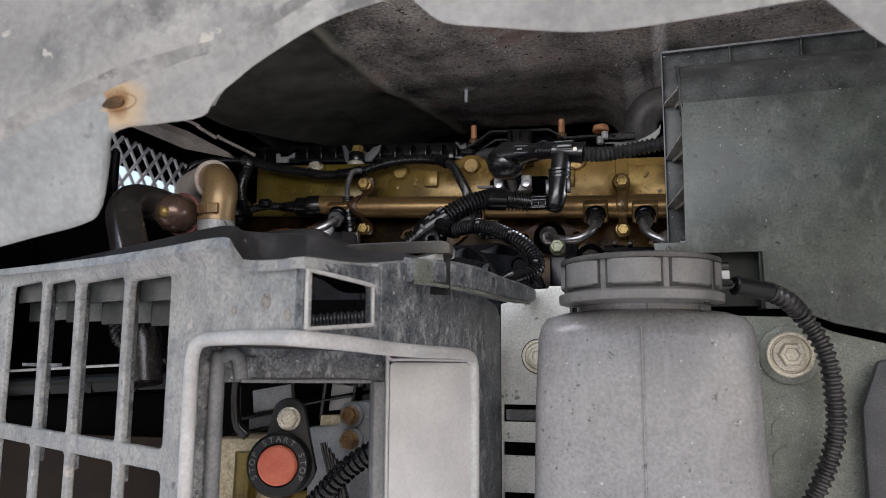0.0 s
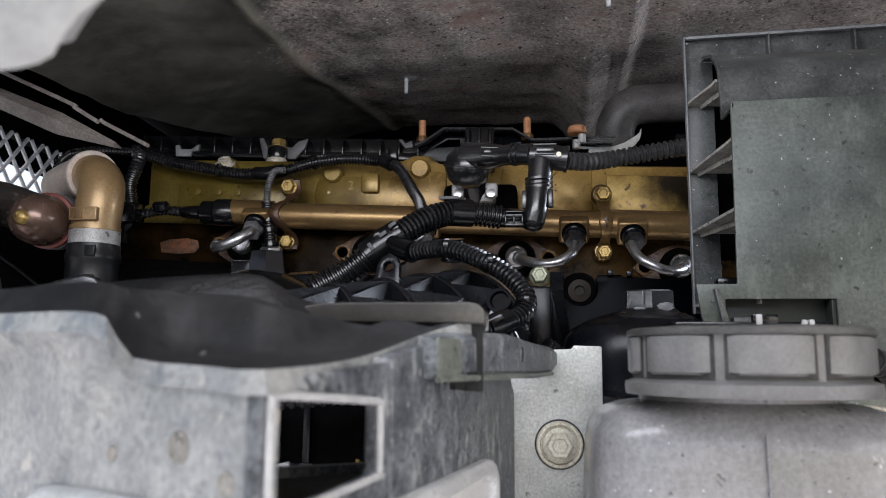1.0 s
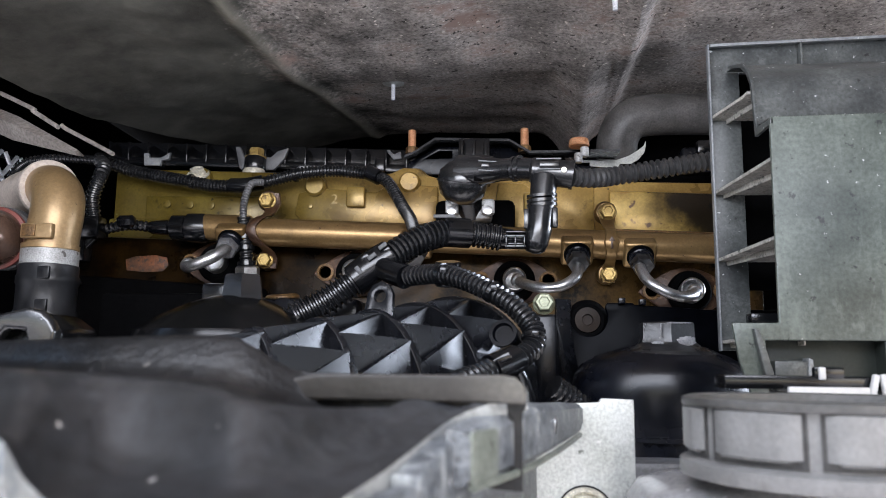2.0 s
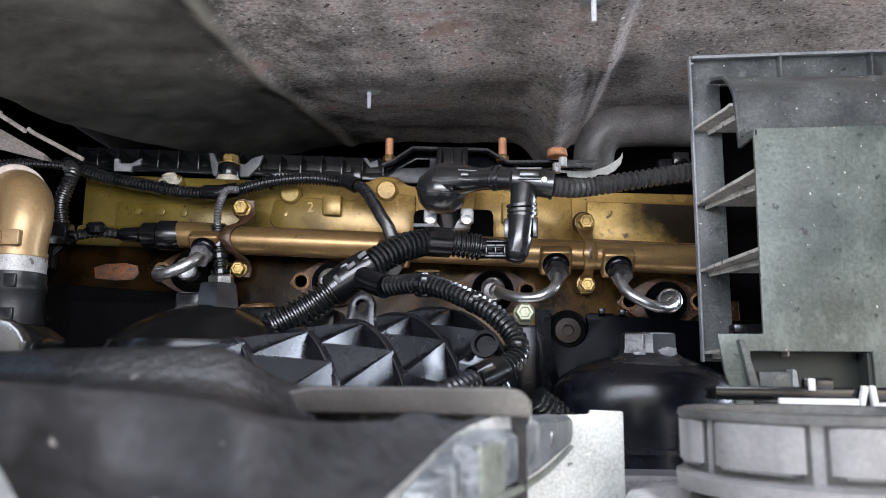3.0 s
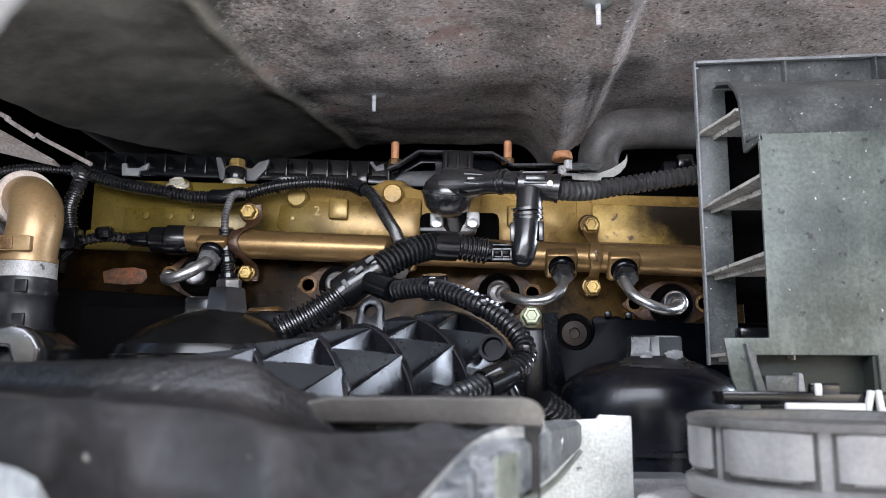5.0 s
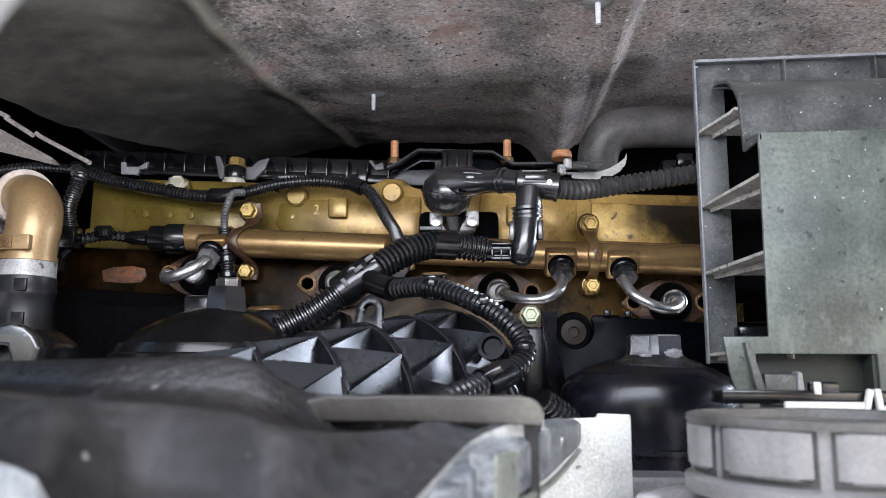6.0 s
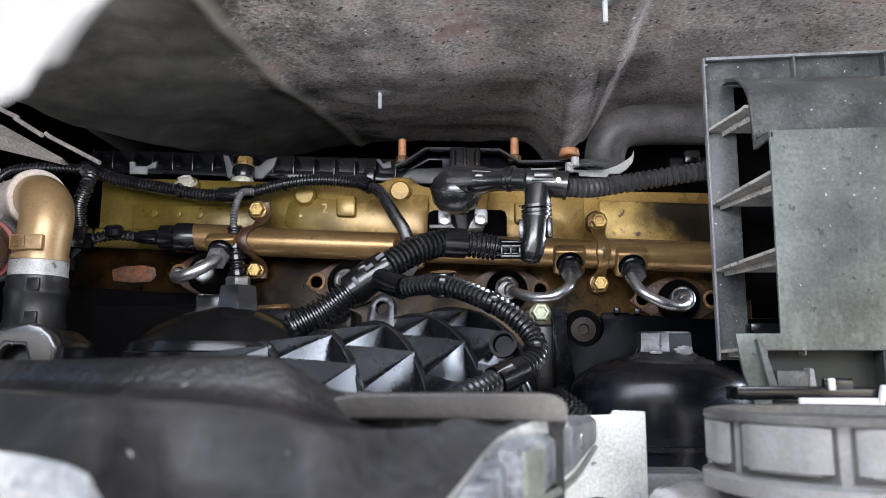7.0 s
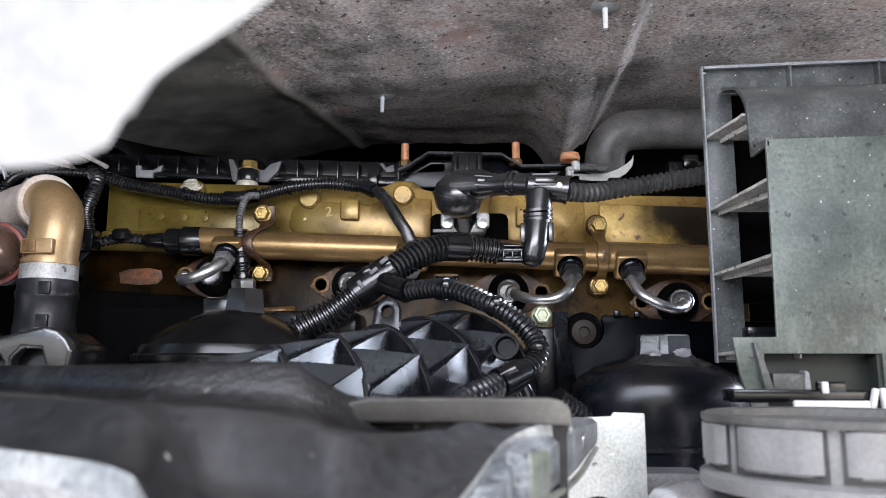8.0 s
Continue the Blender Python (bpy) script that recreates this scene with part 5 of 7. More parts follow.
def injector_pipe(points, r=0.0048):
    ob = thing("injector_pipe", points[-1], "bent dull steel high-pressure injector pipe", "fuel pipe", "injector pipes")
    part("pipe", tube(points, r, 0.004, 16), STEEL, ob)
    part("collar", lathe([(r + 0.0002, 0), (r + 0.0018, 0.001), (r + 0.0018, 0.006), (r + 0.0002, 0.008)], points[-1], (Vector(points[-2]) - Vector(points[-1])), 18), STEEL, ob)


injector_pipe([(0.1655, 0.968, 1.494), (0.1650, 0.955, 1.483), (0.1605, 0.944, 1.474), (0.148, 0.940, 1.4665), (0.132, 0.944, 1.4655), (0.118, 0.956, 1.470), (0.110, 0.976, 1.476)])
injector_pipe([(0.2215, 0.968, 1.494), (0.2205, 0.953, 1.482), (0.2260, 0.942, 1.470), (0.240, 0.938, 1.461), (0.254, 0.942, 1.4575), (0.266, 0.954, 1.461), (0.272, 0.976, 1.466)])
injector_pipe([(0.016, 0.970, 1.508), (0.012, 0.957, 1.496), (-0.004, 0.946, 1.484), (-0.024, 0.944, 1.478), (-0.038, 0.955, 1.480), (-0.046, 0.976, 1.484)])
injector_pipe([(-0.162, 0.970, 1.509), (-0.164, 0.955, 1.503), (-0.172, 0.946, 1.494), (-0.187, 0.944, 1.487), (-0.199, 0.952, 1.486), (-0.206, 0.972, 1.490)], 0.0055)

# ---- black steel plate and pan beside the head ----
plate_black = thing("side_plate", (0.21, 0.88, 1.28), "glossy black painted steel plate with an arched edge", "plate")
ARCH = [(0.1650 + 0.0150 * math.cos(radians(a)), 1.4350 + 0.0150 * math.sin(radians(a))) for a in range(150, 391, 15)]
part("plate", plate([(0.139, 1.28), (0.139, 1.449), (0.1510, 1.449)] + ARCH + [(0.1795, 1.4465), (0.20, 1.4465), (0.2005, 1.445), (0.40, 1.432), (0.40, 1.28)], (),
                    (0, 0.872, 0), (1, 0, 0), (0, 0, 1), 0.006, 0.0015), PLATEBLK, plate_black)
for x in (0.1905, 0.2065):
    part("edge_clip", box((x, 0.871, 1.4478 - 0.05 * (x - 0.19)), (0.0050, 0.008, 0.0050), 0.0008), PAINTBLK, plate_black)
# Added near-black sheet that keeps the notch behind the bush dark.
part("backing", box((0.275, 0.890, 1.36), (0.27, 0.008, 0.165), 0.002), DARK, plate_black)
part("blade", loft([[(0.139, 0.868, 1.449), (0.151, 0.872, 1.449), (0.139, 0.879, 1.449)], [(0.140, 0.862, 1.43), (0.1505, 0.870, 1.43), (0.139, 0.879, 1.43)], [(0.1445, 0.850, 1.405), (0.1540, 0.866, 1.405), (0.139, 0.879, 1.405)],
                    [(0.150, 0.835, 1.380), (0.158, 0.860, 1.380), (0.139, 0.879, 1.380)], [(0.150, 0.82, 1.33), (0.158, 0.860, 1.33), (0.139, 0.879, 1.33)]], True), RIBBLK, plate_black, smooth=60)
part("bush", lathe([(0.0165, 0), (0.0165, 0.006), (0.013, 0.010), (0.0105, 0.010), (0.0095, 0.004), (0, 0.004)], (0.1645, 0.885, 1.4330), (0, -1, 0), 30), DARK, plate_black, "rubber bush round a rusty bolt")
part("bush_core", lathe([(0.0100, 0), (0.0100, 0.003), (0.0045, 0.004), (0.004, 0.001), (0, 0.001)], (0.1645, 0.879, 1.4333), (0, -1, 0), 24), FOIL, plate_black)
part("stay", box((0.131, 0.878, 1.40), (0.020, 0.012, 0.075), 0.003), PAINTBLK, plate_black)
part("bolt", hexhead((0.130, 0.872, 1.4455), (0, -1, 0.1), 0.0150, 0.010, 0.0175), DULLZINC, plate_black, "greenish zinc hex bolt")

pan = thing("black_canister", (0.21, 0.82, 1.25), "glossy black painted steel canister with a welded lug", "canister")


def pan_row(z, hw, hd):
    return [(0.2125 + hw * math.cos(2 * math.pi * i / 40), 0.835 + hd * math.sin(2 * math.pi * i / 40), z) for i in range(40)]


part("shell", loft([pan_row(1.25, 0.062, 0.05), pan_row(1.340, 0.060, 0.050), pan_row(1.352, 0.0635, 0.052), pan_row(1.378, 0.0650, 0.053), pan_row(1.391, 0.0632, 0.052), pan_row(1.3985, 0.0575, 0.048), pan_row(1.4045, 0.047, 0.039), pan_row(1.4085, 0.036, 0.030), pan_row(1.4120, 0.024, 0.020), pan_row(1.4125, 0.010, 0.008)], True), PAINTBLK, pan, smooth=70)
def lug_row(z, grow, round_):
    """A six-sided neck that rounds off and spreads into the shell below."""
    row = []
    for i in range(36):
        a = 2 * math.pi * i / 36
        flat = math.cos(math.pi / 6) / math.cos((a + math.pi / 6) % (math.pi / 3) - math.pi / 6)
        k = 0.0205 * (flat * (1 - round_) + round_) + grow
        row.append((0.2155 + k * math.cos(a) * 1.0, 0.827 + k * math.sin(a) * 0.8, z))
    return row


part("lug", loft([lug_row(1.4240, -0.006, 0.2), lug_row(1.4278, -0.003, 0.1), lug_row(1.4285, -0.001, 0), lug_row(1.4275, 0, 0), lug_row(1.4180, 0.0002, 0), lug_row(1.4140, 0.0012, 0.25), lug_row(1.4118, 0.004, 0.6), lug_row(1.4102, 0.008, 0.9), lug_row(1.4075, 0.014, 1), lug_row(1.4040, 0.017, 1)], True), CHIPPED, pan, "hexagonal neck", smooth=25)
for cx, cz, w, h, y, seed in ((0.2255, 1.4150, 0.0120, 0.0065, 0.8100, 5), (0.2215, 1.4276, 0.0180, 0.0012, 0.8105, 7), (0.2085, 1.4225, 0.0012, 0.0100, 0.8100, 8),
                              (0.2060, 1.4135, 0.0090, 0.0024, 0.8085, 9)):
    part("bare_patch", blotch(cx, cz, w, h, y, seed, 40), BARE, pan, "paint chipped to bare metal")
part("bottom_rim", loft([pan_row(1.3505, 0.0640, 0.0525), pan_row(1.3505, 0.0665, 0.055), pan_row(1.3475, 0.0665, 0.055), pan_row(1.3475, 0.0620, 0.0520)]), PAINTBLK, pan, "folded bottom rim")
part("mount", box((0.225, 0.80, 1.345), (0.10, 0.02, 0.008), 0.002), RUBBER, pan)
part("mount_tray", box((0.225, 0.81, 1.325), (0.16, 0.05, 0.012), 0.002), PAINTBLK, pan)
single("clamp_block", box((0.190, 0.74, 1.335), (0.05, 0.03, 0.014), 0.003), GREYRUB, "dull grey metal clamp block", "clamp")

# ---- ribbed black filter housing cover ----
ribbed = thing("filter_cover", (0.03, 0.74, 1.30), "black plastic filter cover with a lattice of triangular ribs", "cover")
RAD = 0.064
CREST0, CREST1 = Vector((-0.036, 0.670, 1.4165)), Vector((0.0585, 0.845, 1.4490))
AX = (CREST1 - CREST0).normalized()
SIDE = AX.cross(Vector((0, 0, 1))).normalized()
UPV = SIDE.cross(AX).normalized()
LEN = (CREST1 - CREST0).length
P0 = CREST0 - UPV * RAD


def slim(s, ang):
    """How narrow the housing is: a wedge towards its near end, fuller on its far side."""
    t = max(-0.25, min(1.0, s / LEN))
    k = 0.26 + 0.74 * (t + 0.05) ** 1.1 if t > -0.05 else 0.26 + 0.4 * (t + 0.05)
    return k if ang > 0 else max(0.55, k)


def barrel(s, ang, r):
    """A point on the housing: s metres along it, ang degrees from its crest to the camera's side."""
    return P0 + AX * s + SIDE * (math.sin(radians(ang)) * r * slim(s, ang)) + UPV * (math.cos(radians(ang)) * r)


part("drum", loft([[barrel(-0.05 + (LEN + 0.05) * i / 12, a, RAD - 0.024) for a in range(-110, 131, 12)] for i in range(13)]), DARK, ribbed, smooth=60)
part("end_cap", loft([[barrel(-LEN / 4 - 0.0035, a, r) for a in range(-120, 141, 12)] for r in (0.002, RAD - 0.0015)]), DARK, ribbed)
part("end_dome", loft([[barrel(LEN + d, a, (RAD - 0.003) * f) for a in range(-110, 131, 12)] for d, f in ((0.0, 1.0), (0.012, 0.97), (0.022, 0.85), (0.028, 0.5), (0.029, 0.05))]), RIBBLK, ribbed, smooth=60)
NH = 5
for i in range(NH + 1):
    s = LEN * (i - 1) / (NH - 1)
    w = 0.0026
    hoop = [[barrel(s - w, a, RAD - 0.025), barrel(s - w, a, RAD - 0.0006), barrel(s - w + 0.0006, a, RAD), barrel(s + w - 0.0006, a, RAD), barrel(s + w, a, RAD - 0.0006), barrel(s + w, a, RAD - 0.025)] for a in range(-110, 131, 6)]
    part("hoop_rib", loft(hoop, True), RIBBLK, ribbed, smooth=40)


def strip(s0, a0, s1, a1, top, w=0.0019, deep=0.030, draft=0.0040):
    """A rib whose top follows the housing; its moulded flanks spread towards the foot."""
    tops = [barrel(s0 + (s1 - s0) * k / 8, a0 + (a1 - a0) * k / 8, top) for k in range(9)]
    rows_ = []
    for k, q in enumerate(tops):
        run = tops[min(k + 1, 8)] - tops[max(k - 1, 0)]
        side = Vector((run.y, -run.x, 0)).normalized() * w
        foot = side.normalized() * draft
        rows_.append([q + side + foot - Vector((0, 0, deep)), q + side, q - side, q - side - foot - Vector((0, 0, deep))])
    return loft(rows_, True)


# zigzag ribs between the hoops leave triangular pockets
PITCH = 33.0
for i in range(NH):
    s0, s1 = LEN * (i - 1) / (NH - 1), LEN * i / (NH - 1)
    for k in range(-3, 3):
        a = 30 + PITCH * k
        part("pocket_rib", strip(s0, a, s1, a - PITCH / 2, RAD - 0.0012), RIBBLK, ribbed, smooth=40)
        part("pocket_rib", strip(s0, a, s1, a + PITCH / 2, RAD - 0.0012), RIBBLK, ribbed, smooth=40)
eye_pos = Vector((0.016, 0.765, 1.438))
part("lifting_eye", plate([(-0.011, -0.02), (0.011, -0.02), (0.009, 0.006), (0.006, 0.012), (0.0, 0.015), (-0.006, 0.012), (-0.009, 0.006)], [[(0.0042 * math.cos(2 * math.pi * i / 14), 0.004 + 0.0042 * math.sin(2 * math.pi * i / 14)) for i in range(14)]],
                          eye_pos, (1, -0.2, 0), (0.06, 0.2, 1), 0.006, 0.001), RIBBLK, ribbed)

# ---- oil filter cap ----
filt = thing("oil_filter_cap", (-0.111, 0.86, 1.30), "black plastic oil filter cap with a hex on top", "filter cap")
part("body", lathe([(0.076, 1.30), (0.077, 1.405), (0.0768, 1.414), (0.0745, 1.4205), (0.056, 1.4325), (0.034, 1.4430), (0.0235, 1.4465), (0.020, 1.4480), (0.0, 1.4480)], (-0.114, 0.850, 0), seg=56), FILTER, filt)
part("lip", lathe([(0.0772, 1.4075), (0.0785, 1.4085), (0.0785, 1.4125), (0.0765, 1.4140)], (-0.114, 0.850, 0), seg=56), FILTER, filt)
hexm = lathe([(0.0172, 1.446), (0.0152, 1.464), (0.0140, 1.4655), (0.0, 1.4655)], (-0.106, 0.846, 0), seg=6)
bmesh.ops.rotate(hexm, verts=hexm.verts, cent=(-0.106, 0.846, 0), matrix=Matrix.Rotation(radians(44), 3, "Z"))
part("hex", hexm, SHINE, filt, "black plastic hex")
part("head_block", box((-0.180, 0.905, 1.405), (0.125, 0.05, 0.10), 0.005), DARK, filt)
part("neck", box((-0.135, 0.885, 1.452), (0.030, 0.03, 0.020), 0.003), BLACK, filt)
single("valve_block", box((-0.075, 0.93, 1.438), (0.10, 0.06, 0.030), 0.006), PAINTBLK, "black painted valve block", "valve block")
single("coupling_ball", lathe([(0.0, 0.0), (0.012, 0.004), (0.019, 0.014), (0.020, 0.022), (0.015, 0.034), (0.0, 0.040)], (-0.205, 0.90, 1.385), seg=24), DARK, "glossy black round plug", "plug")

# ---- gold coolant elbow with its hose ----
elbow = thing("coolant_elbow", (-0.266, 0.85, 1.30), "cast gold coolant elbow clamped on a black hose", "pipe elbow")
part("casting", tube([(-0.2715, 0.852, 1.484), (-0.2700, 0.852, 1.503), (-0.2690, 0.853, 1.518), (-0.2720, 0.857, 1.532), (-0.2820, 0.865, 1.5405), (-0.294, 0.874, 1.543)], 0.0205, 0.004, 32), ELBOW, elbow, smooth=60)
part("outlet_arm", tube([(-0.287, 0.869, 1.5425), (-0.300, 0.879, 1.5440), (-0.330, 0.903, 1.545), (-0.352, 0.922, 1.545)], 0.0212, 0.004, 32), GASKET, elbow, "pale outlet arm, its lit look in the colour", smooth=60)
part("bead", clamp_ring((-0.2715, 0.852, 1.4885), (0, 0, 1), 0.0200, 0.004, 0.0020), ELBOW, elbow)
part("pad", box((-0.2700, 0.8305, 1.4990), (0.026, 0.006, 0.012), 0.0012), ELBOW, elbow)
# Brown strip painted for the pad's shaded left half.
part("pad_shade", box((-0.2755, 0.8270, 1.4990), (0.0110, 0.0012, 0.0095), 0.0004), RUSTG, elbow, "left half of the pad, shade painted brown")
part("clamp", clamp_ring((-0.2715, 0.852, 1.4795), (0, 0, 1), 0.0208, 0.013, 0.0012), ALU, elbow, "bright metal hose clamp")
part("hose", lathe([(0.0225, 1.30), (0.0225, 1.428), (0.0237, 1.430), (0.0237, 1.436), (0.0228, 1.438), (0.0228, 1.457), (0.0237, 1.459), (0.0237, 1.464), (0.0228, 1.466), (0.0228, 1.4735), (0.021, 1.4745)], (-0.2715, 0.852, 0), seg=36), RUBBER, elbow, "black ribbed rubber hose")
for z in (1.466, 1.440):
    part("tab", box((-0.2615, 0.8295, z), (0.010, 0.003, 0.010), 0.001), RUBBER, elbow)
part("seam", tube([(-0.2890, 0.846, 1.489), (-0.2885, 0.846, 1.505), (-0.2880, 0.848, 1.518), (-0.2900, 0.852, 1.528), (-0.2950, 0.860, 1.5340)], 0.0013, 0.004, 8), ELBOW, elbow)
part("flange", lathe([(0.0205, 0), (0.0245, 0.0), (0.0250, 0.001), (0.0250, 0.0045), (0.0205, 0.0055)], (-0.2865, 0.8685, 1.5422), (-0.78, 0.60, 0.05), 36), GASKET, elbow, "pale mating flange, its lit look in the colour")

# ---- turbo inlet and exhaust side ----
turbo = thing("turbo_housing", (-0.31, 0.83, 1.42), "dark bronze turbo housing with a red gasket ring", "turbo")
TD = Vector((-0.05, 0.98, 0.10)).normalized()
TC = Vector((-0.312, 0.818, 1.493))
part("housing", lathe([(0.0000, -0.0136), (0.0076, -0.0123), (0.0144, -0.0085), (0.0198, -0.0017), (0.0228, 0.0076), (0.0236, 0.0170), (0.0232, 0.0255)], TC, TD, 40), TURBO, turbo, smooth=60)
part("dome_nut", lathe([(0.0000, -0.0183), (0.0038, -0.0174), (0.0065, -0.0145), (0.0072, -0.0068)], TC, TD, 24), BRASS, turbo, "polished brass dome", smooth=60)
part("gasket", lathe([(0.0228, 0.0000), (0.0257, 0.0013), (0.0257, 0.0043), (0.0228, 0.0059)], TC + TD * 0.024, TD, 32), REDRING, turbo, "red gasket ring")
part("collar", lathe([(0.0236, 0.0000), (0.0262, 0.0026), (0.0262, 0.0119), (0.0213, 0.0170)], TC + TD * 0.031, TD, 32), GREYRUB, turbo)
part("outlet", rod(TC + TD * 0.042, TC + TD * 0.105, 0.019, 0.018, 24), RUSTG, turbo)
intake = thing("intake_pipe", (-0.30, 0.74, 1.25), "dark grey rubber intake pipe bend with a soft sheen", "pipe")
part("bend", tube([(-0.330, 0.845, 1.503), (-0.345, 0.822, 1.508), (-0.349, 0.797, 1.503), (-0.339, 0.773, 1.485), (-0.319, 0.754, 1.457), (-0.297, 0.738, 1.42), (-0.276, 0.725, 1.37), (-0.262, 0.715, 1.30)], 0.0195, 0.006, 28), PIPEBLK, intake, smooth=60)
shroud = thing("black_shroud", (-0.48, 0.96, 1.25), "dull black plastic shroud with a rolled edge", "shroud")
part("sheet", plate([(-0.62, 1.25), (-0.34, 1.25), (-0.36, 1.42), (-0.47, 1.50), (-0.50, 1.56), (-0.50, 1.62), (-0.62, 1.62)], (), (0, 0.96, 0), (1, 0, 0), (0, 0, 1), 0.01, 0.003), DARK, shroud)
part("rolled_edge", tube([(-0.34, 0.958, 1.26), (-0.352, 0.958, 1.36), (-0.362, 0.958, 1.42), (-0.41, 0.958, 1.458), (-0.468, 0.958, 1.50), (-0.498, 0.958, 1.56), (-0.50, 0.958, 1.62)], 0.004, 0.01, 10), FILTER, shroud)
side_cover = thing("side_cover", (-0.20, 0.70, 1.380), "glossy black moulded plastic cover with arched pockets", "cover")
part("frame", plate([(-0.262, 1.380), (-0.262, 1.403), (-0.198, 1.4174), (-0.1745, 1.4233), (-0.1630, 1.4262), (-0.1560, 1.4245), (-0.1505, 1.4195), (-0.1470, 1.4130), (-0.1480, 1.406), (-0.1480, 1.380)],
                    [[(-0.215, 1.386), (-0.186, 1.386), (-0.184, 1.406), (-0.187, 1.4105), (-0.212, 1.4060)], [(-0.179, 1.386), (-0.163, 1.386), (-0.160, 1.400), (-0.164, 1.4135), (-0.174, 1.4140), (-0.179, 1.408)]], (0, 0.678, 0), (1, 0.1, 0), (0, 0, 1), 0.010, 0.0022, 3), SHINE, side_cover)
part("body", plate([(-0.262, 1.380), (-0.262, 1.402), (-0.198, 1.4164), (-0.1640, 1.4250), (-0.1500, 1.415), (-0.1500, 1.380)], (), (0, 0.690, 0), (1, 0.1, 0), (0, 0, 1), 0.05, 0.003), FILTER, side_cover)
for x in (-0.200, -0.168):
    part("rib", box((x, 0.684, 1.395), (0.0025, 0.010, 0.024), 0.0006, Matrix.Rotation(radians(18), 4, "Y")), SHINE, side_cover)
# ---- wiring conduits and connectors ----
def conduit(name, runs, label, category="conduit", base=None, paint=None):
    ob = thing(name, base or runs[0][0][0], label, category)
    for pts, r, pitch in runs:
        part("sleeve" if pitch else "cable", tube(pts, r, 0.006, 16, ripple=pitch, depth=0.24), paint or CORR, ob)
    return ob


main = conduit("main_conduit", [([(-0.085, 0.84, 1.415), (-0.068, 0.848, 1.430), (-0.040, 0.856, 1.447), (-0.018, 0.858, 1.463)], 0.0122, 0.0048),
                                ([(0.006, 0.862, 1.481), (0.018, 0.868, 1.490), (0.034, 0.876, 1.4995), (0.052, 0.886, 1.506)], 0.0118, 0.0044)],
               "thick black corrugated wiring conduit with a branch sleeve")
part("branch", tube([(-0.020, 0.858, 1.462), (-0.006, 0.860, 1.4735), (0.008, 0.863, 1.483)], 0.0136, 0.004, 18), BLACK, main, "smooth black branch sleeve")
part("branch_arm", tube([(0.0, 0.858, 1.474), (0.012, 0.848, 1.468), (0.024, 0.838, 1.463)], 0.0095, 0.004, 16), BLACK, main)
for p in ((-0.010, 0.850, 1.480), (0.006, 0.852, 1.486), (-0.016, 0.85, 1.4715)):
    part("latch", box(p, (0.007, 0.005, 0.004), 0.0008, Matrix.Rotation(radians(-35), 4, "Y")), BLACK, main)
for p, turn in (((-0.004, 0.8455, 1.4800), -38), ((0.004, 0.8470, 1.4885), -38), ((-0.014, 0.8445, 1.4690), 50)):
    part("tab", box(p, (0.0075, 0.002, 0.0035), 0.0006, Matrix.Rotation(radians(turn), 4, "Y")), GREYRUB, main, "worn grey tab")
part("end_sleeve", rod((0.050, 0.885, 1.506), (0.070, 0.893, 1.506), 0.0126, seg=20, bev=0.001), BLACK, main)
part("short_run", tube([(0.070, 0.893, 1.506), (0.085, 0.897, 1.5045), (0.096, 0.899, 1.503)], 0.0112, ripple=0.0042, seg=16), CORR, main)
part("plug", rod((0.094, 0.899, 1.503), (0.118, 0.902, 1.5015), 0.0092, 0.0078, 18, 0.001), BLACK, main)
for i in range(3):
    part("plug_rib", box((0.1085, 0.892, 1.497 + 0.005 * i), (0.016, 0.003, 0.0018), 0.0004), BLACK, main)
part("tag", box((0.050, 0.876, 1.5175), (0.018, 0.003, 0.003), 0.0006), GREYRUB, main)
part("socket", rod((0.052, 0.895, 1.462), (0.052, 0.890, 1.482), 0.011, seg=18, bev=0.001), BLACK, main)
part("socket_edge", box((0.056, 0.878, 1.472), (0.008, 0.003, 0.010), 0.0008), BLACK, main)

second = conduit("looped_conduit", [([(0.026, 0.836, 1.4630), (0.040, 0.826, 1.4635), (0.054, 0.816, 1.4625), (0.070, 0.806, 1.4575), (0.084, 0.798, 1.4510), (0.098, 0.792, 1.4430), (0.110, 0.786, 1.4330), (0.1185, 0.780, 1.4210), (0.1185, 0.772, 1.4100), (0.110, 0.762, 1.4020), (0.103, 0.755, 1.3985)], 0.0077, 0.0040),
                                    ([(0.132, 0.79, 1.383), (0.150, 0.80, 1.370), (0.165, 0.81, 1.35)], 0.0085, 0.0044)],
                 "black corrugated wiring conduit looping over the filter cover")
for p, d in (((0.054, 0.816, 1.4625), (1, -0.7, -0.1)), ((0.091, 0.795, 1.4475), (1, -0.4, -0.6)), ((0.1185, 0.777, 1.4155), (0.1, -0.5, -1))):
    part("tie", clamp_ring(p, d, 0.0068, 0.0028, 0.0014), BLACK, second)
    part("tie_head", box((Vector(p) + Vector((0.001, -0.0085, 0.002))), (0.0045, 0.003, 0.0045), 0.0006), BLACK, second)
part("branch", tube([(0.106, 0.757, 1.400), (0.099, 0.750, 1.3965), (0.091, 0.743, 1.393)], 0.0105, 0.004, 18), BLACK, second, "smooth black branch sleeve")
part("run", tube([(0.093, 0.744, 1.3945), (0.084, 0.735, 1.390), (0.072, 0.722, 1.385), (0.060, 0.71, 1.377)], 0.0088, ripple=0.0046, seg=16), CORR, second)
part("drop", tube([(0.103, 0.752, 1.397), (0.108, 0.757, 1.388), (0.113, 0.765, 1.375)], 0.0072, 0.005, 14), BLACK, second)
part("latch", box((0.098, 0.738, 1.4005), (0.012, 0.004, 0.005), 0.001, Matrix.Rotation(radians(-30), 4, "Y")), BLACK, second)
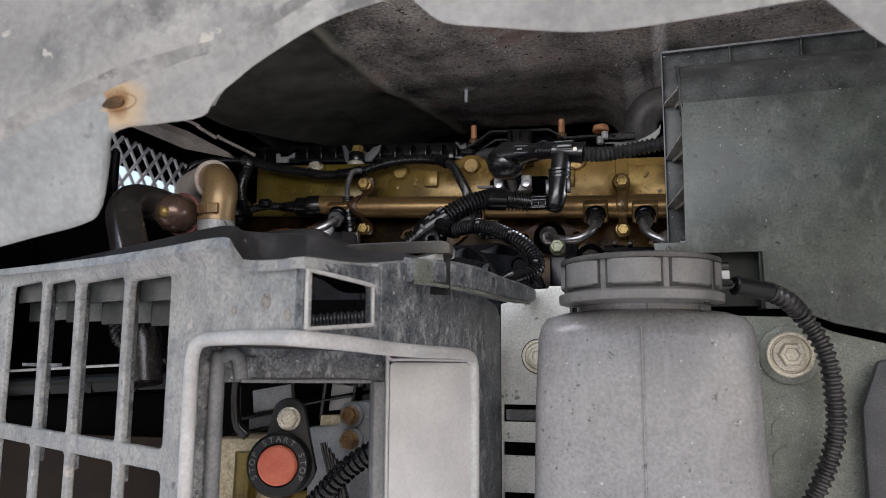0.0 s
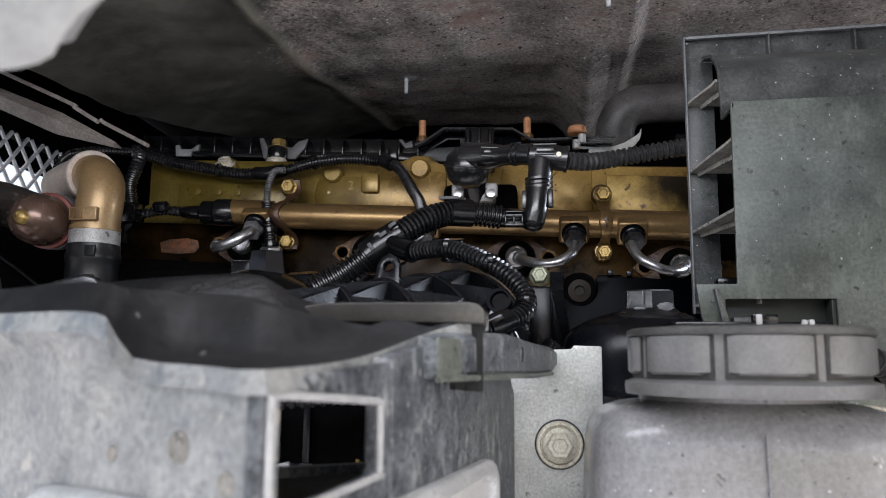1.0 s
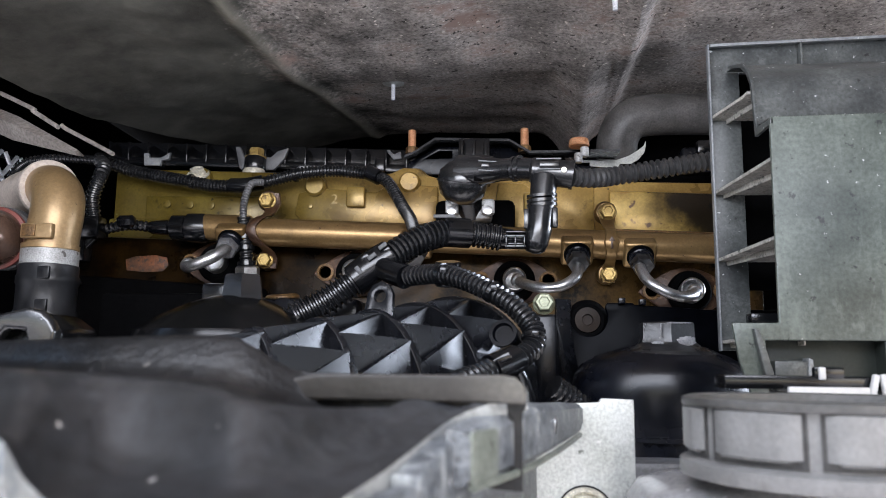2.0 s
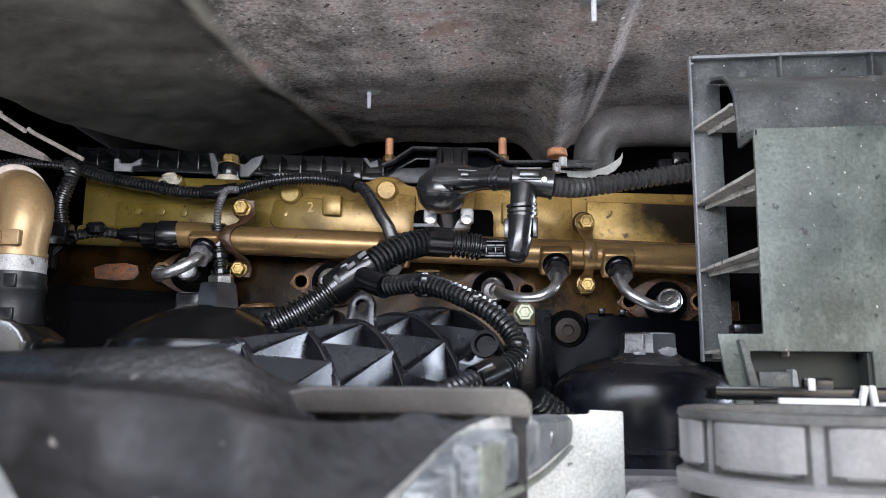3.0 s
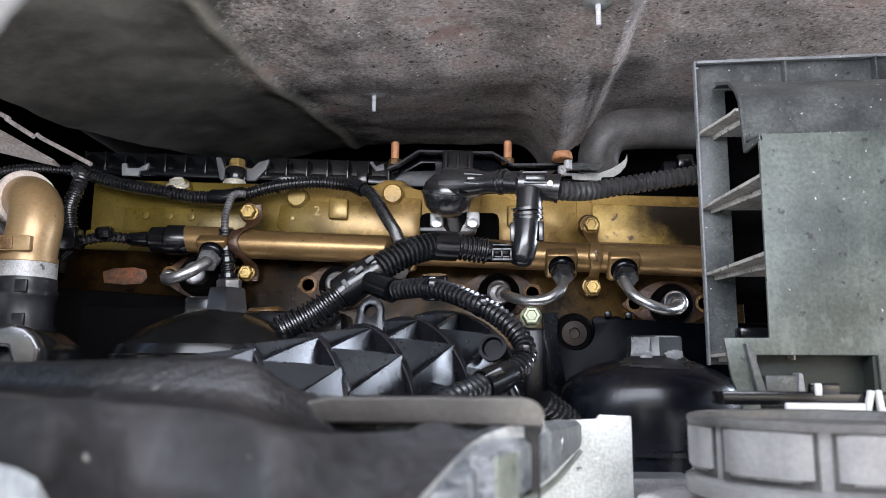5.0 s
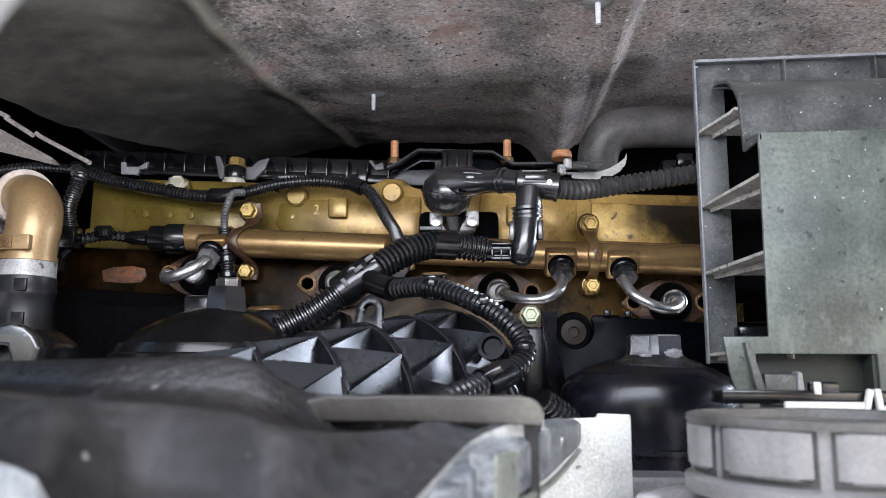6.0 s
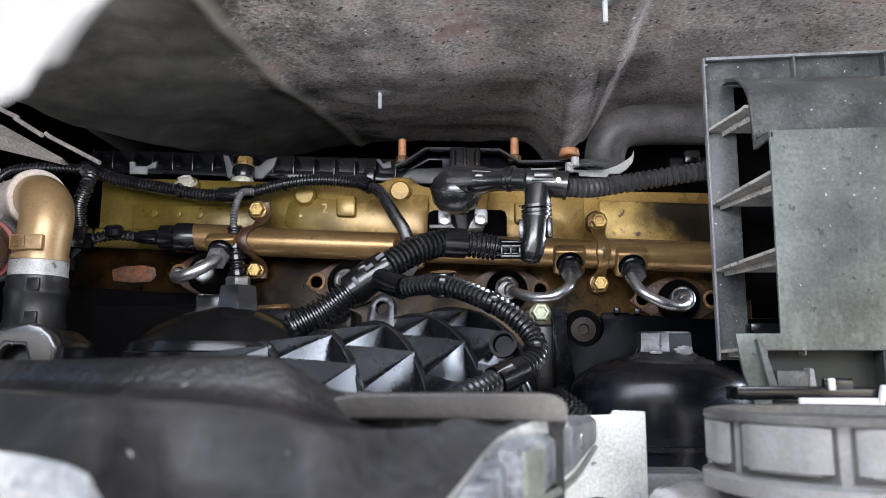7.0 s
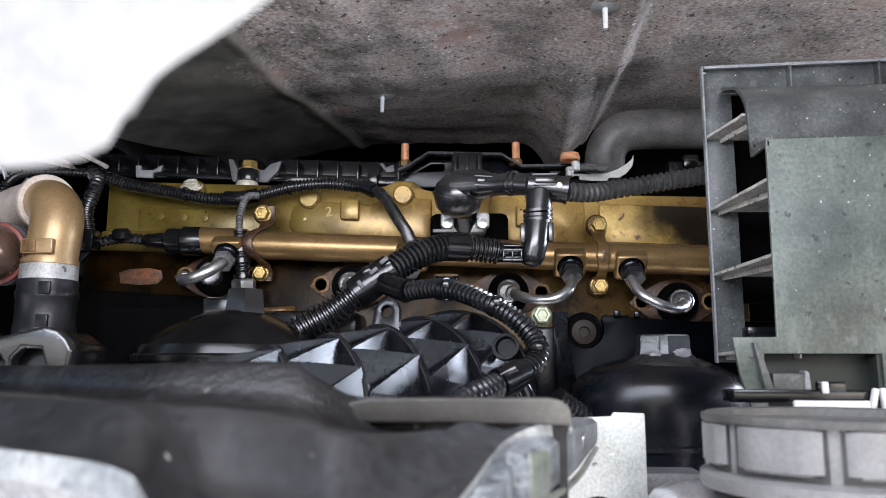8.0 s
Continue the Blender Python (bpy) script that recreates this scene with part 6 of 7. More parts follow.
part("lug_ring", lathe([(0.010, 0), (0.010, 0.004), (0.0075, 0.004), (0.0065, 0.001), (0, 0.001)], (0.099, 0.80, 1.418), (-0.3, -1, 0.35), 22), PAINTBLK, second)

# breather tee and hose
tee = thing("breather_tee", (0.125, 0.90, 1.49), "black plastic breather elbow and tee with ribbed seals", "hose connector")
bulb = part("bulb", lathe([(0.0, -0.022), (0.012, -0.020), (0.0205, -0.012), (0.0240, 0.0), (0.0220, 0.010), (0.014, 0.018), (0.0, 0.021)], (0.0605, 0.955, 1.5655), (0.1, -0.35, 1), 36), SHINE, tee, smooth=70)
part("snout", tube([(0.060, 0.947, 1.5725), (0.078, 0.938, 1.5715), (0.095, 0.928, 1.5695), (0.107, 0.920, 1.5680)], lambda t: 0.0165 - 0.0065 * min(1, 1.3 * t), 0.004, 24), SHINE, tee, smooth=60)
for i in range(3):
    part("grip", box((0.082 + 0.009 * i, 0.9225, 1.5725), (0.0075, 0.004, 0.004), 0.0008), SHINE, bulb)
part("parting_line", lathe([(0.0236, -0.0012), (0.0250, -0.0008), (0.0250, 0.0008), (0.0234, 0.0012)], (0.0607, 0.954, 1.5665), (0.1, -0.35, 1), 36), SHINE, bulb)
# Grey strips that paint the highlights along the grips.
for dz in (-0.0042, 0.0042):
    part("grip_edge", box((0.091, 0.9215, 1.5710 + dz), (0.030, 0.003, 0.0010), 0.0003, Matrix.Rotation(radians(4), 4, "Y")), CALM, bulb, "pale edge, a painted highlight")
part("slot", box((0.0755, 0.930, 1.5645), (0.008, 0.003, 0.008), 0.0008), DARK, bulb)
for i in range(2):
    q = Vector((0.108 + 0.0045 * i, 0.919 - 0.003 * i, 1.5678))
    part("seal", clamp_ring(q, (1, -0.5, -0.05), 0.0090, 0.0026, 0.0022), SHINE, tee)
part("collar", rod((0.108, 0.919, 1.568), (0.126, 0.909, 1.5645), 0.0100, seg=22, bev=0.001), SHINE, tee)
part("tee_body", rod((0.122, 0.909, 1.5640), (0.1575, 0.906, 1.5585), 0.0118, seg=24, bev=0.0015), SHINE, tee)
part("tee_rib", box((0.137, 0.8955, 1.5655), (0.017, 0.004, 0.005), 0.0008), SHINE, tee)
for z, x0, x1 in ((1.5700, 0.126, 0.147), (1.5610, 0.127, 0.146)):
    part("rib_edge", box(((x0 + x1) / 2, 0.8945, z), (x1 - x0, 0.003, 0.0011), 0.0003), CALM, tee, "pale rib edge")
part("tee_collar", clamp_ring((0.1565, 0.906, 1.5588), (1, -0.08, -0.15), 0.0112, 0.003, 0.0016), SHINE, tee)
part("tee_pin", rod((0.149, 0.8965, 1.560), (0.149, 0.8925, 1.560), 0.0024, seg=12), ZINC, tee)
part("leg", rod((0.1335, 0.905, 1.557), (0.1310, 0.902, 1.5365), 0.0118, 0.0108, 24, 0.001), SHINE, tee)
for z in (1.5395, 1.5355, 1.5315):
    part("seal", clamp_ring((0.1308, 0.9015, z), (-0.06, -0.1, 1), 0.0108, 0.0024, 0.0022), SHINE, tee)
part("lower_leg", tube([(0.1305, 0.901, 1.534), (0.1290, 0.899, 1.520), (0.1275, 0.898, 1.509), (0.1250, 0.899, 1.4990)], lambda t: 0.0116 - 0.001 * t, 0.003, 24), SHINE, tee, smooth=60)
part("leg_end", lathe([(0.0, -0.0075), (0.0060, -0.0065), (0.0095, -0.003), (0.0106, 0.002)], (0.1243, 0.8990, 1.4970), (0.27, -0.07, 0.96), 24), SHINE, tee, smooth=60)
for x, z in ((0.1175, 1.5185), (0.1412, 1.5195)):
    part("leg_ridge", box((x, 0.896, z), (0.0045, 0.006, 0.017), 0.001), SHINE, tee)
for z in (1.4945, 1.5030):
    part("plug_frame", box((0.1080, 0.8885, z), (0.0165, 0.003, 0.0014), 0.0004), CALM, tee, "pale edge of the plug latch")
for x in (0.1005, 0.1080, 0.1155):
    part("plug_frame", box((x, 0.8885, 1.4988), (0.0014, 0.003, 0.0100), 0.0004), BLACK, tee)
breather = conduit("breather_hose", [([(0.156, 0.906, 1.5570), (0.175, 0.915, 1.5580), (0.195, 0.925, 1.5620), (0.226, 0.93, 1.5680), (0.256, 0.932, 1.5730), (0.286, 0.935, 1.5780), (0.34, 0.94, 1.586)], 0.0086, 0.0056)],
                   "black corrugated breather hose along the rocker cover, grey sheen in its colour", paint=SHEENCORR)

valve = thing("breather_valve", (0.07, 0.99, 1.53), "aluminium breather foot with two screw ears", "valve")
part("foot", box((0.067, 0.988, 1.5395), (0.040, 0.03, 0.013), 0.0055), ALU, valve)
for x in (0.0495, 0.0835):
    part("ear", box((x, 0.968, 1.5440), (0.0125, 0.012, 0.0145), 0.0028), ALU, valve)
    part("screw", lathe([(0.0045, 0), (0.0045, 0.002), (0, 0.003)], (x, 0.9635, 1.540), (0, -1, 0.1), 12), STEEL, valve)
part("throat", rod((0.0655, 0.985, 1.540), (0.0625, 0.968, 1.560), 0.013, 0.0150, 26, 0.001), BLACK, valve)
part("plinth", box((0.070, 1.014, 1.5350), (0.078, 0.036, 0.046), 0.006), DARK, valve)

# wiring along the top of the cover
loom = conduit("wiring_loom", [([(-0.392, 0.985, 1.566), (-0.404, 0.99, 1.576), (-0.408, 0.995, 1.590), (-0.398, 1.0, 1.602), (-0.378, 1.005, 1.607), (-0.350, 1.01, 1.608), (-0.325, 1.012, 1.606)], 0.0052, 0.0038),
                               ([(-0.318, 1.012, 1.605), (-0.296, 1.015, 1.597), (-0.265, 1.015, 1.590), (-0.234, 1.015, 1.5845), (-0.205, 1.015, 1.579), (-0.180, 1.015, 1.578)], 0.0068, 0.0036),
                               ([(-0.150, 1.012, 1.580), (-0.115, 1.012, 1.5890), (-0.079, 1.012, 1.5925), (-0.050, 1.010, 1.590), (-0.034, 1.005, 1.5865)], 0.0066, 0.0036),
                               ([(-0.030, 1.003, 1.5845), (-0.018, 0.996, 1.577), (-0.008, 0.985, 1.563), (0.002, 0.970, 1.546), (0.012, 0.95, 1.530), (0.020, 0.92, 1.512)], 0.0060, 0.0036)],
               "black corrugated wiring loom along the engine cover", "wiring")
part("branch", tube([(-0.328, 1.010, 1.6065), (-0.316, 1.010, 1.604)], 0.0085, 0.004, 14), BLACK, loom)
part("branch", tube([(-0.182, 1.012, 1.578), (-0.166, 1.008, 1.577), (-0.148, 1.010, 1.5805)], 0.0078, 0.004, 14), BLACK, loom)
part("branch", tube([(-0.038, 1.006, 1.5885), (-0.026, 1.001, 1.582)], 0.0078, 0.004, 14), BLACK, loom)
for x, z in ((-0.115, 1.589), (-0.225, 1.583)):
    part("tie", clamp_ring((x, 1.013, z), (1, 0, 0.05), 0.0064, 0.0028, 0.0014), BLACK, loom)
part("down_run", tube([(-0.318, 1.0, 1.602), (-0.306, 0.985, 1.592), (-0.304, 0.975, 1.578), (-0.308, 0.972, 1.557), (-0.307, 0.975, 1.538)], 0.0072, ripple=0.0046, seg=14), CORR, loom, "black ribbed sleeve")
part("down_plug", box((-0.308, 0.975, 1.528), (0.022, 0.018, 0.022), 0.003), BLACK, loom)
part("down_plug", box((-0.325, 0.985, 1.515), (0.020, 0.018, 0.040), 0.003), BLACK, loom)
part("down_cable", tube([(-0.312, 0.985, 1.52), (-0.330, 0.98, 1.495), (-0.32, 0.98, 1.47)], 0.006, 0.005, 12), BLACK, loom)

# braided sensor lead
lead = thing("sensor_lead", (-0.152, 0.985, 1.48), "thin braided sensor lead ending in a steel hex nut", "cable")
part("braid", tube([(-0.146, 1.0, 1.578), (-0.1535, 0.990, 1.574), (-0.157, 0.983, 1.557), (-0.1565, 0.979, 1.542), (-0.1548, 0.977, 1.530)], 0.0038, ripple=0.0030, seg=12, depth=0.30), BARE, lead, "pale braided sheath")
part("sleeve", tube([(-0.1548, 0.977, 1.537), (-0.1535, 0.977, 1.520), (-0.1515, 0.978, 1.505), (-0.1500, 0.979, 1.488)], 0.0070, ripple=0.0048, seg=16, depth=0.12), CORR, lead, "black ribbed sleeve")
for q, r in (((-0.1533, 0.977, 1.518), 0.0072), ((-0.1518, 0.978, 1.507), 0.0074), ((-0.1503, 0.979, 1.492), 0.0080)):
    part("sleeve_ring", clamp_ring(q, (0.08, 0, -1), r, 0.004, 0.0014), BLACK, lead)
part("nut", lathe([(0.0115, 0), (0.0120, 0.002), (0.0120, 0.012), (0.0100, 0.0140)], (-0.1495, 0.981, 1.4760), (-0.04, -0.08, 1), 6), STEEL, lead, "bright steel hex nut")
single("sender", rod((-0.110, 0.975, 1.430), (-0.112, 0.972, 1.462), 0.018, 0.016, 20, 0.002), RUSTG, "rusty brown sender unit", "sender")

# ---- black top rail of the cover with clips ----
gutter = thing("cable_gutter", (-0.2, 1.10, 1.61), "black plastic cable gutter with cross ribs", "gutter")
part("channel", sheared(box((-0.19, 1.115, 1.6165), (0.37, 0.03, 0.010), 0.002)), BLACK, gutter)
part("back", sheared(box((-0.19, 1.128, 1.6305), (0.37, 0.004, 0.030), 0.001)), BLACK, gutter)
for i in range(16):
    x = -0.365 + 0.0235 * i
    part("rib", sheared(box((x, 1.1125, 1.6280), (0.002, 0.028, 0.022), 0.0005)), BLACK, gutter)
CLIPS = ([(-0.1982, 1.6338), (-0.1928, 1.6337), (-0.1874, 1.6214), (-0.1820, 1.6214), (-0.1893, 1.6073), (-0.1926, 1.6092)],
         [(-0.1653, 1.6071), (-0.1673, 1.6199), (-0.1620, 1.6218), (-0.1580, 1.6207), (-0.1503, 1.6280), (-0.1382, 1.6315), (-0.1419, 1.6198), (-0.1533, 1.6071)],
         [(-0.3029, 1.6276), (-0.2976, 1.6281), (-0.2966, 1.6226), (-0.2828, 1.6225), (-0.2725, 1.6285), (-0.2738, 1.6205), (-0.2826, 1.6192), (-0.2835, 1.6132), (-0.3019, 1.6139)],
         [(-0.0296, 1.6272), (-0.0256, 1.6280), (-0.0216, 1.6226), (-0.0137, 1.6258), (-0.0123, 1.6177), (-0.0214, 1.6164)])
for outline in CLIPS:
    part("clip", plate(outline, (), (0, 1.060, 0), (1, 0, 0), (0, 0, 1), 0.005, 0.0008), CALM if outline[0][0] < -0.29 else GREYRUB, gutter, "grey plastic clip")
part("clip_body", box((-0.2925, 1.068, 1.6180), (0.018, 0.014, 0.010), 0.002), BLACK, gutter)
part("clip_body", box((-0.0365, 1.064, 1.6108), (0.0115, 0.012, 0.0150), 0.002), BLACK, gutter)
post = thing("capped_stud", (-0.174, 1.06, 1.59), "brass nut on a black spacer and gold boss", "stud")
part("boss", lathe([(0.0125, 1.588), (0.0125, 1.603), (0.011, 1.606)], (-0.174, 1.055, 0.0), seg=24), ZINC, post)
part("spacer", lathe([(0.0105, 1.604), (0.0120, 1.607), (0.0120, 1.618), (0.010, 1.621)], (-0.174, 1.058, 0), seg=20), BLACK, post)
part("nut", lathe([(0.0085, 1.620), (0.0088, 1.629), (0.0075, 1.631), (0.0, 1.631)], (-0.174, 1.060, 0), seg=6), BRASS, post)
part("washer", lathe([(0.0118, 1.619), (0.0118, 1.6215), (0.008, 1.622)], (-0.174, 1.060, 0), seg=24), BRASS, post)
for x, z in ((-0.226, 1.594),):
    single("cover_bolt", hexhead((x, 1.030, z), (0, -0.6, 0.8), 0.016, 0.008, 0.024), ZINC, "pale zinc hex bolt on the cover", "bolt")

# Added black sheet that covers the felt behind the breather hose.
single("wall_dark_sheet", plate([(0.150, 1.58), (0.60, 1.58), (0.60, 1.668), (0.25, 1.668), (0.20, 1.655), (0.150, 1.625)], (), (0, 1.165, 0), (1, 0, 0), (0, 0, 1), 0.01, 0.002), DARK, "black sheet added behind the engine", "wall", kind="structure")
# valve bracket with studs
vb = thing("top_bracket", (0.09, 1.06, 1.60), "black sheet metal bracket over the rocker cover", "bracket")
part("sheet", plate([(-0.006, 1.600), (0.190, 1.600), (0.190, 1.612), (0.125, 1.615), (0.104, 1.629), (0.026, 1.631), (0.004, 1.618), (-0.006, 1.614)],
                    [[(0.012, 1.6175), (0.042, 1.6180), (0.042, 1.626), (0.028, 1.626)]], (0, 1.062, 0), (1, 0, 0), (0, 0, 1), 0.004, 0.001), PAINTBLK, vb)
part("top_flange", loft([[(-0.006, 1.035, 1.612), (-0.006, 1.064, 1.616), (-0.006, 1.064, 1.6185), (-0.006, 1.035, 1.6145)], [(0.004, 1.035, 1.616), (0.004, 1.064, 1.620), (0.004, 1.064, 1.6225), (0.004, 1.035, 1.6185)], [(0.026, 1.035, 1.6305), (0.026, 1.064, 1.634), (0.026, 1.064, 1.6365), (0.026, 1.035, 1.633)],
                         [(0.104, 1.035, 1.628), (0.104, 1.064, 1.632), (0.104, 1.064, 1.6345), (0.104, 1.035, 1.6305)], [(0.125, 1.035, 1.615), (0.125, 1.064, 1.619), (0.125, 1.064, 1.6215), (0.125, 1.035, 1.6175)], [(0.215, 1.02, 1.611), (0.215, 1.064, 1.615), (0.215, 1.064, 1.6175), (0.215, 1.02, 1.6135)]], True), PAINTBLK, vb)
part("pillar", box((0.068, 1.03, 1.603), (0.032, 0.03, 0.046), 0.002), BLACK, vb)
for x in (0.056, 0.068, 0.080):
    part("pillar_rib", box((x, 1.012, 1.607), (0.003, 0.008, 0.034), 0.0008), BLACK, vb)
part("cap_dome", lathe([(0.027, 0), (0.027, 0.006), (0.020, 0.012), (0, 0.014)], (0.075, 0.99, 1.582), (0, 0.1, 1), 30), BLACK, vb)
part("back_plate", box((0.10, 1.085, 1.598), (0.20, 0.01, 0.03), 0.002), BLACK, vb)
for x, y, z0 in ((0.0, 1.050, 1.620), (0.120, 1.050, 1.620)):
    part("stud", rod((x, y, z0), (x, y, z0 + 0.026), 0.0044, 0.0042, 14, 0.0008), COPPER, vb, "rusty copper-coloured stud")
    part("nut", lathe([(0.0068, 0), (0.0068, 0.006), (0.006, 0.007)], (x, y, z0), (0, 0, 1), 6), RUSTG, vb)
part("plug", rod((0.173, 1.010, 1.6135), (0.173, 1.010, 1.6215), 0.0105, 0.0095, 18, 0.001), COPPER, vb, "orange rusty plug")
for x, z in ((0.172, 1.600), (0.178, 1.606), (0.118, 1.592)):
    part("nub", rod((x, 1.006, z - 0.004), (x, 1.006, z + 0.006), 0.0042, 0.0042, 12, 0.0008), ALU, vb)

# grey coolant hose with a bare bracket
ghose = thing("coolant_hose", (0.24, 1.09, 1.63), "thick grey rubber coolant hose", "hose")
part("hose", tube([(0.42, 1.10, 1.672), (0.333, 1.09, 1.671), (0.262, 1.085, 1.670), (0.236, 1.085, 1.664), (0.224, 1.09, 1.648), (0.222, 1.10, 1.625)], 0.0225, 0.006, 28), HOSEGREY, ghose, smooth=60)
part("bracket", loft([[(x, 1.062, z), (x, 1.065, z), (x, 1.065, z + w), (x, 1.062, z + w)] for x, z, w in ((0.176, 1.6085, 0.006), (0.200, 1.6060, 0.007), (0.217, 1.6055, 0.008), (0.230, 1.6080, 0.010), (0.240, 1.6140, 0.010), (0.246, 1.6210, 0.008), (0.248, 1.628, 0.006))], True), GALV, ghose, "bare grey sheet bracket")
single("rear_bracket", box((0.325, 1.08, 1.615), (0.075, 0.02, 0.028), 0.003), PAINTBLK, "black bracket behind the breather hose", "bracket")
for x, z in ((0.305, 1.622), (0.225, 1.598)):
    single("clip_nub", box((x, 1.05, z), (0.016, 0.012, 0.014), 0.002), BLACK, "small black plastic clip", "clip")

# ---- service opening: start-stop button and engine flank ----
flank = thing("engine_flank", (-0.04, 0.66, 1.05), "olive-tan engine flank with brackets, louvres and cables behind the service opening", "engine block")
# Backdrop added for the dark depth of the opening.
part("back", box((-0.045, 0.712, 1.21), (0.25, 0.006, 0.26), 0.002), DARK, flank, "black backdrop sheet added behind the switch")
part("casting", plate([(-0.150, 1.05), (-0.078, 1.05), (-0.078, 1.245), (-0.084, 1.2610), (-0.122, 1.2600), (-0.150, 1.2560)], (), (0, 0.640, 0), (1, 0, 0), (0, 0, 1), 0.05, 0.005), TAN, flank)
part("post", lathe([(0.0095, 0), (0.0095, 0.05), (0.0075, 0.058), (0.0075, 0.085), (0.0095, 0.092), (0.0095, 0.150)], (-0.1030, 0.628, 1.10), (0.03, 0, 1), 20), GOLD, flank)
part("lower_casting", box((-0.050, 0.655, 1.150), (0.060, 0.04, 0.13), 0.006), SOOT, flank)
part("bracket", plate([(-0.052, 1.200), (0.006, 1.200), (0.006, 1.285), (-0.002, 1.292), (-0.022, 1.290), (-0.026, 1.272), (-0.052, 1.270)], (), (0, 0.640, 0), (1, 0, 0), (0, 0, 1), 0.012, 0.003), CALM, flank, "grey cast bracket")
part("tan_sheet", plate([(-0.046, 1.2690), (-0.018, 1.2690), (-0.020, 1.2800), (-0.045, 1.2790)], (), (0, 0.650, 0), (1, 0, 0), (0, 0, 1), 0.004, 0.001), TAN, flank)
for z in (1.2804, 1.2613):
    part("boss", lathe([(0.0098, 0), (0.0098, 0.004), (0.008, 0.006), (0, 0.006)], (-0.0130, 0.6405, z), (0, -1, 0), 20), CALM, flank)
    part("bolt", hexhead((-0.0130, 0.6345, z), (0, -1, 0), 0.0130, 0.008, 0.0150), RUSTG, flank, "rusty hex bolt")
part("louvre", plate([(-0.1147, 1.2973), (-0.0769, 1.3038), (-0.0751, 1.2860), (-0.1127, 1.2783)], (), (0, 0.662, 0), (1, 0, 0), (0, 0, 1), 0.004, 0.001), CALM, flank, "dusty grey louvre blade")
part("louvre", plate([(-0.0400, 1.3080), (-0.0180, 1.3090), (-0.0213, 1.2841), (-0.0435, 1.2817)], (), (0, 0.662, 0), (1, 0, 0), (0, 0, 1), 0.004, 0.001), PAD, flank, "bright pale louvre blade")
part("louvre", plate([(-0.1200, 1.2740), (-0.0700, 1.2820), (-0.0700, 1.2700), (-0.1200, 1.2630)], (), (0, 0.668, 0), (1, 0, 0), (0, 0, 1), 0.004, 0.001), GREYRUB, flank)
part("louvre", plate([(-0.0150, 1.3060), (0.0250, 1.3090), (0.0250, 1.2940), (-0.0160, 1.2880)], (), (0, 0.668, 0), (1, 0, 0), (0, 0, 1), 0.004, 0.001), GREYRUB, flank)
for run in ([(-0.128, 0.655, 1.2725), (-0.090, 0.655, 1.2805), (-0.050, 0.655, 1.2900), (0.010, 0.655, 1.3010)], [(-0.128, 0.655, 1.2600), (-0.090, 0.655, 1.2680), (-0.070, 0.655, 1.2730)], [(-0.074, 0.655, 1.315), (-0.071, 0.655, 1.28)],
            [(-0.042, 0.655, 1.315), (-0.047, 0.655, 1.275)], [(-0.015, 0.655, 1.315), (-0.020, 0.655, 1.284), (-0.024, 0.655, 1.282)]):
    part("guard_bar", tube(run, 0.0018, 0.006, 8), BLACK, flank)
part("vent_hose", tube([(-0.117, 0.640, 1.312), (-0.118, 0.640, 1.290), (-0.115, 0.640, 1.270), (-0.106, 0.640, 1.2615)], 0.0045, 0.004, 12), BLACK, flank)

button = thing("stop_button", (-0.039, 0.57, 1.20), "black engine start-stop switch with a faded red button", "switch")
part("plate", plate([(0.021 * math.cos(radians(a)), -0.032 + 0.021 * math.sin(radians(a))) for a in range(190, 351, 16)] + [(0.012 * math.cos(radians(a)), 0.003 + 0.012 * math.sin(radians(a))) for a in range(0, 181, 20)], (), (-0.0345, 0.567, 1.2815), (1, 0.25, 0), (0, 0, 1), 0.008, 0.0012), RUBBER, button)
BDIR = Vector((0.24, -0.97, 0.06)).normalized()
BC = Vector((-0.0385, 0.5655, 1.2500))
part("ring", lathe([(0.0225, 0), (0.0225, 0.008), (0.0205, 0.011), (0.0150, 0.0115), (0.0140, 0.009), (0, 0.009)], BC, BDIR, 40), RUBBER, button)
part("cap", lathe([(0.0140, 0.008), (0.0138, 0.0125), (0.0125, 0.0138), (0.004, 0.0140), (0, 0.0138)], BC, BDIR, 36), RED, button, "faded red plastic button")
part("bolt", hexhead((-0.0335, 0.5660, 1.2820), BDIR, 0.0150, 0.008, 0.0165), ZINC, button, "worn pale zinc hex bolt")


def ring_word(word, centre_deg, step=17.0):
    """Raised letters round the switch ring, feet towards its middle; degrees run clockwise from the top."""
    out = bmesh.new()
    right = Vector((0, 0, 1)).cross(BDIR).normalized()
    upv = BDIR.cross(right)
    base = Matrix.Translation(BC + BDIR * 0.0113) @ Matrix((right, upv, BDIR)).transposed().to_4x4()
    for i, ch in enumerate(word):
        a = centre_deg + (i - (len(word) - 1) / 2) * step
        cu = bpy.data.curves.new("letter", "FONT")
        cu.body, cu.size, cu.extrude, cu.align_x = ch, 0.0058, 0.0003, "CENTER"
        ob = new("letter", cu)
        bpy.context.view_layer.update()
        me = bpy.data.meshes.new_from_object(ob.evaluated_get(bpy.context.evaluated_depsgraph_get()))
        bpy.data.objects.remove(ob)
        me.transform(base @ Matrix.Rotation(radians(-a), 4, "Z") @ Matrix.Translation((0, 0.0160, 0)))
        out.from_mesh(me)
        bpy.data.meshes.remove(me)
    return out


part("lettering", ring_word("START", 0), CALM, button, "raised word START")
part("lettering", ring_word("STOP", 92), CALM, button, "raised word STOP")
part("lettering", ring_word("STOP", -92), CALM, button, "raised word STOP")
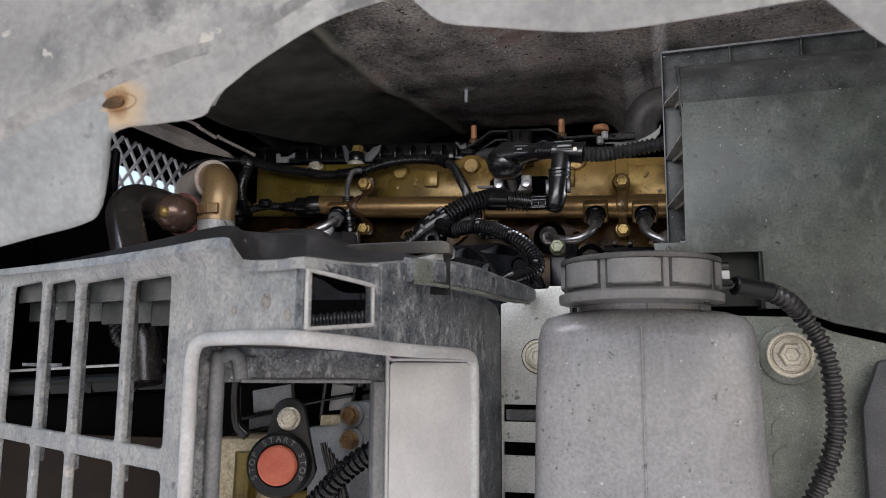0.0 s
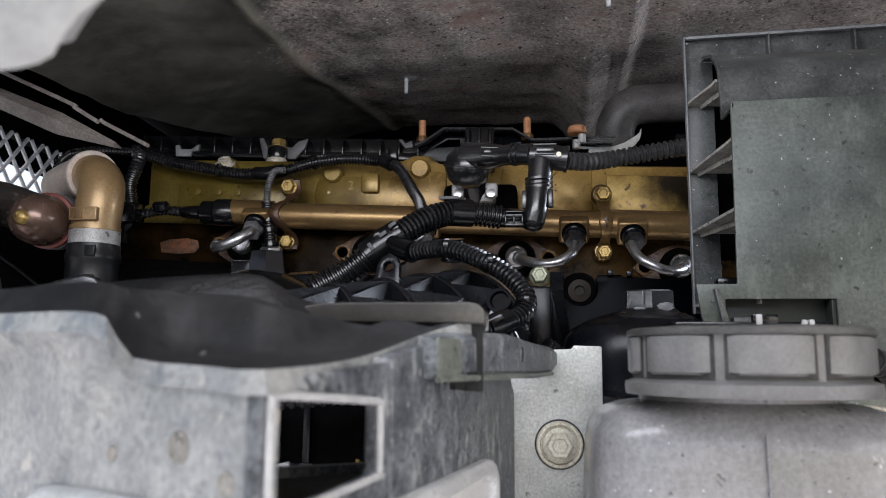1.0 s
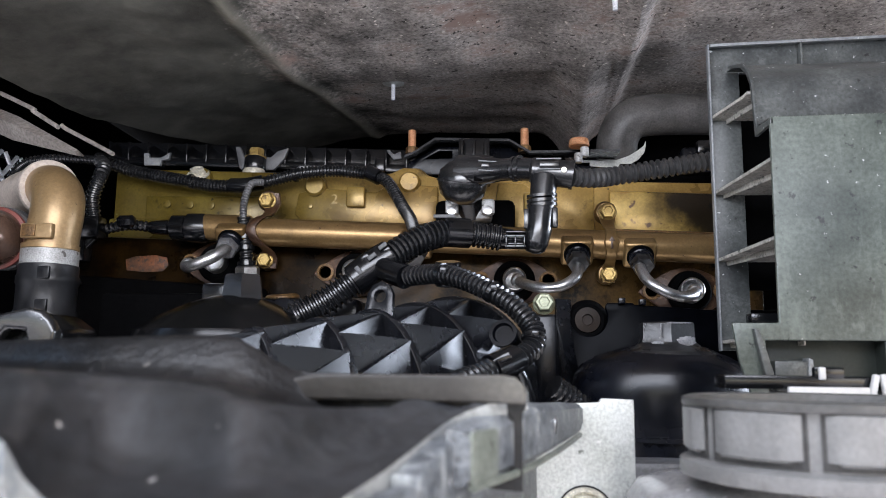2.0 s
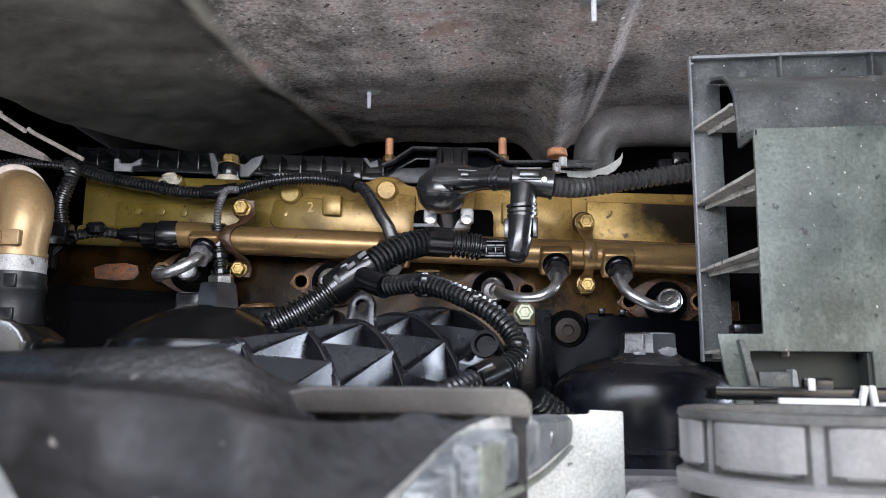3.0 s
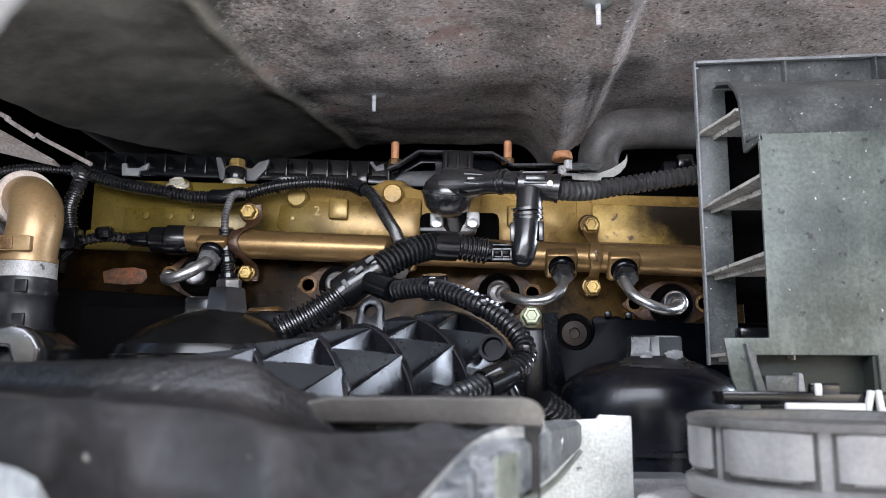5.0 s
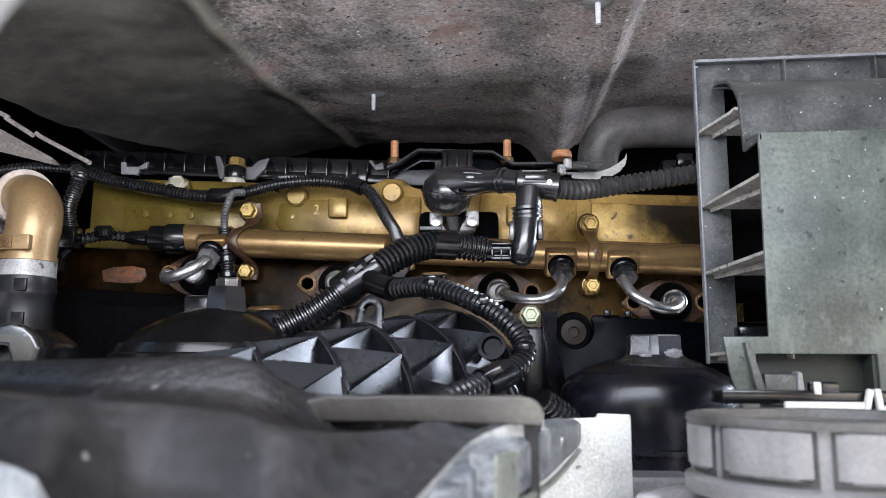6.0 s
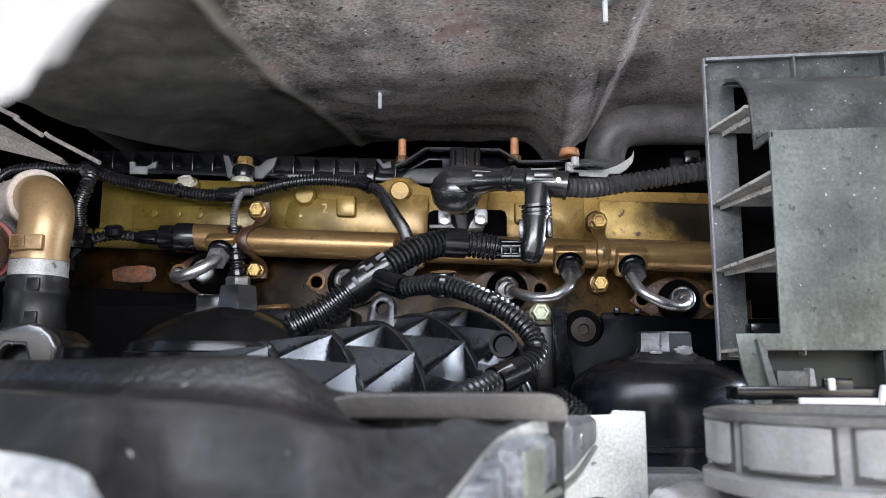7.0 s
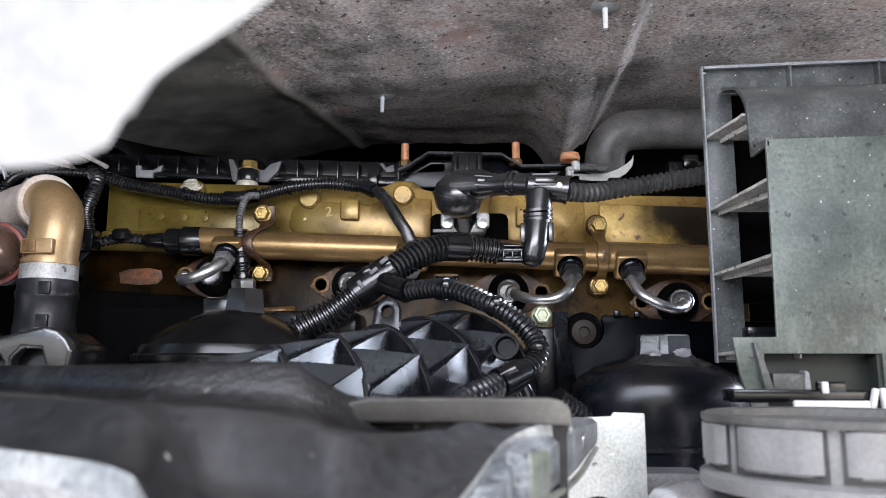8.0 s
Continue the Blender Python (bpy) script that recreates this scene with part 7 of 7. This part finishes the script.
oph = conduit("service_conduit", [([(-0.05, 0.60, 1.19), (-0.022, 0.598, 1.222), (0.005, 0.596, 1.248), (0.04, 0.594, 1.268)], 0.0085, 0.0052)], "black corrugated conduit inside the service opening")
conduit("service_cables", [([(-0.02 + 0.004 * i, 0.605, 1.18), (-0.014 + 0.004 * i, 0.604, 1.225 - 0.004 * i), (-0.022 + 0.003 * i, 0.603, 1.262 - 0.004 * i)], 0.0028, 0) for i in range(4)], "bundle of thin dark cables", "cable")

single("window_conduit", tube([(-0.06, 0.575, 1.347), (-0.03, 0.585, 1.351), (0.0, 0.595, 1.354), (0.03, 0.605, 1.356), (0.07, 0.615, 1.356)], 0.0068, ripple=0.0052, seg=14), RUBBER, "black corrugated conduit behind the panel window", "conduit")

# things behind the grille slots
gh = conduit("grille_hose", [([(-0.335, 0.76, 1.40), (-0.325, 0.755, 1.365), (-0.310, 0.75, 1.342), (-0.285, 0.75, 1.331), (-0.255, 0.755, 1.328), (-0.22, 0.76, 1.33)], 0.011, 0.0062)], "dusty corrugated hose behind the grille")
cooler = thing("cooler_top", (-0.36, 0.80, 1.06), "dark cooler core with a tank behind the grille", "cooler")
part("core", box((-0.36, 0.80, 1.175), (0.50, 0.06, 0.22), 0.004, Matrix.Rotation(radians(-3), 4, "Y")), DARK, cooler)
part("tank", box((-0.36, 0.795, 1.298), (0.50, 0.064, 0.022), 0.006, Matrix.Rotation(radians(-3), 4, "Y")), FILTER, cooler, "black plastic tank")
for i in range(9):
    part("crimp", box((-0.58 + 0.055 * i, 0.764, 1.282 + 0.0029 * i), (0.006, 0.004, 0.012), 0.001), FILTER, cooler)
single("guard_sheet", box((-0.36, 0.76, 1.16), (0.28, 0.006, 0.17), 0.002), FOIL, "brown plastic guard behind the grille", "guard")
single("edge_strip", box((-0.36, 0.765, 1.316), (0.50, 0.004, 0.003), 0.0006, Matrix.Rotation(radians(-3), 4, "Y")), STEEL, "thin metal edge strip of the cooler", "strip")

# dark sheet added behind the small window of the front panel, with pale plates painted as lit spots
guard = thing("window_backdrop", (0.02, 0.600, 1.28), "dark sheet added behind the front panel's window", "guard")
part("sheet", plate([(-0.075, 1.316), (0.085, 1.316), (0.085, 1.3720), (-0.075, 1.3720)], (), (0, 0.626, 0), (1, 0.12, 0), (0, 0, 1), 0.003, 0.0008), DARK, guard)
part("rib", box((0.000, 0.6230, 1.338), (0.004, 0.004, 0.042), 0.0008), PAINTBLK, guard)
part("blade", plate([(-0.0250, 1.3230), (-0.0150, 1.3250), (-0.0140, 1.3450), (-0.0245, 1.3430)], (), (0, 0.620, 0), (1, 0.12, 0), (0, 0, 1), 0.003, 0.0008), CALM, guard, "pale blade, painted as if lit")
part("ledge", plate([(-0.0260, 1.3090), (-0.0080, 1.3130), (-0.0080, 1.3180), (-0.0260, 1.3140)], (), (0, 0.618, 0), (1, 0.12, 0), (0, 0, 1), 0.003, 0.0008), PAD, guard, "bright ledge, painted as if lit")
part("clip", plate([(0.0300, 1.3080), (0.0335, 1.3080), (0.0350, 1.3220), (0.0330, 1.3225)], (), (0, 0.5985, 0), (1, 0, 0), (0, 0, 1), 0.002, 0.0004), GOLD, guard, "olive metal clip")
